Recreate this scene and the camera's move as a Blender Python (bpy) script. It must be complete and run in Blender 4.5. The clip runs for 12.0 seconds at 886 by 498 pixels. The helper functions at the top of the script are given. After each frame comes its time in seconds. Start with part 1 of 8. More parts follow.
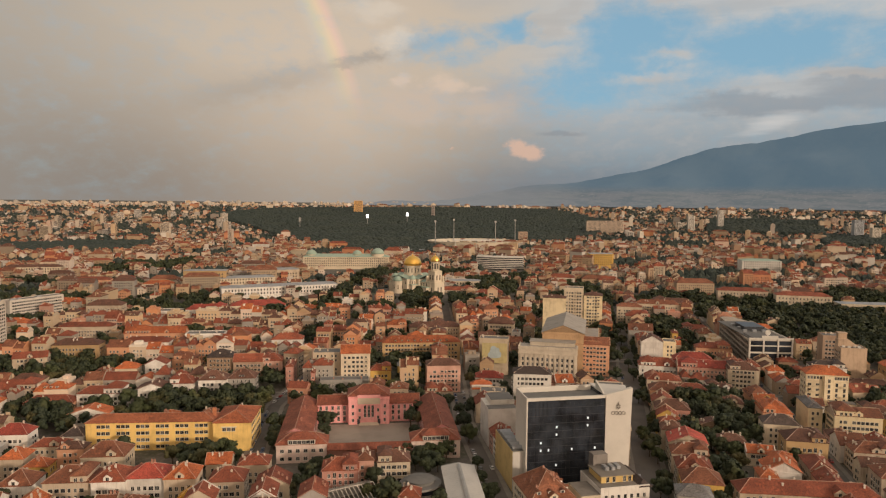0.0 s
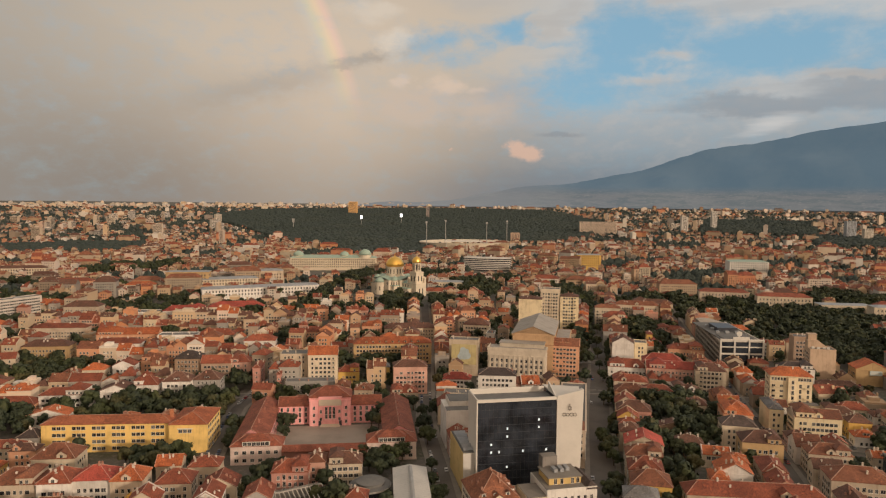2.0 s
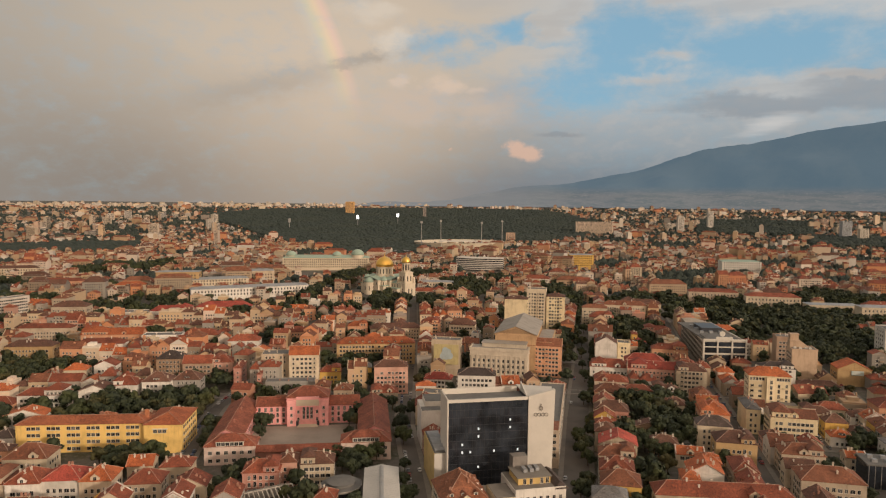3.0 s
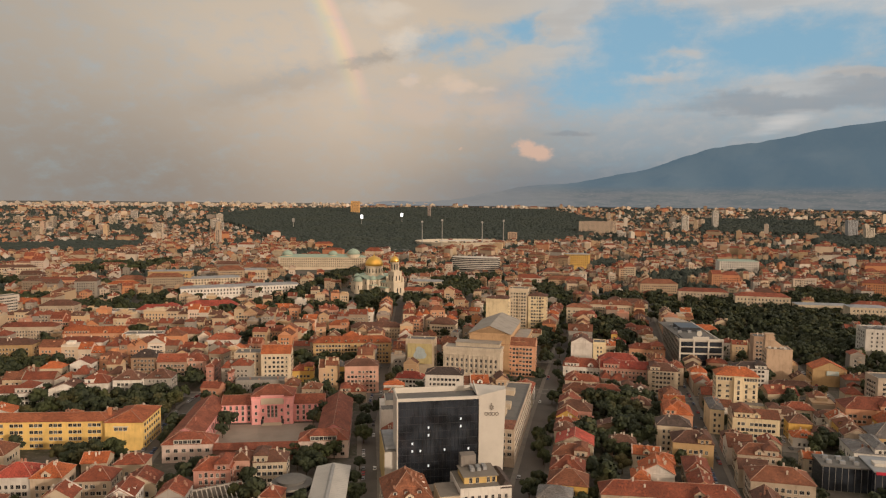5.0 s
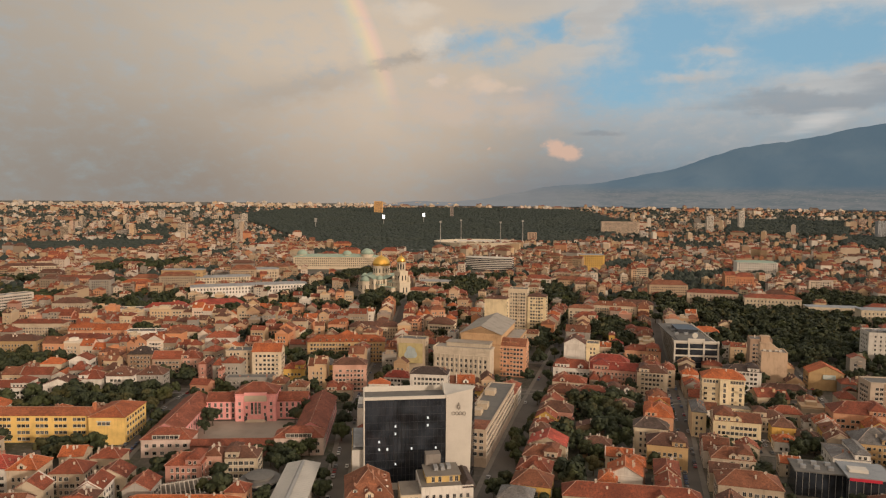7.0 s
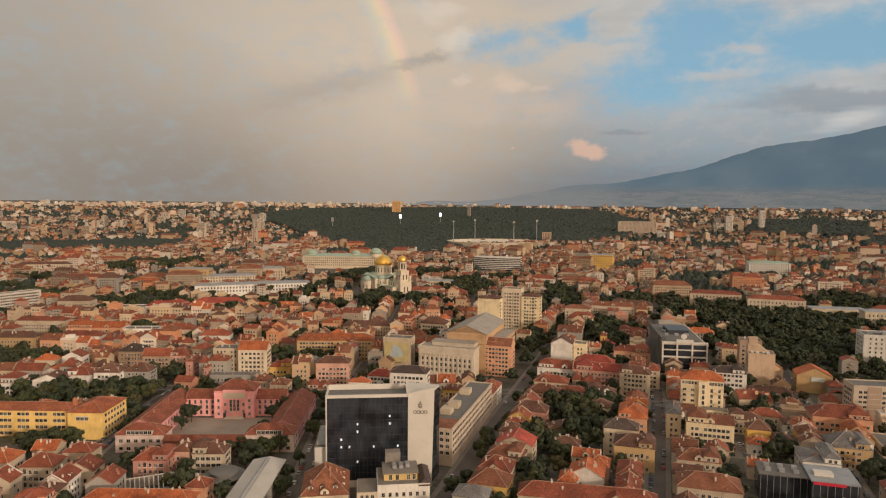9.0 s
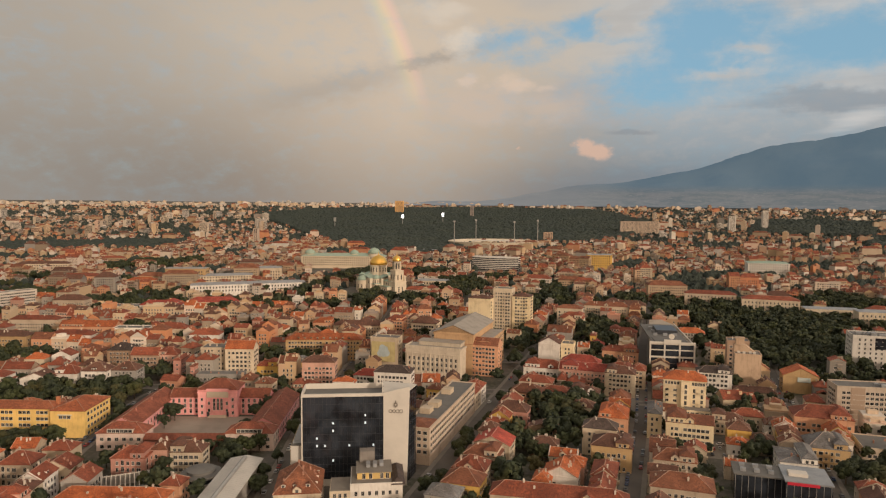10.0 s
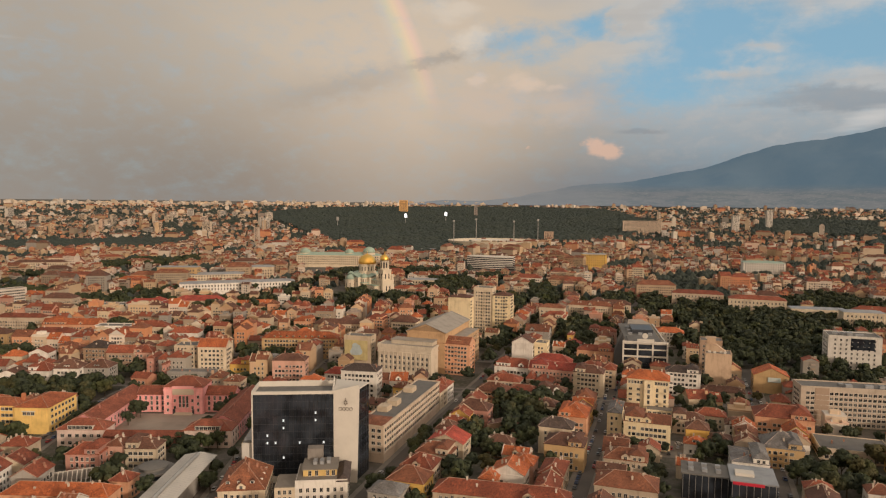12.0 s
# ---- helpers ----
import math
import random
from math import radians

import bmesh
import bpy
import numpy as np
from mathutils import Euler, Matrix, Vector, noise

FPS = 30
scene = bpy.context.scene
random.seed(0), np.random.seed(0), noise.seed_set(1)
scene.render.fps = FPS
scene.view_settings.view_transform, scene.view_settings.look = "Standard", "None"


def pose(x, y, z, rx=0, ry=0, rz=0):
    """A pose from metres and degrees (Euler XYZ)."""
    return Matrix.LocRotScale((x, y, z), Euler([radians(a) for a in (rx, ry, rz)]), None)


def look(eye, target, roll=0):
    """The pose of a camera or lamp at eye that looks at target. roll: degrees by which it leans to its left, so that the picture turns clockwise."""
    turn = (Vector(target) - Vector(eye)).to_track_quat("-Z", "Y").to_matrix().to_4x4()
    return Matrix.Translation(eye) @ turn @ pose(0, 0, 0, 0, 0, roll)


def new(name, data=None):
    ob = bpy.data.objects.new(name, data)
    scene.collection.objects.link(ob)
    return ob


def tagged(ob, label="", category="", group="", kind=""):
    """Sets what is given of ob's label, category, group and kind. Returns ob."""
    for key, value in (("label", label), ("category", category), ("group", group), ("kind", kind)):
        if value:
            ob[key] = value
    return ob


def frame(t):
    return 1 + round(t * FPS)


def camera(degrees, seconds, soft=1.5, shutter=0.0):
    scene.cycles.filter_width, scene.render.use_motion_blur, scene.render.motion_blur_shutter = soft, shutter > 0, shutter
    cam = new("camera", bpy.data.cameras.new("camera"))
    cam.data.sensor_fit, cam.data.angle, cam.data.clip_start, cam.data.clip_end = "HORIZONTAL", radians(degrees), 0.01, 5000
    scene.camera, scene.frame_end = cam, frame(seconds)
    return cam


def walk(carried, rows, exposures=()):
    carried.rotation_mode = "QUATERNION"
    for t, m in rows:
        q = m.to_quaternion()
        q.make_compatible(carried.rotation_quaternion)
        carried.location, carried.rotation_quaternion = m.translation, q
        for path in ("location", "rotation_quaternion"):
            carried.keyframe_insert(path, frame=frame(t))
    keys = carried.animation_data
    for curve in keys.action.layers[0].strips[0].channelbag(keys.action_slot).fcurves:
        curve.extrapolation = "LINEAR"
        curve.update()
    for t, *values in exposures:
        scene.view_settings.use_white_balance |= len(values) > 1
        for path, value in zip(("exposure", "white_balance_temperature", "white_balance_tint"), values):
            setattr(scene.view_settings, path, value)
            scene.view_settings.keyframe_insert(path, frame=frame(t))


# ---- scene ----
cam = camera(65.7, 12.0, 1.2)
METRES, EYE, TILT, LEAN, TURN = 165.7, 138.0, -1.15, 0.0, 0.0
ROWS = [
    (0.0, 0.0, 0.0, 0.0, 0.03, -3.12, -0.48),
    (0.5, 0.0309, 0.0017, -0.0001, 0.01, -3.08, -0.47),
    (1.0, 0.0643, 0.0032, 0.001, 0.0, -3.08, -0.48),
    (1.5, 0.1, 0.0042, 0.0015, -0.01, -3.06, -0.5),
    (2.0, 0.1378, 0.0043, 0.0017, -0.05, -3.04, -0.48),
    (2.5, 0.1776, 0.0041, 0.0022, -0.06, -3.04, -0.47),
    (3.0, 0.2184, 0.0038, 0.0027, -0.09, -3.04, -0.47),
    (3.5, 0.2604, 0.0028, 0.003, -0.13, -3.05, -0.47),
    (5.5, 0.4323, -0.0023, 0.0048, 1.65, -3.11, -0.43),
    (6.0, 0.4758, -0.0036, 0.005, 2.67, -3.11, -0.46),
    (6.5, 0.5198, -0.0041, 0.0056, 2.97, -3.1, -0.48),
    (7.0, 0.5624, -0.004, 0.0056, 3.11, -3.1, -0.48),
    (9.0, 0.7384, -0.0009, 0.007, 5.04, -3.14, -0.5),
    (9.5, 0.7821, 0.0004, 0.0072, 5.29, -3.14, -0.51),
    (10.0, 0.8259, 0.0022, 0.0073, 5.51, -3.15, -0.52),
    (10.5, 0.8693, 0.0041, 0.0074, 5.72, -3.17, -0.53),
    (11.0, 0.9125, 0.0062, 0.0076, 5.91, -3.18, -0.53),
    (11.5, 0.956, 0.0085, 0.0074, 6.07, -3.19, -0.55),
    (12.0, 0.9994, 0.011, 0.0078, 6.29, -3.21, -0.55),
]
walk(cam, [(t, pose(0, 0, EYE, TILT, LEAN, TURN) @ pose(METRES * x, METRES * y, METRES * z, 90 + pitch, roll, yaw)) for t, x, y, z, yaw, pitch, roll in ROWS])

# ---- light: low warm sun behind the camera, to its right, under a broken cloud deck ----
SUN_AZ, SUN_EL = 136.0, 13.0
sun = new("sun", bpy.data.lights.new("sun", "SUN"))
sun.data.energy, sun.data.angle, sun.data.color = 2.15, radians(4.0), (1.0, 0.79, 0.60)
_toward = Vector((math.sin(radians(SUN_AZ)) * math.cos(radians(SUN_EL)), math.cos(radians(SUN_AZ)) * math.cos(radians(SUN_EL)), math.sin(radians(SUN_EL))))
sun.matrix_world = look((0, 0, 400), Vector((0, 0, 400)) - _toward)
scene.view_settings.exposure = 0.0


class Graph:
    """Short hand for node trees."""

    def __init__(self, tree):
        self.t = tree
        tree.nodes.clear()

    def n(self, kind, props=None, **ins):
        node = self.t.nodes.new(kind)
        p = props or {}
        if "operation" in p:
            node.operation = p["operation"]
        if "interpolation_type" in p:
            node.interpolation_type = p["interpolation_type"]
        if "data_type" in p:
            node.data_type, node.blend_type, node.clamp_factor = p["data_type"], p["blend_type"], True
        for k, v in ins.items():
            self.put(node.inputs[k.replace("_", " ")], v)
        return node

    def put(self, sock, v):
        if isinstance(v, bpy.types.NodeSocket):
            self.t.links.new(v, sock)
        elif v is not None:
            sock.default_value = v

    def m(self, op, a, b=None, c=None, clamp=False):
        node = self.t.nodes.new("ShaderNodeMath")
        node.operation, node.use_clamp = op, clamp
        for s, v in zip(node.inputs, (a, b, c)):
            self.put(s, v)
        return node.outputs[0]

    def step(self, x, lo, hi):
        node = self.n("ShaderNodeMapRange", {"interpolation_type": "SMOOTHSTEP"})
        for s, v in zip(node.inputs, (x, lo, hi, 0.0, 1.0)):
            self.put(s, v)
        return node.outputs[0]

    def mix(self, f, a, b, blend="MIX"):
        node = self.n("ShaderNodeMix", {"data_type": "RGBA", "blend_type": blend, "clamp_factor": True})
        self.put(node.inputs[0], f)
        for s, v in ((node.inputs[6], a), (node.inputs[7], b)):
            self.put(s, (*v, 1.0) if isinstance(v, tuple) and len(v) == 3 else v)
        return node.outputs[2]

    def noise(self, vec, scale, detail=4.0, rough=0.55, out="Fac", lac=2.0):
        node = self.n("ShaderNodeTexNoise", None, Scale=scale, Detail=detail, Roughness=rough, Lacunarity=lac)
        if vec is not None:
            self.put(node.inputs["Vector"], vec)
        return node.outputs[out]

    def vec(self, x, y, z):
        node = self.t.nodes.new("ShaderNodeCombineXYZ")
        for s, v in zip(node.inputs, (x, y, z)):
            self.put(s, v)
        return node.outputs[0]


def gauss(g, az, el, a0, e0, wa, we):
    """A soft round spot of the sky about azimuth a0, elevation e0."""
    p = g.m("POWER", g.m("DIVIDE", g.m("SUBTRACT", az, a0), wa), 2.0)
    q = g.m("POWER", g.m("DIVIDE", g.m("SUBTRACT", el, e0), we), 2.0)
    return g.m("EXPONENT", g.m("MULTIPLY", g.m("ADD", p, q), -1.0))


def sky():
    world = bpy.data.worlds.new("evening_sky")
    scene.world = world
    world.use_nodes = True
    g = Graph(world.node_tree)
    d = g.n("ShaderNodeTexCoord").outputs["Generated"]
    s = g.n("ShaderNodeSeparateXYZ", None, Vector=d).outputs
    az = g.m("MULTIPLY", g.m("ARCTAN2", s[0], s[1]), 57.2958)
    el = g.m("MULTIPLY", g.m("ARCSINE", s[2]), 57.2958)
    air = g.n("ShaderNodeTexSky")
    air.sky_type, air.sun_disc, air.sun_elevation, air.sun_rotation = "NISHITA", False, radians(SUN_EL), radians(SUN_AZ)
    air.altitude, air.dust_density, air.ozone_density = 550.0, 1.2, 2.0
    nish = air.outputs[0]
    blue = g.mix(0.72, g.mix(1.0, nish, (SKY_GAIN, SKY_GAIN, SKY_GAIN), "MULTIPLY"), (0.245, 0.47, 0.63))
    # billows: ragged edges come from bending the sky's grid by noise
    flat = g.vec(g.m("MULTIPLY", az, 0.10), g.m("MULTIPLY", el, 0.17), 3.7)
    bend = g.n("ShaderNodeSeparateColor", None, Color=g.noise(flat, 1.7, 6.0, 0.58, "Color")).outputs
    fine = g.noise(flat, 5.5, 7.0, 0.62)
    big = g.noise(flat, 0.9, 5.0, 0.5)
    wa = g.m("MULTIPLY_ADD", g.m("SUBTRACT", bend[0], 0.5), 8.0, az)
    we = g.m("MULTIPLY_ADD", g.m("SUBTRACT", bend[1], 0.5), 4.2, el)
    streak = g.noise(g.vec(g.m("MULTIPLY", az, 0.05), g.m("MULTIPLY", el, 0.5), 8.0), 1.6, 5.0, 0.55)

    def spots(rows, a=wa, e=we):
        """The strongest of several soft spots: azimuth, elevation, half widths, strength."""
        out = 0.0
        for a0, e0, u, v, k in rows:
            out = g.m("MAXIMUM", out, g.m("MULTIPLY", gauss(g, a, e, a0, e0, u, v), k))
        return out

    # the rain curtain, warm and plain; the broken deck beside it, greyer
    east = g.step(az, -2.0, 15.0)
    curtain = g.mix(g.step(el, 0.0, 13.0), (0.250, 0.214, 0.184), (0.54, 0.458, 0.366))
    curtain = g.mix(g.m("MULTIPLY", gauss(g, az, el, -8.0, 8.0, 12.0, 10.0), 0.7), curtain, (0.69, 0.55, 0.42))
    curtain = g.mix(g.m("MULTIPLY", g.step(az, -18.0, -38.0), 0.55), curtain, (0.335, 0.300, 0.262))
    curtain = g.mix(g.m("MULTIPLY", g.step(big, 0.46, 0.62), 0.13), curtain, (0.36, 0.325, 0.285))
    deck = g.mix(g.step(el, 0.5, 11.0), (0.235, 0.280, 0.315), (0.50, 0.515, 0.52))
    deck = g.mix(g.m("MULTIPLY", g.step(streak, 0.46, 0.66), 0.32), deck, (0.345, 0.365, 0.385))
    deck = g.mix(g.m("MULTIPLY", g.step(fine, 0.44, 0.72), 0.16), deck, (0.62, 0.565, 0.51))
    cloud = g.mix(east, curtain, deck)
    # slanting grey bar in the rain light and the bright cloud heads at the edge of the blue
    lean = g.m("SUBTRACT", el, g.m("MULTIPLY", az, 0.235))
    ragged = g.m("ADD", lean, g.m("MULTIPLY", g.m("SUBTRACT", fine, 0.5), 2.2))
    bar = g.m("MAXIMUM", g.m("MULTIPLY", gauss(g, az, ragged, -6.0, 12.7, 4.5, 0.55), 0.55), g.m("MULTIPLY", gauss(g, az, ragged, -14.0, 12.2, 6.5, 1.0), 0.38))
    cloud = g.mix(bar, cloud, (0.30, 0.275, 0.25))
    head = g.step(spots(((-3.6, 12.6, 2.6, 1.2, 1.0), (-5.5, 15.2, 3.4, 1.3, 0.7))), 0.30, 0.9)
    cloud = g.mix(g.m("MULTIPLY", head, 0.5), cloud, (0.76, 0.675, 0.575))
    body = g.step(spots(((-2.0, 7.6, 4.6, 1.9, 1.0), (3.4, 7.2, 4.4, 1.6, 0.9))), 0.25, 0.95)
    cloud = g.mix(g.m("MULTIPLY", body, 0.6), cloud, (0.60, 0.48, 0.39))
    puff = g.step(spots(((-3.3, 9.5, 1.3, 0.75, 1.0), (0.2, 9.2, 2.0, 0.9, 0.95), (2.8, 8.9, 1.6, 0.6, 0.8))), 0.25, 0.95)
    cloud = g.mix(g.m("MULTIPLY", puff, 0.6), cloud, (0.74, 0.565, 0.44))
    # lavender bank under the blue and the long grey layer over the ridge
    bank = g.step(spots(((6.5, 8.3, 5.5, 1.7, 1.0), (9.0, 6.4, 7.0, 1.0, 0.8))), 0.25, 0.9)
    cloud = g.mix(g.m("MULTIPLY", bank, 0.45), cloud, (0.43, 0.405, 0.395))
    # openings of clear sky, crossed by small lit clouds
    open_sky = spots(((15.0, 12.2, 5.2, 3.6, 1.1), (24.5, 11.2, 8.5, 2.5, 1.1), (5.8, 13.0, 4.2, 1.4, 0.85), (12.5, 9.2, 5.5, 2.2, 0.85), (20.0, 8.4, 6.0, 1.6, 0.7), (0.2, 12.2, 2.6, 1.2, 0.6), (36.0, 10.0, 9.0, 3.0, 0.9)))
    slant = g.m("SUBTRACT", wa, g.m("MULTIPLY", g.m("SUBTRACT", we, 14.5), 1.1))
    veil = spots(((26.5, 16.6, 8.5, 2.1, 1.1), (3.2, 16.4, 5.5, 1.7, 0.9), (17.6, 15.2, 2.0, 0.8, 0.7), (18.2, 11.0, 2.6, 0.5, 0.62), (16.4, 9.8, 1.8, 0.45, 0.6), (6.6, 11.7, 2.4, 0.7, 0.5), (27.0, 8.2, 8.0, 0.8, 0.5)))
    veil = g.m("MAXIMUM", veil, g.m("MULTIPLY", gauss(g, slant, we, 9.8, 14.3, 1.2, 2.4), 0.8))
    hole = g.m("ADD", g.m("SUBTRACT", open_sky, veil), g.m("MULTIPLY", g.m("SUBTRACT", 0.5, fine), 1.0))
    hole = g.m("MAXIMUM", g.step(hole, -0.12, 0.95), g.m("MULTIPLY", g.step(az, 60.0, 110.0), g.m("MULTIPLY", g.step(big, 0.6, 0.4), 0.5)))
    cloud = g.mix(g.m("MULTIPLY", g.step(veil, 0.3, 0.8), 0.5), cloud, (0.47, 0.445, 0.42))
    col = g.mix(g.m("MULTIPLY", hole, 0.94), cloud, blue)
    layer = g.step(g.m("ADD", spots(((25.0, 7.0, 8.0, 0.9, 1.0), (33.0, 7.6, 7.0, 1.6, 1.0)), az, we), g.m("MULTIPLY", g.m("SUBTRACT", streak, 0.5), 0.9)), 0.2, 0.8)
    col = g.mix(g.m("MULTIPLY", layer, 0.66), col, (0.275, 0.298, 0.325))
    rim = g.step(g.m("ADD", spots(((31.0, 8.9, 6.0, 0.5, 1.0), (24.0, 8.0, 2.5, 0.3, 0.6)), az, we), g.m("MULTIPLY", g.m("SUBTRACT", streak, 0.5), 0.8)), 0.35, 0.9)
    col = g.mix(g.m("MULTIPLY", rim, 0.5), col, (0.52, 0.46, 0.41))
    # grey-blue air low over the plain, a pale strip over the ridge, one small rosy cloud with a grey bar
    low = g.m("MULTIPLY", g.step(el, 4.2, 0.0), g.step(az, -12.0, 12.0))
    col = g.mix(g.m("MULTIPLY", low, 0.68), col, (0.165, 0.187, 0.215))
    dash = g.step(spots(((9.6, 5.25, 2.2, 0.22, 1.0),), az, g.m("MULTIPLY_ADD", g.m("SUBTRACT", fine, 0.5), 0.7, el)), 0.2, 0.9)
    col = g.mix(g.m("MULTIPLY", dash, 0.5), col, (0.25, 0.26, 0.28))
    near = g.m("MULTIPLY_ADD", g.m("SUBTRACT", bend[2], 0.5), 2.6, el)
    side = g.m("MULTIPLY_ADD", g.m("SUBTRACT", fine, 0.5), 2.4, az)
    rose = g.step(spots(((5.9, 4.5, 1.0, 0.72, 1.0), (7.2, 3.8, 1.05, 0.72, 1.0), (0.8, 4.2, 0.4, 0.25, 0.6), (6.6, 4.1, 1.4, 0.8, 0.95)), side, near), 0.28, 0.80)
    col = g.mix(g.m("MULTIPLY", rose, 0.82), col, (0.71, 0.465, 0.345))
    ribs = g.m("SUBTRACT", el, g.m("MULTIPLY", g.m("SUBTRACT", az, 24.5), 0.13))
    pale = g.step(g.m("ADD", spots(((25.0, 5.5, 3.0, 0.8, 1.0),), az, ribs), g.m("MULTIPLY", g.m("SUBTRACT", streak, 0.5), 1.6)), 0.30, 0.85)
    col = g.mix(g.m("MULTIPLY", pale, 0.65), col, (0.66, 0.63, 0.60))
    # rainbow: rings about the point opposite the sun
    anti = g.n("ShaderNodeVectorMath", {"operation": "DOT_PRODUCT"})
    g.put(anti.inputs[0], d)
    anti.inputs[1].default_value = (math.sin(radians(-48)) * math.cos(radians(5)), math.cos(radians(-48)) * math.cos(radians(5)), -math.sin(radians(5)))
    ring = g.m("MULTIPLY", g.m("ARCCOSINE", anti.outputs["Value"]), 57.2958)
    ramp = g.n("ShaderNodeValToRGB", None, Fac=g.m("DIVIDE", g.m("SUBTRACT", ring, 40.7), 2.6))
    stops = ((0.0, (0, 0, 0)), (0.24, (0.01, 0.04, 0.05)), (0.42, (0.08, 0.10, 0.02)), (0.60, (0.24, 0.12, 0.01)), (0.78, (0.22, 0.05, 0.04)), (1.0, (0, 0, 0)))
    for i, (at, c) in enumerate(stops):
        e = ramp.color_ramp.elements[i] if i < 2 else ramp.color_ramp.elements.new(at)
        e.position, e.color = at, (*c, 1)
    bow = g.m("MULTIPLY", g.step(el, 5.0, 13.0), g.m("SUBTRACT", 1.0, g.m("MULTIPLY", g.step(bar, 0.15, 0.45), 0.85)))
    col = g.mix(g.m("MULTIPLY", bow, 0.7), col, ramp.outputs[0], "ADD")
    # overhead and behind: grey deck, brighter towards the sun
    glow = g.n("ShaderNodeVectorMath", {"operation": "DOT_PRODUCT"})
    g.put(glow.inputs[0], d)
    glow.inputs[1].default_value = _toward
    col = g.mix(g.m("MULTIPLY", g.step(glow.outputs["Value"], 0.1, 0.97), 0.75), col, (1.45, 1.02, 0.68))
    out = g.n("ShaderNodeBackground", None, Color=col, Strength=1.0)
    g.t.links.new(out.outputs[0], g.n("ShaderNodeOutputWorld").inputs[0])


SKY_GAIN = 0.10
sky()

# ---- materials ----
def material(name, build):
    mat = bpy.data.materials.new(name)
    mat.use_nodes = True
    g = Graph(mat.node_tree)
    bsdf = g.n("ShaderNodeBsdfPrincipled")
    build(g, bsdf)
    g.t.links.new(bsdf.outputs[0], g.n("ShaderNodeOutputMaterial").inputs[0])
    return mat


def bump(g, bsdf, height, strength, dist):
    g.put(bsdf.inputs["Normal"], g.n("ShaderNodeBump", None, Strength=strength, Distance=dist, Height=height).outputs[0])


def tinted(rough, grain, stain, amount, bumps=0.3, streaks=False, island=0.0):
    """A surface in its object's own colour, with grain and larger stains."""
    def build(g, b):
        info = g.n("ShaderNodeObjectInfo")
        pos = g.n("ShaderNodeNewGeometry")
        p = pos.outputs["Position"]
        big = g.noise(p, stain, 4.0, 0.6)
        small = g.noise(p, grain, 3.0, 0.6)
        col = g.mix(g.m("MULTIPLY", g.step(big, 0.42, 0.75), amount), info.outputs["Color"], g.mix(1.0, info.outputs["Color"], (0.42, 0.38, 0.34), "MULTIPLY"))
        col = g.mix(g.m("MULTIPLY", small, 0.35), col, g.mix(1.0, col, (0.70, 0.68, 0.66), "MULTIPLY"))
        if streaks:
            s = g.n("ShaderNodeSeparateXYZ", None, Vector=p).outputs
            run = g.noise(g.vec(g.m("MULTIPLY", s[0], 0.9), g.m("MULTIPLY", s[1], 0.9), g.m("MULTIPLY", s[2], 0.09)), 1.0, 4.0, 0.65)
            col = g.mix(g.m("MULTIPLY", g.step(run, 0.5, 0.75), amount), col, g.mix(1.0, col, (0.5, 0.45, 0.4), "MULTIPLY"))
        if island:
            r = pos.outputs["Random Per Island"]
            hue = g.n("ShaderNodeValToRGB", None, Fac=r)
            for i, (at, c) in enumerate(((0.0, (1.0, 0.98, 0.95)), (0.22, (0.78, 0.77, 0.76)), (0.42, (1.1, 0.92, 0.74)), (0.62, (0.80, 0.66, 0.52)), (0.8, (1.12, 1.1, 1.05)), (1.0, (0.95, 0.70, 0.58)))):
                e = hue.color_ramp.elements[i] if i < 2 else hue.color_ramp.elements.new(at)
                e.position, e.color = at, (*c, 1)
            col = g.mix(island, col, g.mix(1.0, col, hue.outputs[0], "MULTIPLY"))
        g.put(b.inputs["Base Color"], col)
        b.inputs["Roughness"].default_value = rough
        bump(g, b, small, bumps, 0.02)
    return build


def tiles(island=0.0):
    """Clay roof tiles: rows across the slope, patches replaced and weathered."""
    def build(g, b):
        info = g.n("ShaderNodeObjectInfo")
        geo = g.n("ShaderNodeNewGeometry")
        p = geo.outputs["Position"]
        s = g.n("ShaderNodeSeparateXYZ", None, Vector=p).outputs
        big = g.noise(p, 0.14, 4.0, 0.65)
        small = g.noise(p, 1.9, 5.0, 0.75)
        own = info.outputs["Color"]
        col = g.mix(g.m("MULTIPLY", g.step(big, 0.36, 0.64), 0.7), own, g.mix(1.0, own, (0.52, 0.46, 0.42), "MULTIPLY"))
        col = g.mix(g.m("MULTIPLY", g.step(small, 0.46, 0.60), 0.75), col, g.mix(1.0, col, (0.32, 0.30, 0.30), "MULTIPLY"))
        col = g.mix(g.m("MULTIPLY", g.step(g.noise(p, 0.55, 3.0), 0.59, 0.66), 0.45), col, g.mix(1.0, own, (1.5, 1.35, 1.2), "MULTIPLY"))
        col = g.mix(g.m("MULTIPLY", g.step(g.noise(p, 0.9, 3.0), 0.63, 0.72), 0.5), col, (0.11, 0.09, 0.07))
        r = geo.outputs["Random Per Island"] if island else info.outputs["Random"]
        col = g.mix(g.m("MULTIPLY", r, 0.5), col, g.mix(1.0, col, (0.55, 0.50, 0.50), "MULTIPLY"))
        g.put(b.inputs["Base Color"], col)
        b.inputs["Roughness"].default_value = 0.8
        row = g.m("SINE", g.m("MULTIPLY", s[2], 38.0))
        bump(g, b, g.m("ADD", row, small), 0.5, 0.04)
    return build


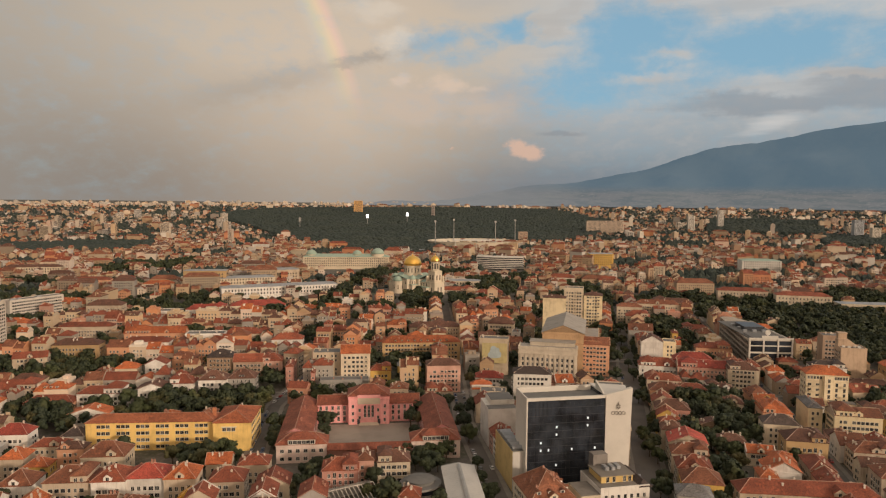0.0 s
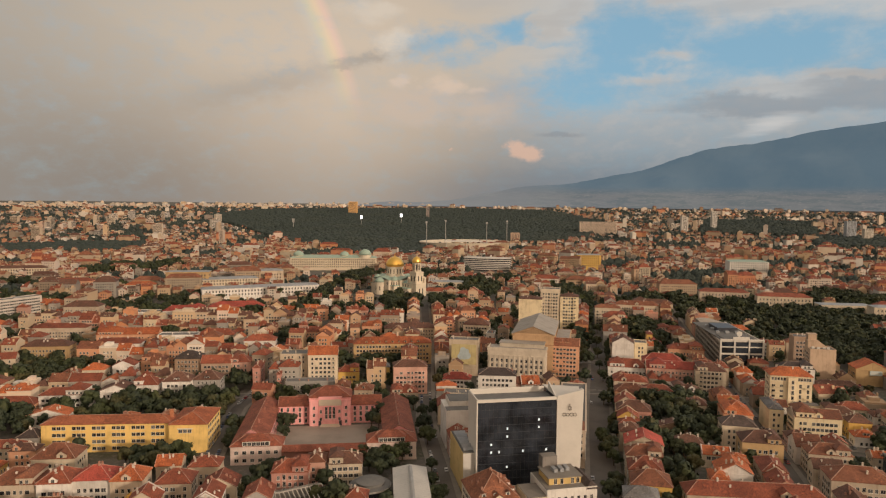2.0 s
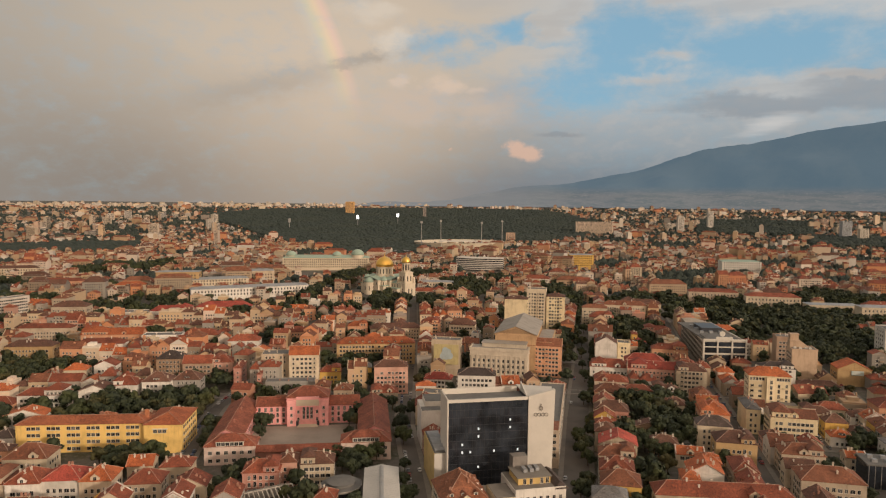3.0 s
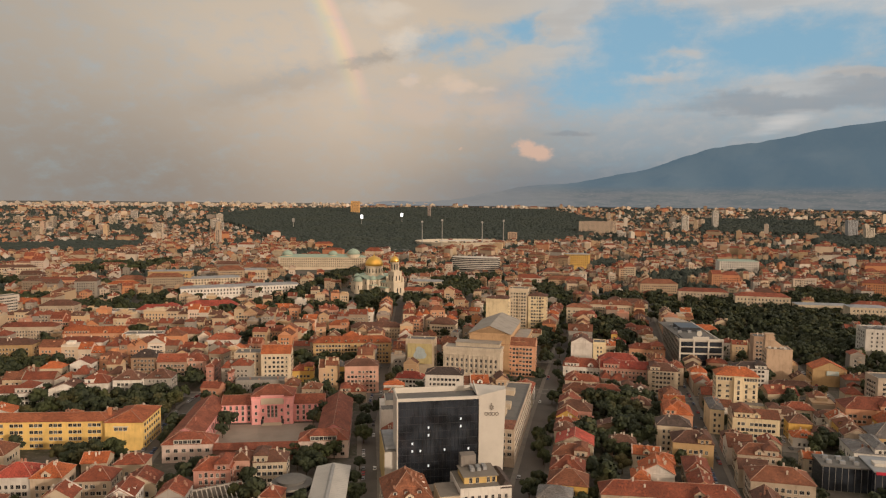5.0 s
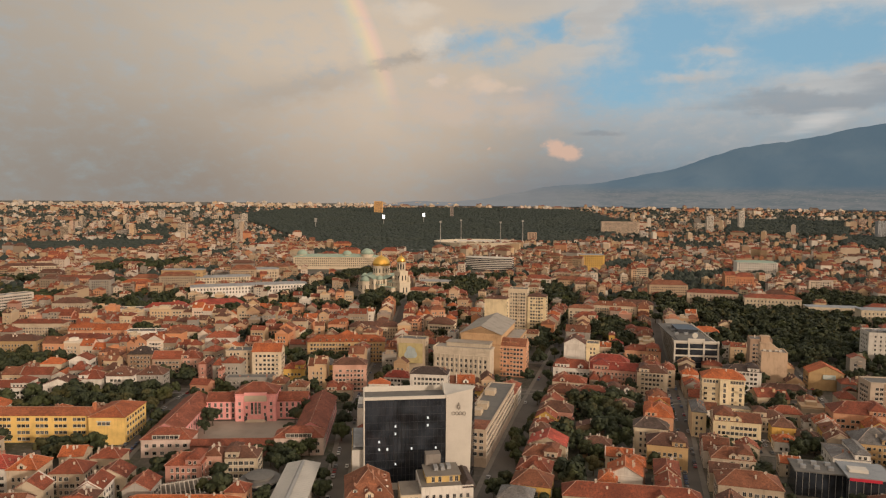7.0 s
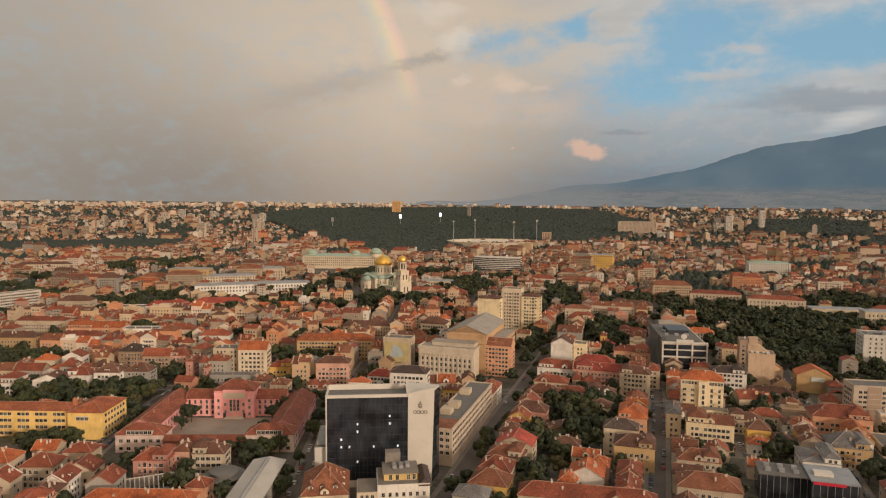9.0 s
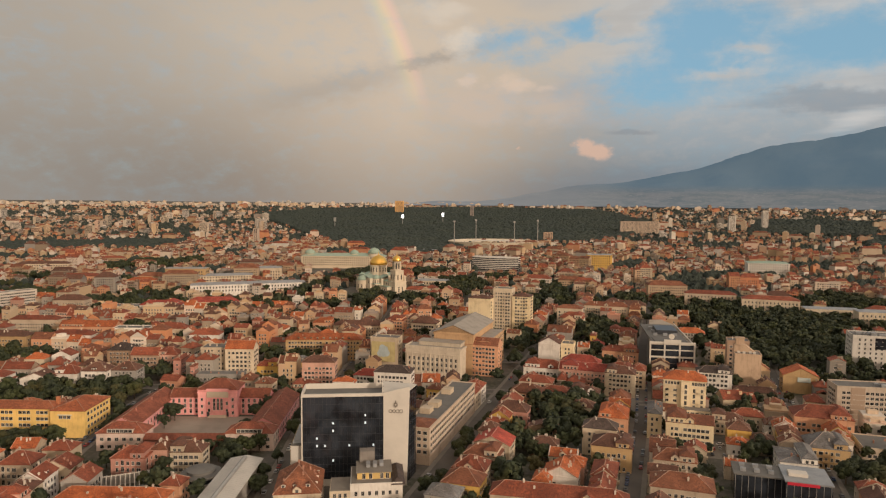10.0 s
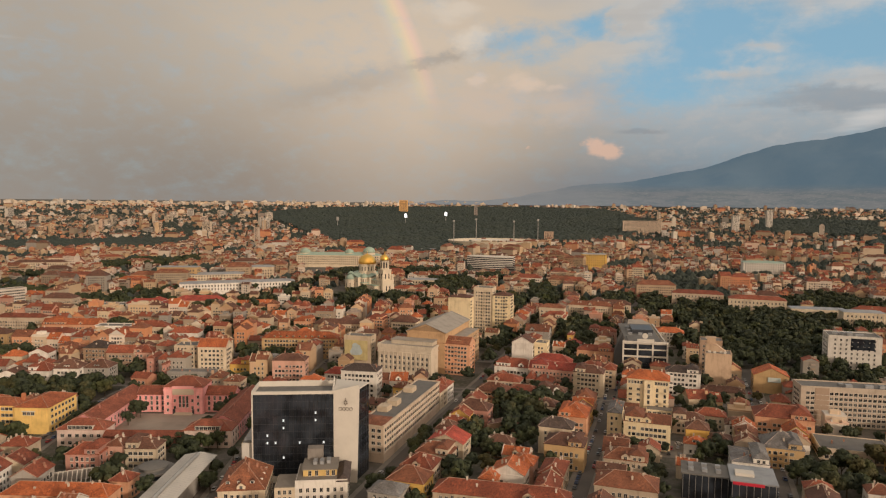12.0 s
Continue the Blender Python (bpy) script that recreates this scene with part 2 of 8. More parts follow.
def plain(color, rough=0.6, metal=0.0, grain=4.0, dark=0.6, amount=0.5, stain=0.3):
    def build(g, b):
        p = g.n("ShaderNodeNewGeometry").outputs["Position"]
        f = g.step(g.noise(p, stain, 5.0, 0.6), 0.4, 0.7)
        h = g.noise(p, grain, 3.0, 0.6)
        shade = tuple(c * dark for c in color)
        col = g.mix(g.m("MULTIPLY", f, amount), color, shade)
        g.put(b.inputs["Base Color"], g.mix(g.m("MULTIPLY", h, 0.4), col, shade))
        b.inputs["Roughness"].default_value, b.inputs["Metallic"].default_value = rough, metal
        bump(g, b, h, 0.25, 0.02)
    return build


def glass(color, rough, vary=0.0, island=False):
    """Window glass; some panes are paler, with blinds or curtains behind them."""
    def build(g, b):
        geo = g.n("ShaderNodeNewGeometry")
        p = geo.outputs["Position"]
        # broad paler drifts in the base colour imitate clouds mirrored in the glass
        n = g.step(g.noise(p, 0.11, 5.0, 0.6), 0.36, 0.66)
        base = g.mix(n, tuple(c * 0.3 for c in color), color)
        if vary:
            r = geo.outputs["Random Per Island"] if island else g.n("ShaderNodeObjectInfo").outputs["Random"]
            base = g.mix(g.m("MULTIPLY", g.m("POWER", r, 3.0), vary), base, (0.20, 0.19, 0.175) if island else (0.15, 0.147, 0.145))
        g.put(b.inputs["Base Color"], base)
        b.inputs["Roughness"].default_value, b.inputs["IOR"].default_value = rough, 1.5
        bump(g, b, g.noise(p, 0.25, 1.0), 0.06, 0.3)
    return build


def foliage(g, b):
    geo, info = g.n("ShaderNodeNewGeometry"), g.n("ShaderNodeObjectInfo")
    col = g.mix(geo.outputs["Random Per Island"], (0.022, 0.033, 0.014), (0.038, 0.049, 0.018))
    col = g.mix(g.m("MULTIPLY", g.step(info.outputs["Random"], 0.72, 1.0), 0.55), col, (0.105, 0.080, 0.020))
    blot = g.noise(geo.outputs["Position"], 0.075, 2.0)
    col = g.mix(g.m("MULTIPLY", g.step(blot, 0.54, 0.70), 0.55), col, (0.095, 0.078, 0.020))
    col = g.mix(g.m("MULTIPLY", g.step(blot, 0.48, 0.3), 0.6), col, (0.016, 0.026, 0.016))
    tint = g.noise(geo.outputs["Position"], 0.045, 2.0)
    col = g.mix(g.m("MULTIPLY", g.step(tint, 0.53, 0.66), 0.6), col, (0.066, 0.080, 0.022))
    g.put(b.inputs["Base Color"], col)
    b.inputs["Roughness"].default_value = 0.75


def forest_leaf(g, b):
    geo = g.n("ShaderNodeNewGeometry")
    p = geo.outputs["Position"]
    col = g.mix(geo.outputs["Random Per Island"], (0.024, 0.036, 0.031), (0.030, 0.042, 0.035))
    col = g.mix(g.m("MULTIPLY", g.step(g.noise(p, 0.006, 4.0), 0.45, 0.65), 0.5), col, (0.040, 0.050, 0.036))
    g.put(b.inputs["Base Color"], col)
    b.inputs["Roughness"].default_value = 0.9


def earth(g, b):
    p = g.n("ShaderNodeNewGeometry").outputs["Position"]
    a, c, d = g.noise(p, 0.035, 5.0, 0.6), g.noise(p, 0.3, 4.0, 0.65), g.noise(p, 2.5, 3.0)
    col = g.mix(g.step(a, 0.4, 0.62), (0.115, 0.10, 0.085), (0.055, 0.062, 0.032))
    col = g.mix(g.step(c, 0.45, 0.7), col, (0.17, 0.15, 0.125))
    col = g.mix(g.m("MULTIPLY", d, 0.4), col, (0.06, 0.055, 0.05))
    g.put(b.inputs["Base Color"], col)
    b.inputs["Roughness"].default_value = 0.9
    bump(g, b, d, 0.4, 0.05)


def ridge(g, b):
    """The backdrop of distant wooded slopes, kilometres away, its haze painted as emission."""
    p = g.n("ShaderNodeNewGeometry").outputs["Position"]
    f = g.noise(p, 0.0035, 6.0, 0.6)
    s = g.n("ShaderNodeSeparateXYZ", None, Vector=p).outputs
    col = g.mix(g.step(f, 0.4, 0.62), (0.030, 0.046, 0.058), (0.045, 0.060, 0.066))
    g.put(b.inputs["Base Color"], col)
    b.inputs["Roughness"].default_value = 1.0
    # blue haze over the slopes, paler above the foot, put into the emission colour
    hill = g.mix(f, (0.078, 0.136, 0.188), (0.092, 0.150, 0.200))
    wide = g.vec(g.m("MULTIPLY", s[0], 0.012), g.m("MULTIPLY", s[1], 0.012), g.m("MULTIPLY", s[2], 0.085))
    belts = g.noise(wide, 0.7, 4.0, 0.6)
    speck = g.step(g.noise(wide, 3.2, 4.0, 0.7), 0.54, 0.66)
    plain_haze = g.mix(g.step(belts, 0.42, 0.58), (0.125, 0.143, 0.157), (0.175, 0.177, 0.186))
    plain_haze = g.mix(g.m("MULTIPLY", speck, 0.7), plain_haze, (0.29, 0.275, 0.262))
    air = g.mix(g.step(s[2], 160.0, 235.0), plain_haze, hill)
    # the left end is painted towards the low sky colour, as if lost in haze
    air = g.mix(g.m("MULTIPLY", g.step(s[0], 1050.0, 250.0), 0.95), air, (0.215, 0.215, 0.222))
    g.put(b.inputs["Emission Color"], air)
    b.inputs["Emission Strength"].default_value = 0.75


PLASTER = material("plaster", tinted(0.85, 1.6, 0.12, 0.42, 0.3, True))
PLASTER_FAR = material("plaster_rows", tinted(0.85, 0.8, 0.05, 0.3, 0.2, False, 1.0))
TILE = material("clay_tiles", tiles())
TILE_FAR = material("clay_tiles_rows", tiles(1.0))
METAL = material("roof_metal", plain((0.34, 0.35, 0.36), 0.55, 0.2, 1.2, 0.55, 0.6, 0.15))
COPPER = material("copper_patina", plain((0.33, 0.43, 0.35), 0.7, 0.0, 1.0, 0.65, 0.6, 0.25))
GOLD = material("gold_leaf", plain((0.95, 0.58, 0.14), 0.28, 0.9, 0.8, 0.8, 0.4, 0.5))
STONE = material("pale_stone", plain((0.66, 0.57, 0.44), 0.85, 0.0, 1.0, 0.72, 0.45, 0.15))
WHITE = material("white_render", plain((0.64, 0.60, 0.535), 0.75, 0.0, 1.0, 0.75, 0.45, 0.12))
BITUMEN = material("roof_felt", plain((0.17, 0.165, 0.155), 0.9, 0.0, 1.5, 0.6, 0.6, 0.2))
BRICK = material("chimney_plaster", tinted(0.9, 3.0, 0.6, 0.5))
ROOFSHEET = material("tan_sheet_metal", plain((0.36, 0.325, 0.28), 0.75, 0.0, 1.0, 0.6, 0.6, 0.15))
SHEET = material("pale_sheet_metal", plain((0.60, 0.57, 0.52), 0.5, 0.1, 0.8, 0.72, 0.5, 0.1))
FRAME = material("window_frame", plain((0.70, 0.66, 0.58), 0.6, 0.0, 3.0, 0.6, 0.5, 0.4))
PANE = material("window_glass", glass((0.035, 0.037, 0.042), 0.12, 0.9))
PANE_FAR = material("window_glass_rows", glass((0.045, 0.046, 0.050), 0.15, 0.9, True))
DARKGLASS = material("curtain_glass", glass((0.040, 0.048, 0.062), 0.06, 0.06))
MULLION = material("dark_mullion", plain((0.045, 0.05, 0.06), 0.4, 0.0, 2.0))
ASPHALT = material("asphalt", plain((0.135, 0.120, 0.105), 0.9, 0.0, 2.0, 0.6, 0.6, 0.08))
COURT = material("pale_court_paving", plain((0.34, 0.285, 0.235), 0.9, 0.0, 2.0, 0.7, 0.5, 0.12))
PAVING = material("paving", plain((0.23, 0.205, 0.175), 0.9, 0.0, 2.0, 0.65, 0.6, 0.2))
GRASSMAT = material("earth", earth)
BARK = material("bark", plain((0.10, 0.075, 0.05), 0.95, 0.0, 3.0))
LEAF = material("leaves", foliage)
FOREST = material("forest_leaves", forest_leaf)
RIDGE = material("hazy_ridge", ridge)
STEEL = material("painted_steel", plain((0.45, 0.44, 0.42), 0.5, 0.5, 2.0))
RUBBER = material("tyre_rubber", plain((0.02, 0.02, 0.02), 0.9))
PAINT = material("car_paint", tinted(0.3, 3.0, 1.0, 0.15, 0.05))
SIGN = material("dark_lettering", plain((0.20, 0.17, 0.145), 0.6))
REDSIGN = material("red_band", plain((0.62, 0.03, 0.06), 0.5))


def lit(color, strength):
    def build(g, b):
        b.inputs["Base Color"].default_value = (*color, 1)
        b.inputs["Emission Color"].default_value = (*color, 1)
        b.inputs["Emission Strength"].default_value = strength
    return build


LITWIN = material("lit_window", lit((0.66, 0.76, 0.85), 0.26))
FLOOD = material("floodlight", lit((0.95, 0.97, 1.0), 2.0))

COL = {"cream": (0.66, 0.56, 0.42), "beige": (0.56, 0.46, 0.35), "white": (0.78, 0.74, 0.68), "pink": (0.58, 0.30, 0.24), "rose": (0.60, 0.36, 0.28),
       "yellow": (0.68, 0.44, 0.12), "grey": (0.38, 0.36, 0.33), "brown": (0.30, 0.20, 0.13), "ochre": (0.50, 0.34, 0.17), "red": (0.36, 0.09, 0.07),
       "peach": (0.66, 0.36, 0.22), "sand": (0.56, 0.46, 0.34), "dark": (0.16, 0.14, 0.13), "butter": (0.79, 0.66, 0.43), "tan": (0.60, 0.44, 0.31), "umber": (0.40, 0.28, 0.20)}
ROOF = {"red": (0.33, 0.092, 0.046), "orange": (0.58, 0.165, 0.055), "brown": (0.18, 0.085, 0.055), "dark": (0.10, 0.074, 0.064), "scarlet": (0.45, 0.085, 0.055),
        "grey": (0.24, 0.24, 0.24), "rust": (0.29, 0.112, 0.058), "yellow": (0.78, 0.44, 0.06)}

# ---- mesh building ----
class Mesh:
    """Vertices, faces and material slots gathered for one mesh."""

    def __init__(self):
        self.v, self.f, self.i, self.o = [], [], [], (0.0, 0.0, 0.0, 1.0, 0.0)

    def at(self, x=0.0, y=0.0, z=0.0, rz=0.0):
        self.o = (x, y, z, math.cos(radians(rz)), math.sin(radians(rz)))
        return self

    def add(self, verts, faces, slot=0):
        n = len(self.v)
        x, y, z, c, s = self.o
        self.v += [(x + c * a - s * b, y + s * a + c * b, z + e) for a, b, e in verts]
        self.f += [tuple(n + k for k in face) for face in faces]
        self.i += [slot] * len(faces)
        return self

    def box(self, x0, x1, y0, y1, z0, z1, slot=0, bottom=False):
        v = [(x0, y0, z0), (x1, y0, z0), (x1, y1, z0), (x0, y1, z0), (x0, y0, z1), (x1, y0, z1), (x1, y1, z1), (x0, y1, z1)]
        f = [(0, 1, 5, 4), (1, 2, 6, 5), (2, 3, 7, 6), (3, 0, 4, 7), (4, 5, 6, 7), (3, 2, 1, 0)]
        return self.add(v, f, slot)

    def gable(self, x0, x1, y0, y1, z, rise, along="x", slot=0, thick=0.25):
        """A pitched roof slab with a ridge along x or y."""
        if along == "x":
            m = (y0 + y1) / 2
            prof = [(y0, z), (m, z + rise), (y1, z), (y1, z - thick), (m, z + rise - thick), (y0, z - thick)]
            v = [(x, a, b) for x in (x0, x1) for a, b in prof]
        else:
            m = (x0 + x1) / 2
            prof = [(x0, z), (m, z + rise), (x1, z), (x1, z - thick), (m, z + rise - thick), (x0, z - thick)]
            v = [(a, y, b) for y in (y1, y0) for a, b in prof]
        f = [(1, 0, 6, 7), (2, 1, 7, 8), (3, 2, 8, 9), (0, 5, 11, 6), (5, 4, 10, 11), (4, 3, 9, 10), (0, 1, 4, 5), (1, 2, 3, 4), (7, 6, 11, 10), (8, 7, 10, 9)]
        return self.add(v, f, slot)

    def hip(self, x0, x1, y0, y1, z, rise, slot=0, thick=0.25, inset=None):
        w, d = x1 - x0, y1 - y0
        k = min(w, d) / 2 if inset is None else inset
        if w >= d:
            a, b = (x0 + k, (y0 + y1) / 2, z + rise), (x1 - k, (y0 + y1) / 2, z + rise)
            top = [(0, 1, 9, 8), (1, 2, 9), (2, 3, 8, 9), (3, 0, 8)]
        else:
            a, b = ((x0 + x1) / 2, y0 + k, z + rise), ((x0 + x1) / 2, y1 - k, z + rise)
            top = [(0, 1, 8), (1, 2, 9, 8), (2, 3, 9), (3, 0, 8, 9)]
        v = [(x0, y0, z), (x1, y0, z), (x1, y1, z), (x0, y1, z), (x0, y0, z - thick), (x1, y0, z - thick), (x1, y1, z - thick), (x0, y1, z - thick), a, b]
        f = top + [(4, 5, 1, 0), (5, 6, 2, 1), (6, 7, 3, 2), (7, 4, 0, 3), (7, 6, 5, 4)]
        return self.add(v, f, slot)

    def lathe(self, cx, cy, profile, seg=24, slot=0):
        """Turned form about the vertical through cx, cy; profile of (radius, z)."""
        v, f = [], []
        for r, z in profile:
            v += [(cx + r * math.cos(2 * math.pi * k / seg), cy + r * math.sin(2 * math.pi * k / seg), z) for k in range(seg)]
        for j in range(len(profile) - 1):
            for k in range(seg):
                q = (k + 1) % seg
                f.append((j * seg + k, j * seg + q, (j + 1) * seg + q, (j + 1) * seg + k))
        f.append(tuple(reversed(range(seg))))
        f.append(tuple((len(profile) - 1) * seg + k for k in range(seg)))
        return self.add(v, f, slot)

    def tube(self, a, b, r0, r1, seg=7, slot=0):
        a, b = Vector(a), Vector(b)
        q = (b - a).to_track_quat("Z", "Y")
        v = []
        for p, r in ((a, r0), (b, r1)):
            v += [tuple(p + q @ Vector((r * math.cos(6.2832 * k / seg), r * math.sin(6.2832 * k / seg), 0))) for k in range(seg)]
        f = [(k, (k + 1) % seg, seg + (k + 1) % seg, seg + k) for k in range(seg)] + [tuple(reversed(range(seg))), tuple(range(seg, 2 * seg))]
        return self.add(v, f, slot)

    def done(self, name, mats, smooth=False):
        me = bpy.data.meshes.new(name)
        me.from_pydata(self.v, [], self.f)
        for m in mats if isinstance(mats, (list, tuple)) else [mats]:
            me.materials.append(m)
        if len(me.materials) > 1:
            me.polygons.foreach_set("material_index", self.i)
        if smooth:
            me.polygons.foreach_set("use_smooth", [True] * len(me.polygons))
        me.update()
        return me


def part(name, mesh, parent, mats=None, label="", color=None, smooth=False, m=None, kind=""):
    """One mesh object under a thing or a part."""
    ob = new(name, mesh.done(name, mats, smooth) if isinstance(mesh, Mesh) else mesh)
    ob.parent = parent
    if m is not None:
        ob.matrix_basis = m
    if color:
        ob.color = (*color, 1)
    return tagged(ob, label, kind=kind)


def thing(name, x, y, z, rz, label, category, group=""):
    ob = new(name)
    ob.matrix_basis = pose(x, y, z, 0, 0, rz)
    ob.empty_display_size = 0.1
    return tagged(ob, label, category, group)


def ground_z(x, y):
    """Level in the town but for the cathedral's hill, rising towards the far foothills."""
    if y < 0:
        return 0.0
    r = math.hypot(x, y)
    hill = 11.0 * math.exp(-((x + 30) ** 2 + (y - 910) ** 2) / 57800.0)
    return hill + float(np.interp(r, (0, 1200, 1600, 2200, 2700, 3300, 4200, 4900, 5700), (0, 0, -4, -8, 0, 26, 74, 94, 100)))


# ---- windows shared by the houses ----
def window_mesh(w, h, name):
    m = Mesh()
    m.box(-w / 2, w / 2, -0.05, 0.06, 0, h, 0)
    m.box(-w / 2 + 0.09, -0.04, -0.075, -0.03, 0.09, h - 0.09, 1)
    m.box(0.04, w / 2 - 0.09, -0.075, -0.03, 0.09, h - 0.09, 1)
    m.box(-w / 2 - 0.12, w / 2 + 0.12, -0.22, 0.02, -0.14, 0.0, 0)
    return m.done(name, [FRAME, PANE])


WIN = window_mesh(1.4, 1.95, "window")
WIN_WIDE = window_mesh(2.1, 1.85, "window_wide")
WIN_TALL = window_mesh(1.5, 2.5, "window_tall")
TAKEN = {}  # footprints already built on, by 60 m cells


def taken(x, y, w, d, rz):
    spot = (x, y, w / 2, d / 2, math.cos(radians(rz)), math.sin(radians(rz)))
    n = int((max(w, d) * 0.75 + 12) / 60) + 1
    for i in range(-n, n + 1):
        for j in range(-n, n + 1):
            TAKEN.setdefault((int(x // 60) + i, int(y // 60) + j), []).append(spot)


def is_free(x, y, pad):
    for a, b, u, v, c, s in TAKEN.get((int(x // 60), int(y // 60)), ()):
        p, q = x - a, y - b
        if abs(p * c + q * s) < u + pad and abs(q * c - p * s) < v + pad:
            return False
    return True


def roof_on(m, kind, w, d, h, rise, over=0.45, slot=0):
    x0, x1, y0, y1 = -w / 2 - over, w / 2 + over, -d / 2 - over, d / 2 + over
    if kind == "hip":
        m.hip(x0, x1, y0, y1, h + 0.25, rise, slot)
    elif kind == "gable":
        m.gable(x0, x1, y0, y1, h + 0.25, rise, "x", slot)
    elif kind == "cross":
        m.gable(x0, x1, y0, y1, h + 0.25, rise, "y", slot)
    elif kind == "mansard":
        m.hip(x0, x1, y0, y1, h + 0.25, rise * 2.2, slot, 0.25, min(w, d) / 2)
    else:
        m.box(-w / 2 + 0.3, w / 2 - 0.3, -d / 2 + 0.3, d / 2 - 0.3, h, h + 0.25, slot)


def shell(m, w, d, profile, slot=0, cap=True):
    """A rectangular body in one skin; profile of (outset, z) from the ground up."""
    n0 = len(profile)
    v, f = [], []
    for o, z in profile:
        a, b = w / 2 + o, d / 2 + o
        v += [(-a, -b, z), (a, -b, z), (a, b, z), (-a, b, z)]
    for j in range(n0 - 1):
        for k in range(4):
            q = (k + 1) % 4
            f.append((4 * j + k, 4 * j + q, 4 * j + 4 + q, 4 * j + 4 + k))
    if cap:
        f.append(tuple(4 * n0 - 4 + k for k in range(4)))
    m.add(v, f, slot)


def walls_of(m, w, d, h, roof, rise):
    """Body with plinth, string course, cornice and, under a pitched roof, its gables, all one skin."""
    prof = [(0.08, 0), (0.08, 0.9), (0, 0.95)] + ([(0, 3.9), (0.1, 3.92), (0.1, 4.15), (0, 4.17)] if h > 8 else []) + [(0, h - 0.4), (0.2, h - 0.35), (0.2, h - 0.06), (0, h)]
    if roof == "flat":
        prof += [(0, h + 0.8), (-0.3, h + 0.8), (-0.3, h + 0.02)]
    shell(m, w, d, prof, 0, roof not in ("gable", "cross"))
    n = len(m.v)
    if roof == "gable":
        m.v += [(-w / 2, 0, h + rise), (w / 2, 0, h + rise)]
        f = [(n - 1, n - 4, n), (n - 3, n - 2, n + 1)]
    elif roof == "cross":
        m.v += [(0, -d / 2, h + rise), (0, d / 2, h + rise)]
        f = [(n - 4, n - 3, n), (n - 2, n - 1, n + 1)]
    else:
        f = []
    m.f += f
    m.i += [0] * len(f)


def slots(length, step, edge=1.3):
    n = max(1, int((length - 2 * edge) / step))
    return [(-(n - 1) / 2 + k) * step for k in range(n)]


def chimney(parent, x, y, z, tall, color):
    m = Mesh()
    m.box(-0.38, 0.38, -0.3, 0.3, -1.6, tall)
    m.box(-0.48, 0.48, -0.4, 0.4, tall - 0.2, tall)
    m.box(-0.2, 0.2, -0.15, 0.15, tall, tall + 0.3)
    return part("chimney", m, parent, BRICK, color=color, m=Matrix.Translation((x, y, z)))


def dormer(parent, x, y, z, wall, roofcol, turn=0):
    m = Mesh()
    m.box(-0.9, 0.9, 0, 3.0, -0.3, 1.6)
    ob = part("dormer", m, parent, PLASTER, color=wall, m=pose(x, y, z, 0, 0, turn))
    r = Mesh().gable(-1.15, 1.15, -0.3, 3.2, 1.75, 0.6, "y", 0, 0.12)
    part("dormer_roof", r, ob, TILE, color=roofcol)
    return part("window", WIN, ob, m=pose(0, 0, 0.1) @ Matrix.Diagonal((0.9, 1, 0.75, 1)))


def front_gable(parent, x, y, z, wide, wall, roofcol):
    """A gabled bay that carries the front wall up through the eaves."""
    m = Mesh()
    a = wide / 2
    m.add([(-a, 0, -0.4), (a, 0, -0.4), (a, 4.2, -0.4), (-a, 4.2, -0.4), (-a, 0, 1.9), (a, 0, 1.9), (a, 4.2, 1.9), (-a, 4.2, 1.9), (0, 0, 1.9 + 0.42 * wide), (0, 4.2, 1.9 + 0.42 * wide)],
          [(0, 1, 5, 8, 4), (1, 2, 6, 5), (3, 0, 4, 7), (2, 3, 7, 9, 6), (5, 6, 9, 8), (7, 4, 8, 9)])
    ob = part("front_gable", m, parent, PLASTER, color=wall, m=pose(x, y, z))
    part("gable_roof", Mesh().gable(-a - 0.35, a + 0.35, -0.35, 4.6, 2.0, 0.42 * wide + 0.1, "y", 0, 0.15), ob, TILE, color=roofcol)
    part("window", WIN, ob, m=pose(0, 0, 0.1))


def party_wall(parent, x, d, h, rise, color):
    """A fire wall standing out of the roof at the end of a terraced house."""
    a, t, up = d / 2 + 0.3, 0.18, 0.75
    prof = [(-a, h - 1.2), (a, h - 1.2), (a, h + up), (a * 0.25, h + rise + up - 0.25 * rise), (0, h + rise + up), (-a * 0.25, h + rise + up - 0.25 * rise), (-a, h + up)]
    n = len(prof)
    m = Mesh().add([(e, y, z) for e in (-t, t) for y, z in prof], [tuple(reversed(range(n))), tuple(range(n, 2 * n))] + [(k, (k + 1) % n, n + (k + 1) % n, n + k) for k in range(n)])
    return part("party_wall", m, parent, PLASTER, color=color, m=pose(x, 0, 0))


def raised_bay(parent, x, w, d, h, up, color, roofcol):
    """Part of the house carried one storey higher under a roof of its own."""
    m = Mesh()
    shell(m, w, d + 0.16, [(0, h - 0.6), (0, h + up - 0.3), (0.18, h + up - 0.25), (0.18, h + up)])
    ob = part("raised_storey", m, parent, PLASTER, color=color, m=pose(x, 0, 0))
    part("upper_roof", Mesh().hip(-w / 2 - 0.4, w / 2 + 0.4, -d / 2 - 0.5, d / 2 + 0.5, h + up + 0.25, min(w, d) * 0.3), ob, TILE, color=roofcol)
    for q in slots(w, 2.4, 0.8):
        part("window", WIN, ob, m=pose(q, -d / 2 - 0.1, h + 0.4) @ Matrix.Diagonal((1, 1, 0.85, 1)))


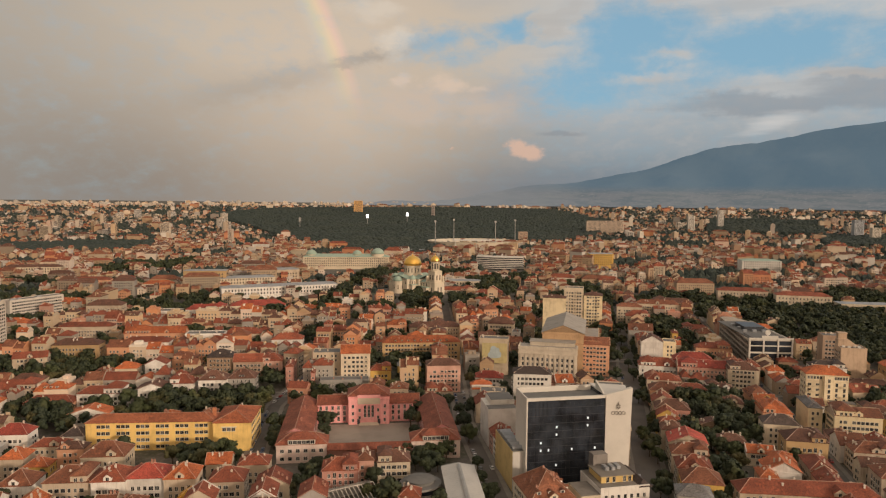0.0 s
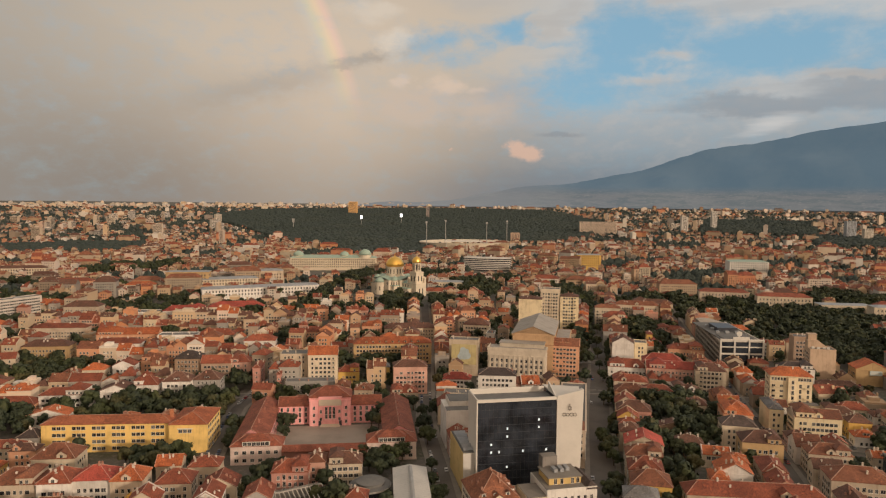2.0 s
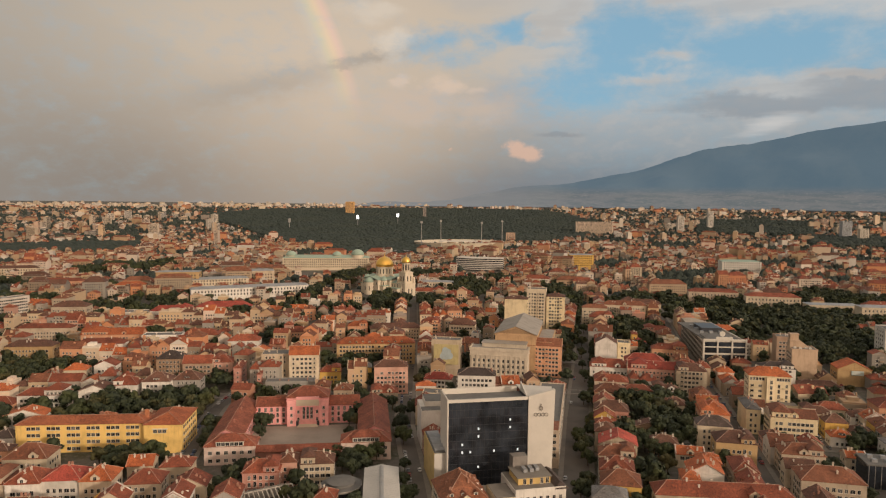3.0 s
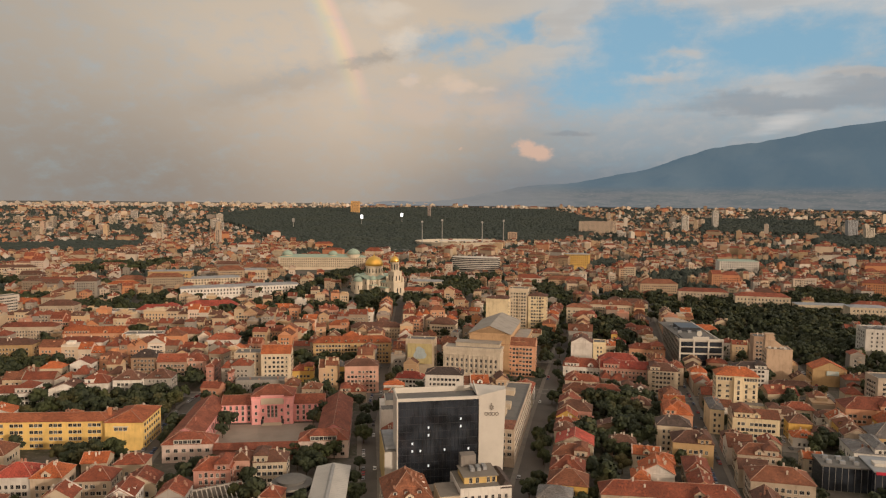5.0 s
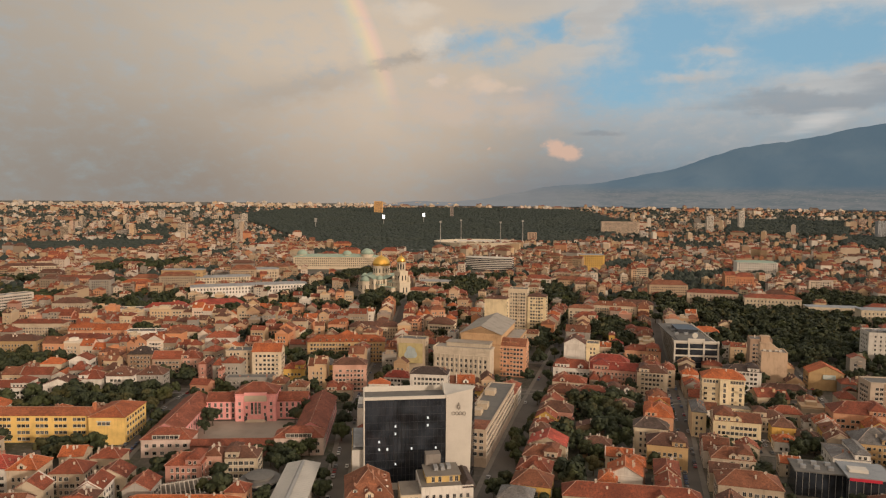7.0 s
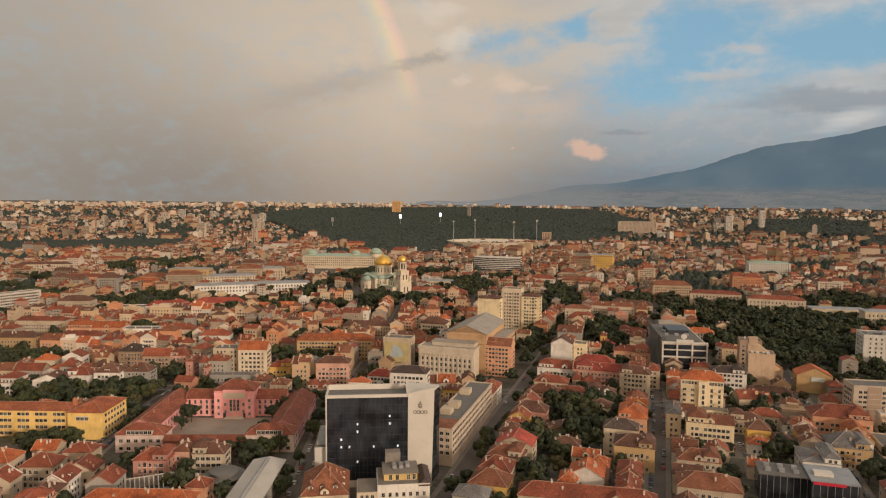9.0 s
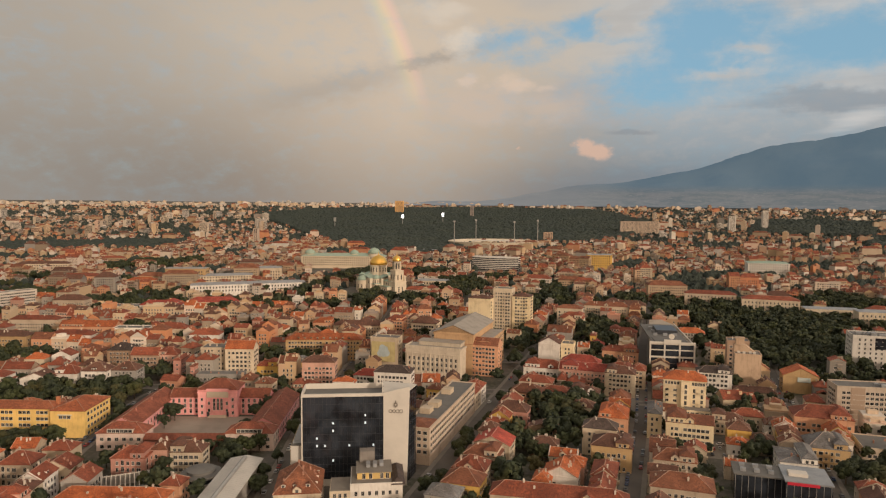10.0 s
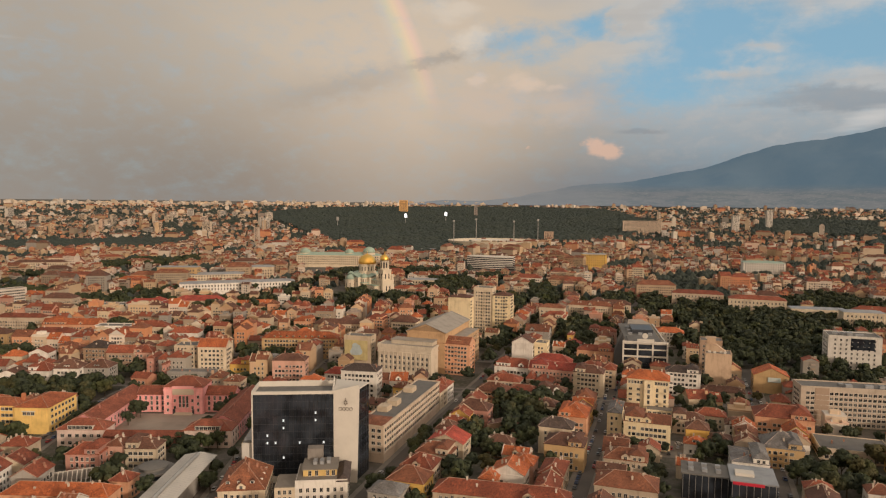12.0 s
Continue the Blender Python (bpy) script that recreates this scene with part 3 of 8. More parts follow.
def balcony(parent, x, y, z, turn, color, width=3.0):
    m = Mesh()
    m.box(-width / 2, width / 2, -1.2, 0, -0.15, 0)
    m.box(-width / 2, width / 2, -1.2, -1.1, 0, 0.95)
    m.box(-width / 2, -width / 2 + 0.08, -1.1, 0, 0, 0.95)
    m.box(width / 2 - 0.08, width / 2, -1.1, 0, 0, 0.95)
    return part("balcony", m, parent, PLASTER, color=color, m=pose(x, y, z, 0, 0, turn))


def shade_of(c, k):
    return tuple(min(1.0, v * k) for v in c)


def ridge_lines(kind, w, d, h, rise):
    """Mortared ridge and hip tiles along the edges of a roof."""
    over, z = 0.45, h + 0.27
    x0, x1, y0, y1 = -w / 2 - over, w / 2 + over, -d / 2 - over, d / 2 + over
    m = Mesh()
    if kind == "gable":
        lines = [((x0, 0, z + rise), (x1, 0, z + rise)), ((x0, y0, z), (x0, 0, z + rise)), ((x1, y0, z), (x1, 0, z + rise))]
    elif kind == "cross":
        lines = [((0, y0, z + rise), (0, y1, z + rise)), ((x0, y0, z), (0, y0, z + rise)), ((x1, y0, z), (0, y0, z + rise))]
    else:
        k = min(w, d) / 2 + over
        a, b = ((x0 + k, 0, z + rise), (x1 - k, 0, z + rise)) if w >= d else ((0, y0 + k, z + rise), (0, y1 - k, z + rise))
        if w >= d:
            lines = [(a, b), ((x0, y0, z), a), ((x0, y1, z), a), ((x1, y0, z), b), ((x1, y1, z), b)]
        else:
            lines = [(a, b), ((x0, y0, z), a), ((x1, y0, z), a), ((x0, y1, z), b), ((x1, y1, z), b)]
    for p, q in lines:
        if (Vector(p) - Vector(q)).length > 0.3:
            m.tube(p, q, 0.12, 0.12, 4)
    return m


def facade(parent, w, d, h, floor, step, sides, win, near, tone, balconies, rnd):
    """Windows column by column, some wide, some with balconies, a few walled up."""
    floors = max(1, int((h - 0.5) / floor))
    pane, slab = Mesh(), Mesh()
    for side in sides:
        n, e, t = {"f": (w, d / 2, 0), "r": (d, w / 2, 90), "b": (w, d / 2, 180), "l": (d, w / 2, -90)}[side]
        turn = pose(0, 0, 0, 0, 0, t)
        cols = slots(n, step)
        terraced = rnd.random() < (1.0 if side == "f" and balconies else 0.45 if side == "f" and floors > 2 else 0.15)
        hung = set(rnd.sample(range(len(cols)), min(len(cols), max(1, len(cols) // 4)))) if terraced else set()
        for i, q in enumerate(cols):
            kind = rnd.choice((win, win, win, WIN_WIDE if step > 2.5 else win, WIN_TALL, None if side != "f" and rnd.random() < 0.6 else win))
            if kind is None:
                continue
            for k in range(floors):
                z = 1.1 + k * floor
                if rnd.random() < 0.05:
                    continue
                if near:
                    part("window", WIN_TALL if i in hung and k else kind, parent, m=turn @ pose(q, -e, z - (0.3 if i in hung and k else 0)))
                else:
                    u = {WIN: 0.7, WIN_WIDE: 1.05, WIN_TALL: 0.72}[kind]
                    for p, v0, v1, o, slot in ((u, 0.0, 1.9, 0.05, 0), (u - 0.14, 0.12, 1.78, 0.09, 1)):
                        pane.add([tuple(turn @ Vector((q + a, -e - o, z + c))) for a, c in ((-p, v0), (p, v0), (p, v1), (-p, v1))], [(0, 1, 2, 3)], slot)
                if i in hung and k:
                    if near:
                        balcony(parent, *(turn @ Vector((q, -e, z - 0.3))), t, tone, min(step - 0.1, 2.7))
                    else:
                        c = [turn @ Vector((q + a, -e - o, 0)) for a, o in ((-1.3, 0), (1.3, 1.15))]
                        slab.box(min(c[0].x, c[1].x), max(c[0].x, c[1].x), min(c[0].y, c[1].y), max(c[0].y, c[1].y), z - 0.45, z + 0.65)
    if pane.f:
        part("glazing", pane, parent, [FRAME, PANE_FAR], kind="stuff")
    if slab.f:
        part("loggia", slab, parent, PLASTER, color=tone, kind="stuff")


def house(x, y, w, d, h, rz, wall="cream", roof="hip", tile="red", rise=None, near=True, floor=3.25, step=2.6, sides="frl", win=None, chimneys=3, dormers=0, balconies=0,
          name="house", label="", category="house", group="houses of the old town", z=None):
    """A plastered town house: walls, roof, windows, chimneys, dormers, balconies."""
    rnd = random.Random(int(x * 7 + y * 13 + w * 3))
    wc, tc = shade_of(COL[wall], rnd.uniform(0.85, 1.12)), shade_of(ROOF[tile], rnd.uniform(0.8, 1.2))
    rise = (min(w, d) if roof != "gable" else d) * 0.33 * rnd.uniform(0.85, 1.15) if rise is None else rise
    z = ground_z(x, y) if z is None else z
    what = {"hip": "hipped %s tile roof", "gable": "pitched %s tile roof", "cross": "%s tile roof and gabled front", "mansard": "steep %s mansard roof", "flat": "flat %s roof"}[roof]
    tone = "felted grey" if roof == "flat" else tile
    label = label or "%s plaster %s house with a %s" % (wall, "town" if h > 10 else "low", what % tone)
    ob = thing(name, x, y, z - 0.1, rz, label, category, group)
    taken(x, y, w, d, rz)
    body = Mesh()
    walls_of(body, w, d, h, roof, rise)
    part("wall", body, ob, PLASTER, color=wc)
    top = Mesh()
    roof_on(top, roof, w, d, h, rise)
    part("roof", top, ob, BITUMEN if roof == "flat" else TILE, color=tc)
    if roof in ("hip", "gable", "cross") and math.hypot(x - 80, y) < 560:
        part("ridge", ridge_lines(roof, w, d, h, rise), ob, BRICK, "mortared ridge tiles", color=tuple(0.4 * a + 0.6 * b for a, b in zip(tc, (0.62, 0.48, 0.38))))
    if sides == "frl":
        sides = "fr" if x < 10 else "fl" if x > 165 else "frl"
    near = near and math.hypot(x - 80, y) < 385
    if roof == "gable" and math.hypot(x - 80, y) < 560:
        for e in (-1, 1):
            if rnd.random() < 0.5:
                party_wall(ob, e * (w / 2 + 0.1), d, h, rise, shade_of(rnd.choice((COL["white"], COL["cream"], COL["beige"], wc)), 0.9))
    if roof in ("gable", "hip") and w > 15 and h < 18 and not dormers and rnd.random() < 0.5:
        raised_bay(ob, rnd.choice((-1, 1)) * w * 0.27, w * rnd.uniform(0.3, 0.42), d, h, rnd.uniform(2.4, 3.3), shade_of(wc, rnd.uniform(0.9, 1.1)), tc)
    win = win or rnd.choice((WIN, WIN, WIN_WIDE))
    facade(ob, w, d, h, floor, step, sides, win, near, shade_of(wc, rnd.choice((0.8, 0.95, 1.1))), balconies, rnd)
    cc = rnd.choice(((0.70, 0.62, 0.53), (0.62, 0.52, 0.42), (0.45, 0.24, 0.17)))
    for k in range(chimneys + 2 if near else chimneys):
        cx, cy = rnd.uniform(-0.42, 0.42) * w, rnd.uniform(-0.3, 0.3) * d
        if roof == "gable":
            zz = h + rise * (1 - abs(cy) / (d / 2))
        elif roof == "cross":
            zz = h + rise * (1 - abs(cx) / (w / 2))
        elif roof == "flat":
            zz = h + 0.2
        else:
            zz = h + rise * max(0, min(1, (w / 2 - abs(cx)) / (min(w, d) / 2), (d / 2 - abs(cy)) / (min(w, d) / 2)))
        chimney(ob, cx, cy, zz, rnd.uniform(0.9, 2.1), cc)
    for k in range(dormers):
        if roof in ("hip", "gable", "mansard"):
            dx = (k - (dormers - 1) / 2) * min(w, max(w - d, 4.0)) / (dormers + 0.2)
            dormer(ob, dx, -d / 2 + 0.9, h + 0.4, wc, tc)
    if roof in ("hip", "gable") and dormers == 0 and w > 11 and h < 17 and rnd.random() < 0.35:
        front_gable(ob, rnd.choice((-0.2, 0.0, 0.2)) * w, -d / 2 - 0.06, h, rnd.uniform(3.4, 4.6), shade_of(wc, 1.05), tc)
    return ob


# ---- trees ----
def crown_leaves(m, rnd, lobes, count, leaf, squash=0.9):
    """Small leaves lying over round lobes, with darker ones hung inside to close the crown."""
    for k in range(count):
        cx, cy, cz, r = lobes[k % len(lobes)]
        u = Vector((rnd.gauss(0, 1), rnd.gauss(0, 1), rnd.gauss(0.2, 1))).normalized()
        c = Vector((cx, cy, cz)) + Vector((u.x, u.y, u.z * squash)) * r * (rnd.uniform(0.80, 1.04) if k % 4 else rnd.uniform(0.45, 0.8))
        q = (u + Vector((rnd.gauss(0, 0.26), rnd.gauss(0, 0.26), rnd.gauss(0.05, 0.26)))).to_track_quat("Z", "Y")
        s = leaf * rnd.uniform(0.7, 1.3)
        t = rnd.uniform(0, 1.5)
        m.add([tuple(q @ Vector((s * rnd.uniform(0.75, 1.1) * math.cos(t + e), s * rnd.uniform(0.75, 1.1) * math.sin(t + e), 0)) + c) for e in (0.0, 1.5, 3.1, 4.7)], [(0, 1, 2, 3)])


def crown_core(m, rnd, lobes):
    """Rough dark masses inside the lobes, under the leaves."""
    for cx, cy, cz, r in lobes:
        v, f = [], []
        for q, zz in ((0.40, -0.68), (0.68, -0.1), (0.48, 0.48)):
            v += [(cx + r * q * rnd.uniform(0.85, 1.1) * math.cos(1.0472 * k), cy + r * q * rnd.uniform(0.85, 1.1) * math.sin(1.0472 * k), cz + r * (zz + rnd.uniform(-0.08, 0.08))) for k in range(6)]
        v.append((cx, cy, cz + 0.8 * r))
        f = [(6 * j + k, 6 * j + (k + 1) % 6, 6 * j + 6 + (k + 1) % 6, 6 * j + 6 + k) for j in range(2) for k in range(6)] + [(12 + k, 12 + (k + 1) % 6, 18, 18) for k in range(6)]
        m.add(v, [t if t[2] != t[3] else t[:3] for t in f])


def crown_lobes(rnd, spread, tall, count):
    """One broad body and smaller lobes swelling out of it."""
    lobes = [(rnd.uniform(-0.1, 0.1) * spread, rnd.uniform(-0.1, 0.1) * spread, 0.48 * tall, 0.62 * spread), (0, 0, 0.72 * tall, 0.48 * spread)]
    for k in range(count):
        a = 6.283 * k / count + rnd.uniform(-0.5, 0.5)
        q = rnd.uniform(0.4, 0.72) * spread
        lobes.append((q * math.cos(a), q * math.sin(a), rnd.uniform(0.22, 0.8) * tall, rnd.uniform(0.26, 0.42) * spread))
    return lobes


def crown_mesh(seed, name, spread=4.0, tall=6.0, count=1900, leaf=0.38):
    """Lobes of small leaves with uneven outline and gaps between them."""
    rnd = random.Random(seed)
    lobes = crown_lobes(rnd, spread, tall, 10)
    m = Mesh()
    crown_core(m, rnd, lobes)
    crown_leaves(m, rnd, lobes + lobes[:2] * 2, count, leaf, min(1.5, max(0.9, tall / spread * 0.6)))
    return m.done(name, LEAF)


def trunk_mesh(seed, name):
    rnd = random.Random(seed)
    m = Mesh()
    m.tube((0, 0, -0.3), (0.1, 0.05, 3.2), 0.32, 0.22)
    for k in range(5):
        a = 6.283 * k / 5 + rnd.uniform(-0.4, 0.4)
        m.tube((0.1, 0.05, 2.6 + 0.2 * k), (2.2 * math.cos(a), 2.2 * math.sin(a), 5.0 + rnd.uniform(0, 1.5)), 0.14, 0.04, 5)
    return m.done(name, BARK)


CROWNS = [crown_mesh(k + 3, "crown", 4.2 + 0.3 * k, 6.0 + 0.8 * (k % 3)) for k in range(5)]
CROWN_SLIM = crown_mesh(41, "crown", 2.0, 9.5, 1000)
TRUNKS = [trunk_mesh(k, "trunk") for k in range(3)]


def leafy_shape(seed, count, leaf):
    rnd = random.Random(seed)
    m = Mesh()
    lobes = [(a, b, c + 2.6, r) for a, b, c, r in crown_lobes(rnd, rnd.uniform(3.4, 4.6), rnd.uniform(6.0, 8.0), 7)]
    crown_core(m, rnd, lobes)
    crown_leaves(m, rnd, lobes + lobes[:2], count, leaf)
    return np.array(m.v), m.f


LEAFY_NEAR = [leafy_shape(200 + k, 420, 0.60) for k in range(9)]
LEAFY_FAR = [leafy_shape(300 + k, 170, 0.95) for k in range(7)]


def leafy(m, x, y, z, height, rnd):
    """A small-leaved crown added to a joined wood."""
    v, f = rnd.choice(LEAFY_NEAR if y < 640 else LEAFY_FAR)
    k, t = height / 10.5, rnd.uniform(0, 6.283)
    c, s = k * math.cos(t), k * math.sin(t)
    n = len(m.v)
    wide = rnd.uniform(0.9, 1.15)
    m.v += list(zip(x + wide * (c * v[:, 0] - s * v[:, 1]), y + wide * (s * v[:, 0] + c * v[:, 1]), z + k * v[:, 2]))
    m.f += [tuple(p + n for p in face) for face in f]
    m.i += [0] * len(f)


def tree(x, y, height=11.0, slim=False, z=None, width=1.0, group="broad-leaved trees"):
    rnd = random.Random(int(x * 31 + y * 17))
    k = height / 10.5
    z = ground_z(x, y) if z is None else z
    ob = thing("tree", x, y, z, rnd.uniform(0, 360), "dark green leafy tree with a dense uneven crown" if not slim else "tall narrow dark green tree", "tree", group)
    taken(x, y, 5.5 * k * width, 5.5 * k * width, 0)
    part("trunk", rnd.choice(TRUNKS), ob, m=Matrix.Diagonal((k, k, k, 1)))
    part("crown", CROWN_SLIM if slim else rnd.choice(CROWNS), ob, m=Matrix.Translation((0, 0, 3.0 * k)) @ Matrix.Diagonal((k * width, k * width, k, 1)))
    return ob


# ---- cars ----
def car_meshes():
    b = Mesh()
    prof = [(-2.1, 0.35), (2.1, 0.35), (2.15, 0.75), (1.2, 0.92), (-1.95, 0.98), (-2.15, 0.7)]
    v = [(x, s * 0.86, z) for s in (-1, 1) for x, z in prof]
    n = len(prof)
    b.add(v, [tuple(reversed(range(n)))[::-1], tuple(range(2 * n - 1, n - 1, -1))] + [(k, n + k, n + (k + 1) % n, (k + 1) % n) for k in range(n)])
    b.box(-1.4, 0.35, -0.70, 0.70, 1.38, 1.46)
    c = Mesh()
    v = [(-1.85, -0.78, 0.95), (1.1, -0.78, 0.93), (1.1, 0.78, 0.93), (-1.85, 0.78, 0.95), (-1.4, -0.66, 1.4), (0.35, -0.66, 1.4), (0.35, 0.66, 1.4), (-1.4, 0.66, 1.4)]
    c.add(v, [(0, 1, 5, 4), (1, 2, 6, 5), (2, 3, 7, 6), (3, 0, 4, 7), (4, 5, 6, 7)])
    w = Mesh()
    w.tube((0, -0.1, 0), (0, 0.1, 0), 0.32, 0.32, 12)
    return b.done("body", PAINT), c.done("windows", DARKGLASS), w.done("wheel", RUBBER)


CAR = car_meshes()
CAR_COLS = (("white", (0.7, 0.7, 0.68)), ("silver", (0.4, 0.4, 0.41)), ("black", (0.03, 0.03, 0.035)), ("grey", (0.16, 0.17, 0.18)), ("red", (0.35, 0.03, 0.03)), ("blue", (0.05, 0.09, 0.2)))


def car(x, y, rz, pick=None, z=0.06):
    rnd = random.Random(int(x * 91 + y * 53))
    word, c = CAR_COLS[pick] if pick is not None else rnd.choice(CAR_COLS)
    ob = thing("car", x, y, z, rz, "%s hatchback car parked along the kerb" % word, "car", "parked cars")
    part("body", CAR[0], ob, color=c)
    part("cabin_glass", CAR[1], ob)
    for a in (-1.35, 1.35):
        for b in (-0.8, 0.8):
            part("wheel", CAR[2], ob, m=Matrix.Translation((a, b, 0.32)))
    return ob

# ---- ground, streets, far country ----
def ground():
    m = Mesh()
    rad = [0, 60, 120, 200, 300, 380, 450] + [450 + 50 * k for k in range(1, 22)] + [1500 + 130 * k for k in range(1, 33)]
    seg = 144
    for r in rad:
        for k in range(seg):
            a = 6.28319 * k / seg
            x, y = r * math.sin(a), r * math.cos(a)
            m.v.append((x, y, ground_z(x, y) * min(1.0, max(0.0, math.cos(a) * 4))))
    for j in range(len(rad) - 1):
        for k in range(seg):
            q = (k + 1) % seg
            m.f.append((j * seg + k, (j + 1) * seg + k, (j + 1) * seg + q, j * seg + q))
            m.i.append(0)
    tagged(new("ground", m.done("ground", GRASSMAT, True)), "worn urban ground of courtyards, soil and dusty paving", "ground", kind="structure")


def offset(points, q):
    out = []
    for k, (x, y) in enumerate(points):
        a, b = points[max(0, k - 1)], points[min(len(points) - 1, k + 1)]
        dx, dy = b[0] - a[0], b[1] - a[1]
        n = math.hypot(dx, dy)
        out.append((x + dy / n * q, y - dx / n * q))
    return out


def ribbon(m, points, q0, q1, z0, z1):
    a, b = offset(points, q0), offset(points, q1)
    n = len(points)
    g = [ground_z(x, y) for x, y in points]
    v = [(x, y, z + h) for side, z in ((a, z1), (b, z1), (a, z0), (b, z0)) for (x, y), h in zip(side, g)]
    f = []
    for k in range(n - 1):
        f += [(k, n + k, n + k + 1, k + 1), (k, k + 1, 2 * n + k + 1, 2 * n + k), (n + k + 1, n + k, 3 * n + k, 3 * n + k + 1)]
    m.add(v, f)


STREETS = {"boulevard": ([(72, 170), (102, 322), (123, 425), (153, 557), (206, 803), (262, 1060)], 6.5),
           "east_street": ([(160, 160), (203, 352), (220, 426), (238, 519), (260, 637), (279, 719), (335, 980)], 4.0),
           "far_east_street": ([(255, 190), (293, 336), (321, 450), (334, 502), (352, 580)], 4.0),
           "school_street": ([(40, 190), (22, 350), (14, 412), (11, 520), (9, 665), (2, 830)], 4.0),
           "west_street": ([(-76, 190), (-93, 318), (-104, 389), (-110, 442), (-106, 490), (-92, 570), (-88, 700)], 4.0),
           "cross_street": ([(-330, 445), (-107, 470), (12, 478), (136, 486)], 3.5),
           "back_street": ([(-420, 560), (-92, 572), (10, 580), (158, 575)], 3.5),
           "upper_street": ([(-500, 680), (-88, 690), (9, 690), (70, 700)], 4.0),
           "right_cross": ([(136, 486), (228, 470), (330, 478)], 3.0)}


def streets():
    for k, (name, (line, half)) in enumerate(STREETS.items()):
        pts = [line[0]]
        for (ax, ay), (bx, by) in zip(line, line[1:]):
            n = max(1, int(math.hypot(bx - ax, by - ay) / 20))
            pts += [(ax + (bx - ax) * q / n, ay + (by - ay) * q / n) for q in range(1, n + 1)]
        m = Mesh()
        lift = 0.10 + 0.006 * k
        ribbon(m, pts, -half, half, -0.5, lift)
        tagged(new("road", m.done("road", ASPHALT)), "worn grey asphalt street between the houses", "road", kind="structure")
        for s in (-1, 1):
            m = Mesh()
            ribbon(m, pts, *sorted((s * half, s * (half + 2.6))), -0.5, 0.22 + 0.004 * k)
            tagged(new("pavement", m.done("pavement", PAVING)), "raised paved footway with a stone kerb", "pavement", kind="structure")


def street_gap(x, y):
    """Distance to the edge of the nearest street."""
    best = 1e9
    for pts, half in STREETS.values():
        for (ax, ay), (bx, by) in zip(pts, pts[1:]):
            dx, dy = bx - ax, by - ay
            t = max(0.0, min(1.0, ((x - ax) * dx + (y - ay) * dy) / (dx * dx + dy * dy)))
            best = min(best, math.hypot(x - ax - t * dx, y - ay - t * dy) - half - 2.6)
    return best


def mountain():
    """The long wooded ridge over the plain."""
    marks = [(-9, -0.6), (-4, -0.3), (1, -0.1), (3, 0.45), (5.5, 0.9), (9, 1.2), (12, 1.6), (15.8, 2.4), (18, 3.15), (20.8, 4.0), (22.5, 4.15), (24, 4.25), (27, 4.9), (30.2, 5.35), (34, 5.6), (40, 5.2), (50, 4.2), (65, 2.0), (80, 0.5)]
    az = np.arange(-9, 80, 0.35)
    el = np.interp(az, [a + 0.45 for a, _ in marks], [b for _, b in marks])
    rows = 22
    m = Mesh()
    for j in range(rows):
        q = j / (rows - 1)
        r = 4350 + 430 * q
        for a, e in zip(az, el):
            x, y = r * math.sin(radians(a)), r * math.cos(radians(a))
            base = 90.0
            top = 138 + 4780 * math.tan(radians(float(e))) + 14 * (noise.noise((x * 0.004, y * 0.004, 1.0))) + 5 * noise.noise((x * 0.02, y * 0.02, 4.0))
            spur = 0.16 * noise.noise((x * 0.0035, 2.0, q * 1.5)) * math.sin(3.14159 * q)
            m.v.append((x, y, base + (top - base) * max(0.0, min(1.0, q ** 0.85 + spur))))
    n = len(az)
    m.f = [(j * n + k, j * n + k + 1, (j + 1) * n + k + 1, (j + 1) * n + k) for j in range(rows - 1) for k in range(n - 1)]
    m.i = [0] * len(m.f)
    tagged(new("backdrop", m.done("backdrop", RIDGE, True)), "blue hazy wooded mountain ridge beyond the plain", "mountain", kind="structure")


def dome(m, x, y, z, r, h, rnd, slot=0, foot=0.0):
    """A rough tree crown for woods far away; foot: how far its skirt hangs below."""
    v, f = [], []
    for q, zz in ((1.0, 0.0), (0.85, 0.55)):
        v += [(x + r * q * rnd.uniform(0.75, 1.2) * math.cos(1.0472 * k + q), y + r * q * rnd.uniform(0.75, 1.2) * math.sin(1.0472 * k + q), z + h * (zz + rnd.uniform(-0.08, 0.14)) - (0 if zz else foot)) for k in range(6)]
    v.append((x + rnd.uniform(-0.3, 0.3) * r, y + rnd.uniform(-0.3, 0.3) * r, z + h * rnd.uniform(0.85, 1.12)))
    f = [(k, (k + 1) % 6, 6 + (k + 1) % 6, 6 + k) for k in range(6)] + [(6 + k, 6 + (k + 1) % 6, 12) for k in range(6)]
    m.add(v, f, slot)


def wood(name, label, test, count, seed, az0, az1, r0, r1, size=(6.5, 10)):
    rnd = random.Random(seed)
    m = Mesh()
    for _ in range(count):
        a, r = rnd.uniform(az0, az1), math.sqrt(rnd.uniform(r0 * r0, r1 * r1))
        if test(a, r):
            x, y = r * math.sin(radians(a)), r * math.cos(radians(a))
            s = rnd.uniform(*size)
            dome(m, x, y, ground_z(x, y) + rnd.uniform(5.0, 8.0), s, s * rnd.uniform(0.45, 0.7), rnd, 0, 6.0)
    tagged(new(name, m.done(name, FOREST, True)), label, "forest", kind="stuff")


def big_park(a, r):
    front = np.interp(a, (-19.0, -16, -13, -9, -6, -4.5, -0.5, 0.5, 5, 10, 12, 13.5), (3500, 3000, 2400, 1930, 1700, 1640, 1640, 2150, 2250, 2250, 2500, 3000))
    back = np.interp(a, (-19.0, -14, 0, 9, 13.5), (3600, 4050, 4200, 4100, 3300))
    return -19 < a < 13.5 and front < r < back


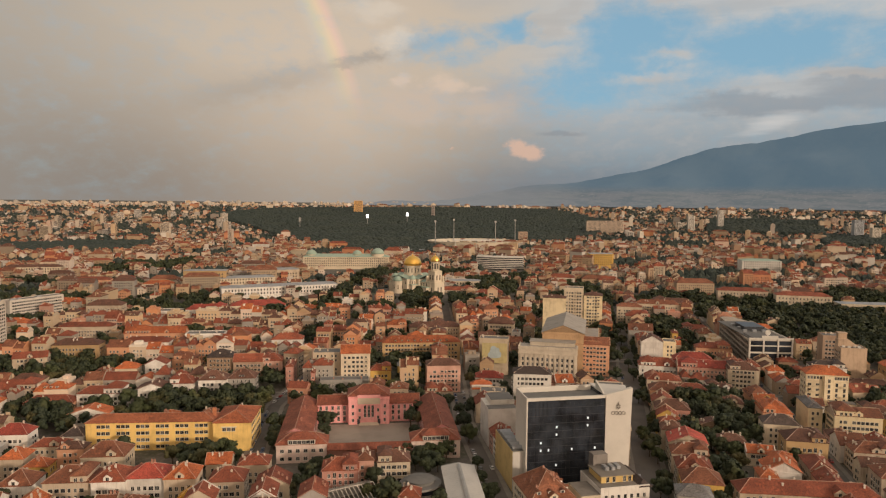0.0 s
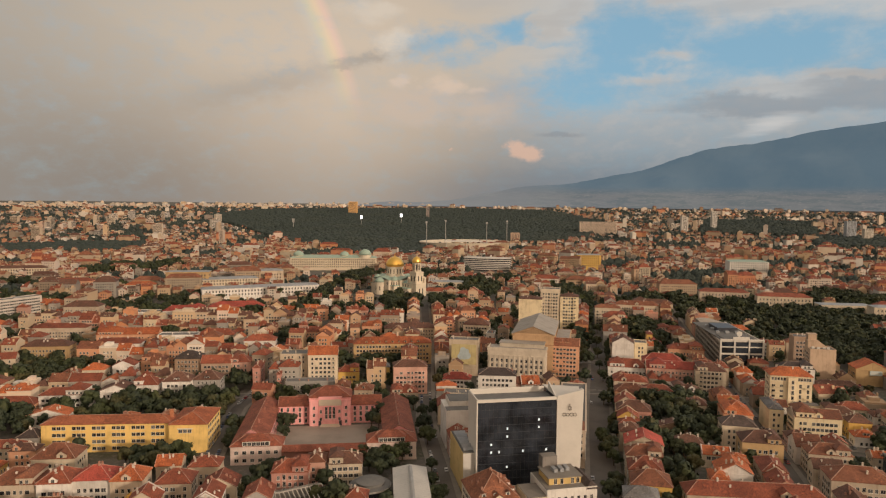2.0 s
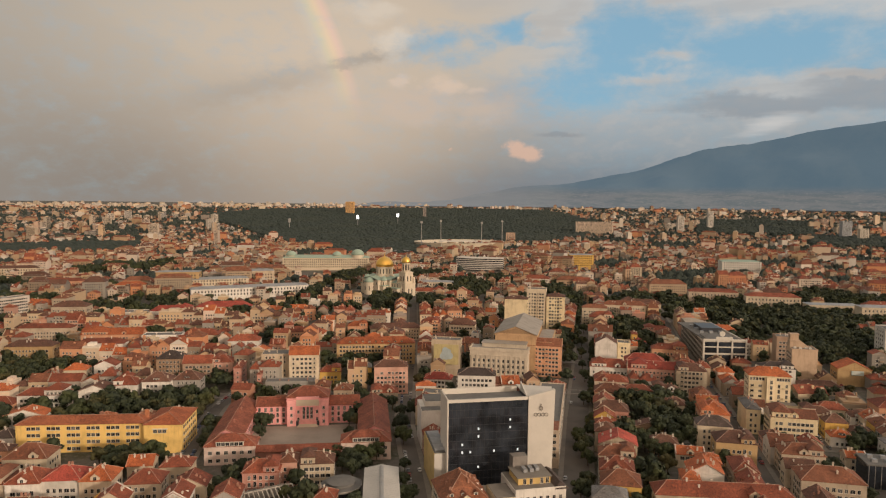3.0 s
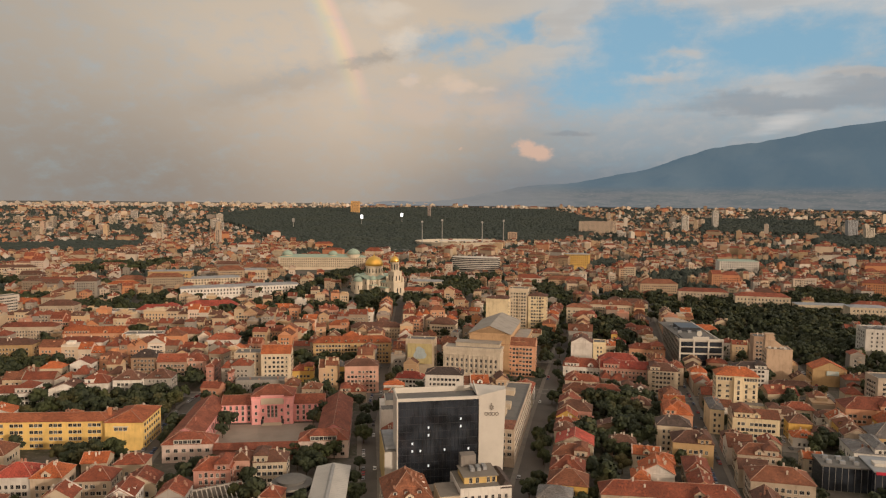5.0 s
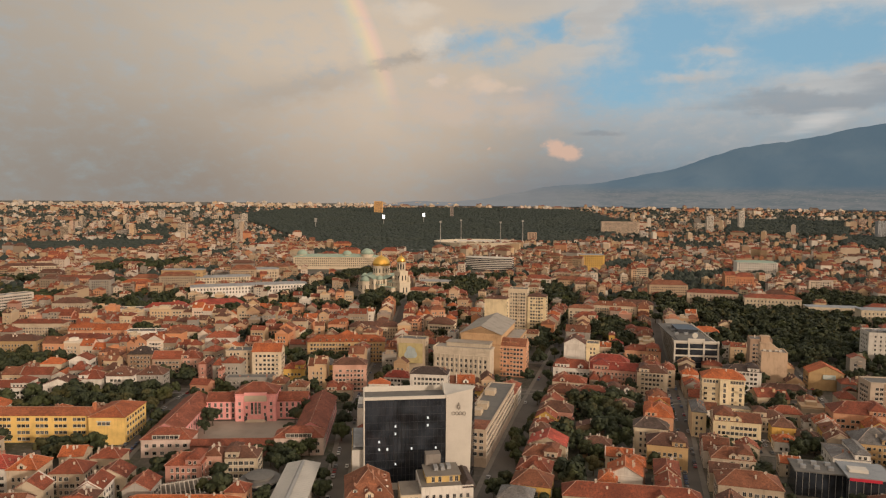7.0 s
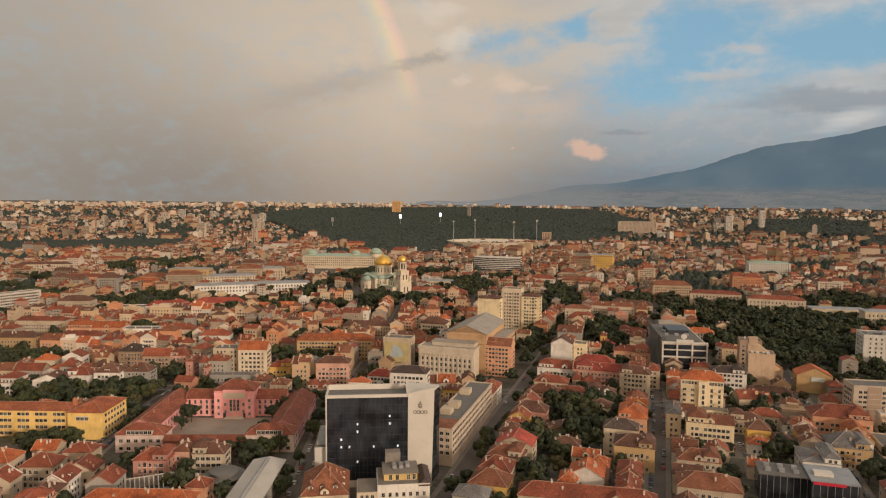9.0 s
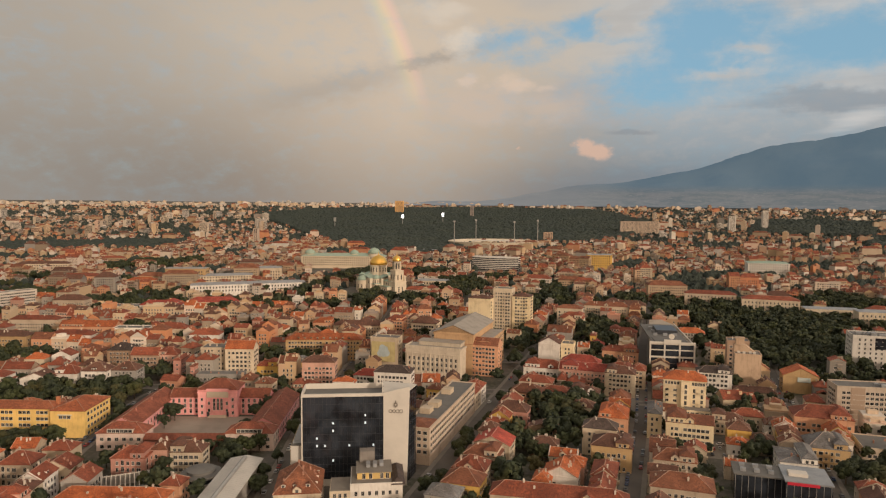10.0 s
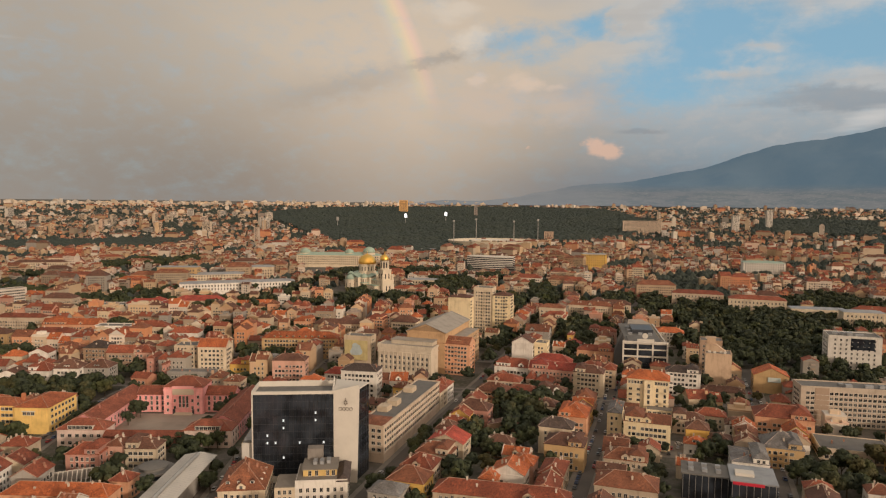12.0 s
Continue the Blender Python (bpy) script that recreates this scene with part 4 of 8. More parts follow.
PARKS = [big_park,
         lambda a, r: abs(a + 29.5) < 6.5 and 1950 < r < 2300,
         lambda a, r: abs(a - 25.0) < 4.0 and 2900 < r < 3600,
         lambda a, r: abs(a - 33.0) < 4.0 and 2500 < r < 2900]
ground()
streets()
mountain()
wood("forest", "dark green wooded park beyond the town", big_park, 30000, 5, -19, 13.5, 1600, 4250)
wood("grove", "dark belt of park trees among far roofs", PARKS[1], 1500, 6, -36, -23, 1950, 2300)
wood("grove", "dark belt of park trees among far roofs", PARKS[2], 1900, 7, 21, 29, 2900, 3600)
wood("grove", "dark belt of park trees among far roofs", PARKS[3], 1300, 8, 29, 37, 2500, 2900)

# ---- buildings of their own kind ----
def grid_windows(parent, w, d, z0, floors, floor, step, sides, mesh, chance=1.0, seed=1, edge=1.3):
    rnd = random.Random(seed)
    for k in range(floors):
        z = z0 + k * floor
        for side in sides:
            for q in slots(w if side in "fb" else d, step, edge):
                if rnd.random() < chance:
                    x, y, t = {"f": (q, -d / 2, 0), "b": (q, d / 2, 180), "r": (w / 2, q, 90), "l": (-w / 2, q, -90)}[side]
                    part("window", mesh, parent, m=pose(x, y, z, 0, 0, t))


def glazed_tower():
    """Dark glazed office tower framed by a white slab with a signed white end."""
    ob = thing("office_tower", 40, 313, 0, 10.5, "office tower with a dark glass front framed in white panels", "office building")
    taken(67, 326, 60, 26, 10.5)
    W, D, H = 38.5, 17.0, 45.5
    core = Mesh()
    core.box(0, W, 0.4, D, 0, H - 2.6)
    part("body", core, ob, BITUMEN)
    frame = Mesh()
    frame.box(-0.6, 0.0, -0.35, D, 0, H)
    frame.box(0.0, W, -0.35, 0.7, H - 1.7, H - 0.3)
    frame.box(0.0, W - 0.7, D - 0.5, D, H - 2.6, H + 0.3)
    frame.box(0, W, -0.1, 0.4, 0, 3.4)
    part("white_frame", frame, ob, WHITE, "white panel frame and parapet")
    roof = Mesh().box(0.0, W, 0.7, D - 0.5, H - 2.5, H - 2.3)
    part("roof", roof, ob, BITUMEN, "grey felt roof")
    # glazing, pane by pane
    nx, nz = 20, 11
    pw, ph = W / nx, (H - 1.7 - 3.4) / nz
    pane = Mesh().box(0.04, pw - 0.04, 0, 0.12, 0.05, ph - 0.05).done("pane", DARKGLASS)
    lamp = Mesh().box(0.55, pw - 0.55, -0.03, 0.1, 1.2, ph - 1.3).done("lit_pane", LITWIN)
    rnd = random.Random(9)
    lights = {(15, 8), (15, 7), (7, 7), (7, 6), (3, 5), (3, 4), (5, 4), (11, 4), (17, 4), (7, 2)}
    for j in range(nz):
        for k in range(nx):
            p = part("pane", pane, ob, m=pose(k * pw, 0.05 + rnd.uniform(-0.01, 0.01), 3.4 + j * ph, rnd.uniform(-0.12, 0.12), 0, rnd.uniform(-0.12, 0.12)))
            if (k, j) in lights:
                part("lit_pane", lamp, p, None, "pale lit office pane")
    fin = Mesh().box(0, W, 0.0, 0.1, -0.10, 0.08).done("glazing_bar", MULLION)
    for j in range(nz + 1):
        part("glazing_bar", fin, ob, m=Matrix.Translation((0, 0, 3.4 + j * ph)))
    # the white end slab, its head swept up towards the corner
    slab = Mesh()
    x0, x1, q = W, W + 12.6, 0.55
    v = [(x0, -0.6, 0), (x1 - 1.2, -1.9, 0), (x1 - 1.2, 0.6, 0), (x0, q, 0), (x0, -0.6, H), (x1, -2.3, H + 3.2), (x1, 0.2, H + 3.2), (x0, q, H)]
    slab.add(v, [(0, 1, 5, 4), (1, 2, 6, 5), (2, 3, 7, 6), (3, 0, 4, 7), (4, 5, 6, 7)])
    slab.box(x0, x0 + 9.0, -0.9, -0.3, H - 1.7, H - 1.2)
    fin = Mesh()
    fin.add([(x0 - 0.6, 0.6, H - 0.3), (x0 - 0.1, 0.6, H - 0.3), (x0 - 0.1, 11, H - 0.3), (x0 - 0.6, 11, H - 0.3), (x0 - 0.6, 11, H + 4.2), (x0 - 0.1, 11, H + 4.2)],
            [(0, 1, 5, 4), (1, 2, 5), (0, 4, 3), (2, 3, 4, 5), (0, 3, 2, 1)])
    part("roof_fin", fin, ob, WHITE, "white triangular roof fin")
    part("end_slab", slab, ob, WHITE, "white rendered end wall with a raised corner")
    e, q1 = x1 - 1.6, 14.0
    flank = Mesh().add([(x0, 0.65, 0), (e, 0.65, 0), (e + 5.4, q1, 0), (x0, D + 4, 0), (x0, 0.65, H - 0.6), (e, 0.65, H - 0.6), (e + 5.4, q1, H - 0.6), (x0, D + 4, H - 0.6)],
                       [(0, 1, 5, 4), (1, 2, 6, 5), (2, 3, 7, 6), (3, 0, 4, 7), (4, 5, 6, 7)])
    part("flank", flank, ob, DARKGLASS, "dark glass side wall")
    bars = Mesh()
    for j in range(12):
        z0 = 3.3 + 3.6 * j
        bars.add([(e + 0.08, 0.65, z0), (e + 5.48, q1, z0), (e + 5.48, q1, z0 + 0.14), (e + 0.08, 0.65, z0 + 0.14)], [(0, 1, 2, 3)])
    for j in range(6):
        f = j / 5
        bars.add([(e + 0.08 + 5.4 * f, 0.65 + 13.3 * f, 0), (e + 0.14 + 5.4 * f, 0.8 + 13.3 * f, 0), (e + 0.14 + 5.4 * f, 0.8 + 13.3 * f, H - 0.6), (e + 0.08 + 5.4 * f, 0.65 + 13.3 * f, H - 0.6)], [(0, 1, 2, 3)])
    part("bar_lattice", bars, ob, MULLION)
    rim = Mesh().add([(x0, 0.6, H - 0.6), (e + 0.2, 0.6, H - 0.6), (e + 5.6, q1, H - 0.6), (x0, D + 4, H - 0.6), (x0, 0.6, H), (e + 0.2, 0.6, H), (e + 5.6, q1, H), (x0, D + 4, H)],
                     [(0, 1, 5, 4), (1, 2, 6, 5), (2, 3, 7, 6), (3, 0, 4, 7), (4, 5, 6, 7)])
    part("roof_rim", rim, ob, WHITE, "white roof rim")
    # the sign on the slanting face, plain shapes
    cx = x0 + 5.9

    def face_y(x):
        return -0.95 - 0.137 * (x - x0)

    def flat_ring(a, zc, r0, r1, part_of):
        pts = [6.2832 * q / 22 for q in part_of]
        v = [(a + r * math.cos(t), face_y(a + r * math.cos(t)) + dy, zc + r * math.sin(t)) for t in pts for r in (r0, r1) for dy in (0.0, 0.12)]
        n = len(pts)
        return Mesh().add(v, [f for q in range(n - 1) for f in ((4 * q, 4 * q + 2, 4 * q + 6, 4 * q + 4), (4 * q + 4, 4 * q + 5, 4 * q + 1, 4 * q), (4 * q + 2, 4 * q + 3, 4 * q + 7, 4 * q + 6))])

    for k in range(4):
        m = flat_ring(cx - 2.5 + k * 1.68, H - 8.8, 0.86, 0.66, range(23))
        part("sign_ring", m, ob, SIGN, "dark ring shape")
    for dx, dz in ((0, 0.5), (-0.6, 0), (0.6, 0), (-0.6, -0.9), (0.6, -0.9), (0, -1.4), (0, 1.3)):
        y = face_y(cx + dx)
        m = Mesh().add([(cx + dx + p, y - q, H - 5.2 + dz + r) for q in (0.06, -0.06) for p, r in ((-0.34, 0), (0, -0.5), (0.34, 0), (0, 0.5))], [(0, 1, 2, 3), (0, 4, 5, 1), (1, 5, 6, 2), (2, 6, 7, 3), (3, 7, 4, 0)])
        part("emblem_leaf", m, ob, SIGN)


def wing(parent, x0, x1, y0, y1, h, wall, tile, rise=3.2, roof="hip", along=None):
    body = Mesh()
    body.box(x0, x1, y0, y1, 0, h)
    body.box(x0 - 0.12, x1 + 0.12, y0 - 0.12, y1 + 0.12, 0, 1.2)
    body.box(x0 - 0.25, x1 + 0.25, y0 - 0.25, y1 + 0.25, h - 0.4, h - 0.02)
    b = part("wall", body, parent, PLASTER, color=wall)
    top = Mesh()
    if roof == "hip":
        top.hip(x0 - 0.6, x1 + 0.6, y0 - 0.6, y1 + 0.6, h + 0.25, rise)
    else:
        top.gable(x0 - 0.6, x1 + 0.6, y0 - 0.6, y1 + 0.6, h + 0.25, rise, along)
        xm, ym = (x0 + x1) / 2, (y0 + y1) / 2
        ends = [[(x0, y, h), (x1, y, h), (xm, y, h + rise)] for y in (y0 + 0.05, y1 - 0.05)] if along == "y" else [[(x, y0, h), (x, y1, h), (x, ym, h + rise)] for x in (x0 + 0.05, x1 - 0.05)]
        for tri in ends:
            part("gable", Mesh().add(tri, [(0, 1, 2)]), parent, PLASTER, color=wall)
    part("roof", top, parent, TILE, color=tile)
    lines = ridge_lines("hip" if roof == "hip" else "cross" if along == "y" else "gable", x1 - x0, y1 - y0, h, rise)
    part("ridge", lines, parent, BRICK, "mortared ridge tiles", color=(0.46, 0.30, 0.22), m=Matrix.Translation(((x0 + x1) / 2, (y0 + y1) / 2, 0)))
    return b


def row_of(parent, mesh, xs, y, zs, turn=0):
    for z in zs:
        for x in xs:
            part("window", mesh, parent, m=pose(x, y, z, 0, 0, turn))


def col_of(parent, mesh, x, ys, zs, turn):
    for z in zs:
        for y in ys:
            part("window", mesh, parent, m=pose(x, y, z, 0, 0, turn))


def span(a, b, n):
    return [a + (b - a) * (k + 0.5) / n for k in range(n)]


def pink_school():
    """Three-winged school with a forecourt, pink centre and long clay roofs."""
    ob = thing("school", -37.7, 351, 0, 6.5, "pink school with long red tile wings round a forecourt", "school")
    taken(-42, 383, 104, 92, 6.5)
    ob.scale = (1.0, 0.89, 1.03)
    P, S, R = (0.88, 0.42, 0.41), (0.70, 0.56, 0.50), (0.36, 0.112, 0.062)
    wing(ob, -48, -22, 0, 14, 9.5, S, R, 4.2)
    wing(ob, 22, 48, 0, 14, 9.5, S, R, 4.2)
    wing(ob, -48, -31, 14, 84, 9.6, shade_of(P, 0.9), R, 4.6, "gable", "y")
    wing(ob, 31, 48, 14, 84, 9.6, shade_of(P, 0.9), R, 4.6, "gable", "y")
    wing(ob, -31, -12, 70, 84, 11, P, R, 4.2, "gable", "x")
    wing(ob, 12, 31, 70, 84, 11, P, R, 4.2, "gable", "x")
    wing(ob, -12.5, 12.5, 65.5, 84, 17.0, P, R, 5.0)
    for x in (-9.6, 9.6):
        part("pylon", Mesh().box(x - 2.6, x + 2.6, 64.3, 65.6, 0, 15.2).box(x - 2.9, x + 2.9, 64.0, 65.6, 15.2, 15.9), ob, PLASTER, "pink corner pylon", color=shade_of(P, 1.08))
        row_of(ob, WIN, (x,), 64.3, (2.0, 6.0, 10.2))
    part("entablature", Mesh().box(-7.2, 7.2, 64.5, 65.7, 11.6, 12.3).box(-7.0, 7.0, 64.6, 65.7, 16.0, 17.6), ob, PLASTER, "pink entablature and parapet", color=shade_of(P, 1.05))
    part("frieze", Mesh().box(-6.8, 6.8, 64.8, 65.5, 12.3, 16.0), ob, STONE, "pale stone frieze panel")
    row_of(ob, WIN_TALL, (-2.3, 0.0, 2.3), 65.5, (4.4, 6.9, 9.1))
    row_of(ob, WIN, (-5.6, 5.6), 65.5, (3.2, 7.6))
    for x in (-6.4, 6.4):
        part("door", Mesh().box(x - 1.0, x + 1.0, 65.2, 65.55, 0.3, 3.2), ob, MULLION, "dark entrance door")
    for k in range(3):
        part("step", Mesh().box(-6.0 + 0.4 * k, 6.0 - 0.4 * k, 61.8 + 1.1 * k, 65.5, 0.3 + 0.3 * k, 0.6 + 0.3 * k), ob, STONE)
    for a, b, n in ((-31, -13, 5), (13, 31, 5)):
        row_of(ob, WIN_TALL, span(a, b, n), 70.0, (1.2, 4.6, 7.8))
    for a, b in ((-48, -22), (22, 48)):
        row_of(ob, WIN_WIDE, span(a + 1, b - 1, 6), 0.0, (1.4, 5.4))
        g = Mesh().box(a + 6, b - 6, -0.3, 6, 9.4, 12.2)
        part("gallery", g, ob, WHITE, "white glazed attic gallery")
        row_of(ob, WIN_WIDE, span(a + 6.3, b - 6.3, 6), -0.32, (9.9,))
        t = Mesh().hip(a + 5.3, b - 5.3, -0.9, 9, 12.45, 2.6)
        part("gallery_roof", t, ob, TILE, color=R)
    col_of(ob, WIN_TALL, -31.0, span(18, 68, 10), (1.4, 5.2), 90)
    col_of(ob, WIN_TALL, 31.0, span(18, 68, 10), (1.4, 5.2), -90)
    col_of(ob, WIN_TALL, 48.0, span(2, 82, 16), (1.4, 5.2), 90)
    col_of(ob, WIN_TALL, -48.0, span(2, 82, 16), (1.4, 5.2), -90)
    for x, y, k in ((-24, 56, 12), (25, 58, 12), (-25, 40, 9), (26, 30, 10)):
        p = ob.matrix_basis @ Vector((x, y, 0.3))
        tree(p.x, p.y, k)
    court = Mesh().box(-31, 31, 6.6, 65.5, -0.1, 0.35)
    part("forecourt", court, ob, COURT, "pale paved forecourt")
    low = Mesh().box(-22, 22, -2.0, 6.5, 0, 6.6)
    part("forecourt_wall", low, ob, PLASTER, "low front range with a tile roof", color=(0.28, 0.13, 0.10))
    cop = Mesh().gable(-22, 22, -2.6, 7.1, 6.9, 2.2, "x")
    part("front_roof", cop, ob, TILE, color=R)
    for x, y in ((-39, 30), (-39, 55), (39, 34), (39, 60), (-20, 77), (20, 77), (5, 78)):
        chimney(ob, x + 1.5, y, 13.6, 1.4, (0.45, 0.2, 0.15))


def yellow_school():
    ob = thing("school", -148, 369, 0, 4.5, "long yellow four-storey school with an orange tile roof", "school")
    taken(-148, 373, 92, 28, 4.5)
    Y, R = (0.88, 0.61, 0.21), (0.42, 0.135, 0.06)
    wing(ob, -44, 24, -5, 9, 15.4, Y, R, 2.9)
    wing(ob, 24, 44, -9, 20, 15.7, Y, (0.50, 0.15, 0.06), 3.9)
    for k in range(4):
        for c in span(-40, 22, 6):
            for q in (-2.4, 0, 2.4):
                part("window", WIN_WIDE, ob, m=pose(c + q, -5.0, 1.2 + 3.75 * k))
    col_of(ob, WIN_WIDE, 44.0, span(-7, 18, 7), (1.2, 4.95, 8.7, 12.45), 90)
    row_of(ob, WIN_WIDE, (30, 32.4, 34.8), -9.0, (11.2,))
    part("canopy", Mesh().box(28.5, 36.5, -9.6, -9.0, 13.2, 13.7), ob, WHITE, "white window canopy")
    for x in span(-42, 22, 14):
        sk = Mesh().box(-0.4, 0.4, 0, 0.7, -0.05, 0.12)
        part("skylight", sk, ob, [METAL], m=pose(x, -2.6, 16.55, 22))
    b = Mesh().box(-0.9, 0.9, -0.9, 0.9, -2, 2.4)
    part("chimney", b, ob, BRICK, color=(0.5, 0.2, 0.1), m=pose(22, 3, 18.2))


def fly_hall():
    """Columned public hall: white front block, tall gabled hall behind, long flat wing along the street."""
    ob = thing("public_hall", 80, 514, 0, -12.5, "pale columned public hall with a tall gabled hall behind", "public building")
    taken(101, 557, 62, 104, -12.5)
    T, Wt = (0.56, 0.37, 0.21), (0.62, 0.54, 0.43)
    front = Mesh()
    front.box(-22, 22, 0, 16, 0, 24)
    front.box(-22.5, 22.5, -0.5, 16.3, 23.2, 24.4)
    front.box(-22.3, 22.3, -0.3, 16.2, 19.6, 20.1)
    for x in np.linspace(-20.5, 20.5, 12):
        front.box(x - 0.45, x + 0.45, -0.45, 0, 5.5, 19.6)
    front.box(-22.2, 22.2, -0.6, 0, 0, 5.3)
    part("wall", front, ob, PLASTER, color=Wt)
    part("roof", Mesh().box(-21.5, 21.5, 0.5, 15.8, 24.4, 24.7), ob, ROOFSHEET, "tan-grey sheet roof")
    row_of(ob, WIN_TALL, [(-20.5 + 41 / 11 * (k + 0.5)) for k in range(11)], 0.0, (6.4, 10.6, 14.6))
    col_of(ob, WIN_TALL, -22.0, span(1, 15, 4), (6.4, 10.6, 14.6), -90)
    hall = Mesh()
    hall.box(-5.5, 26.5, 20, 84, 0, 32.5)
    hall.box(-6.1, 27.1, 19.4, 84, 31.7, 32.9)
    hall.add([(-5.5, 19.9, 32.8), (26.5, 19.9, 32.8), (10.5, 19.9, 39.1)], [(0, 1, 2)])
    part("hall", hall, ob, PLASTER, "ochre windowless gabled hall", color=T)
    part("tympanum", Mesh().add([(-3.0, 19.7, 33.7), (24.0, 19.7, 33.7), (10.5, 19.7, 37.9), (-3.0, 19.95, 33.7), (24.0, 19.95, 33.7), (10.5, 19.95, 37.9)], [(0, 1, 2), (0, 3, 4, 1), (1, 4, 5, 2), (2, 5, 3, 0)]), ob, PLASTER, "darker ochre pediment field", color=shade_of(T, 0.62))
    part("parapet", Mesh().box(-22.4, 22.4, -0.4, 0.1, 24.4, 25.6).box(-22.4, -21.9, 0.1, 16, 24.4, 25.6), ob, PLASTER, "pale roof balustrade", color=Wt)
    part("attic", Mesh().box(-14, 20, 8, 19, 24.6, 27.6), ob, PLASTER, "set-back pale attic storey", color=shade_of(Wt, 0.9))
    part("attic_roof", Mesh().box(-14.6, 20.6, 7.4, 19, 27.6, 28.1), ob, ROOFSHEET)
    part("hall_roof", Mesh().gable(-6.6, 27.6, 19, 85, 33.2, 6.4, "y"), ob, ROOFSHEET, "tan-grey sheet gable roof")
    wing2 = Mesh().box(26.6, 38, 24, 76, 0, 27)
    wing2.box(27.2, 38.6, 23.5, 76.5, 26.4, 27.4)
    part("side_wing", wing2, ob, PLASTER, "ochre side wing along the street", color=T)
    part("side_roof", Mesh().box(27.3, 37.7, 24.3, 75.7, 27.4, 27.7), ob, ROOFSHEET)
    col_of(ob, WIN_TALL, 38.0, span(26, 75, 13), (3, 8, 13, 18, 22.5), 90)


def glass_office():
    ob = thing("office_block", 266, 549, 0, -3.5, "long office block with white framed glass front and roof plant", "office building")
    taken(273, 606, 44, 120, -8)
    b = Mesh()
    b.add([(-17, 0, 0), (17.5, 0, 0), (17, 90, 0), (10, 115, 0), (-2, 115, 0), (-17, 0, 24.5), (17.5, 0, 24.5), (17, 90, 24.5), (10, 115, 24.5), (-2, 115, 24.5)],
          [(0, 1, 6, 5), (1, 2, 7, 6), (2, 3, 8, 7), (3, 4, 9, 8), (4, 0, 5, 9), (5, 6, 7, 8, 9)])
    part("body", b, ob, PLASTER, color=(0.42, 0.36, 0.29))
    f = Mesh()
    for x in (-17, -6, 5.5, 16.6):
        f.box(x - 0.1, x + 1.1, -0.9, 0.1, 0, 27.0)
    for z, t in ((4, 1.0), (14.2, 1.2), (20.0, 0.9), (25.6, 1.3)):
        f.box(-17, 17.5, -0.7, 0.1, z, z + t)
    part("white_frame", f, ob, WHITE, "white front frame")
    for k, (x0, x1) in enumerate(((-16, -6.1), (-5, 5.4), (6.5, 16.5))):
        for z0, z1 in ((5, 9.6), (9.8, 14.4), (15.6, 19.9), (20.1, 24.4)):
            part("pane", Mesh().box(x0, x1, -0.15, 0.02, z0, z1), ob, DARKGLASS)
    col = Mesh()
    for k in range(5):
        for q in range(26):
            y = 3 + q * 4.2
            x = -17.06 + y * 15 / 115
            col.add([(x - 0.1, y, 3 + k * 4.4), (x + 0.37, y + 2.8, 3 + k * 4.4), (x + 0.37, y + 2.8, 5.6 + k * 4.4), (x - 0.1, y, 5.6 + k * 4.4)], [(3, 2, 1, 0)])
    part("strip_windows", col, ob, PANE, kind="stuff")
    r = Mesh().box(-14, 14, 3, 86, 24.6, 25.3)
    r.box(-12, 12, 6, 26, 25.3, 25.9)
    part("roof", r, ob, BITUMEN, "dark flat roof")
    for k in range(9):
        part("roof_unit", Mesh().box(-1.6, 1.6, -1.2, 1.2, 0, 1.9), ob, METAL, m=pose(-8 + 8 * (k % 3), 34 + 14 * (k // 3), 25.3))
    part("penthouse", Mesh().box(-6, 11, 40, 64, 25.3, 28.6), ob, MULLION, "dark glazed roof pavilion")
    part("roof_rim", Mesh().box(-16.8, 17.2, 0.1, 0.9, 24.6, 25.8).box(16.0, 16.8, 0.9, 88, 24.6, 25.8), ob, WHITE, "white roof rim")
    part("sign_bar", Mesh().box(-5.5, 7.5, 3.4, 3.8, 26.0, 28.0), ob, WHITE, "long white roof sign bar")
    s = Mesh()
    s.tube((1, 8.0, 29.6), (1, 8.6, 29.6), 2.2, 2.2, 20)
    s.box(0.8, 1.2, 8.1, 8.5, 25.9, 27.6)
    part("sign", s, ob, WHITE, "round white roof sign")


def onion(m, cx, cy, z, r, h, slot=0, seg=24):
    prof = [(r * 0.97, 0), (r * 1.05, 0.14), (r * 1.06, 0.28), (r * 0.97, 0.46), (r * 0.76, 0.64), (r * 0.46, 0.80), (r * 0.18, 0.92), (0.05, 1.0)]
    m.lathe(cx, cy, [(a, z + b * h) for a, b in prof], seg, slot)


def arch_row(parent, cx, cy, r, z, n, w, h, mat=None):
    for k in range(n):
        a = 360.0 * k / n
        part("window", arch_mesh(w, h), parent, m=pose(cx + r * math.sin(radians(a)), cy - r * math.cos(radians(a)), z, 0, 0, a))


ARCHES = {}


def arch_mesh(w, h):
    if (w, h) not in ARCHES:
        m = Mesh()
        pts = [(-w / 2, 0), (w / 2, 0)] + [(w / 2 * math.cos(math.pi * k / 8), h - w / 2 + w / 2 * math.sin(math.pi * k / 8)) for k in range(9)]
        n = len(pts)
        m.add([(x, -0.15, z) for x, z in pts] + [(x, 0.3, z) for x, z in pts], [tuple(range(n))] + [(k, n + k, n + (k + 1) % n, (k + 1) % n) for k in range(n)])
        ARCHES[(w, h)] = m.done("arched_window", PANE)
    return ARCHES[(w, h)]


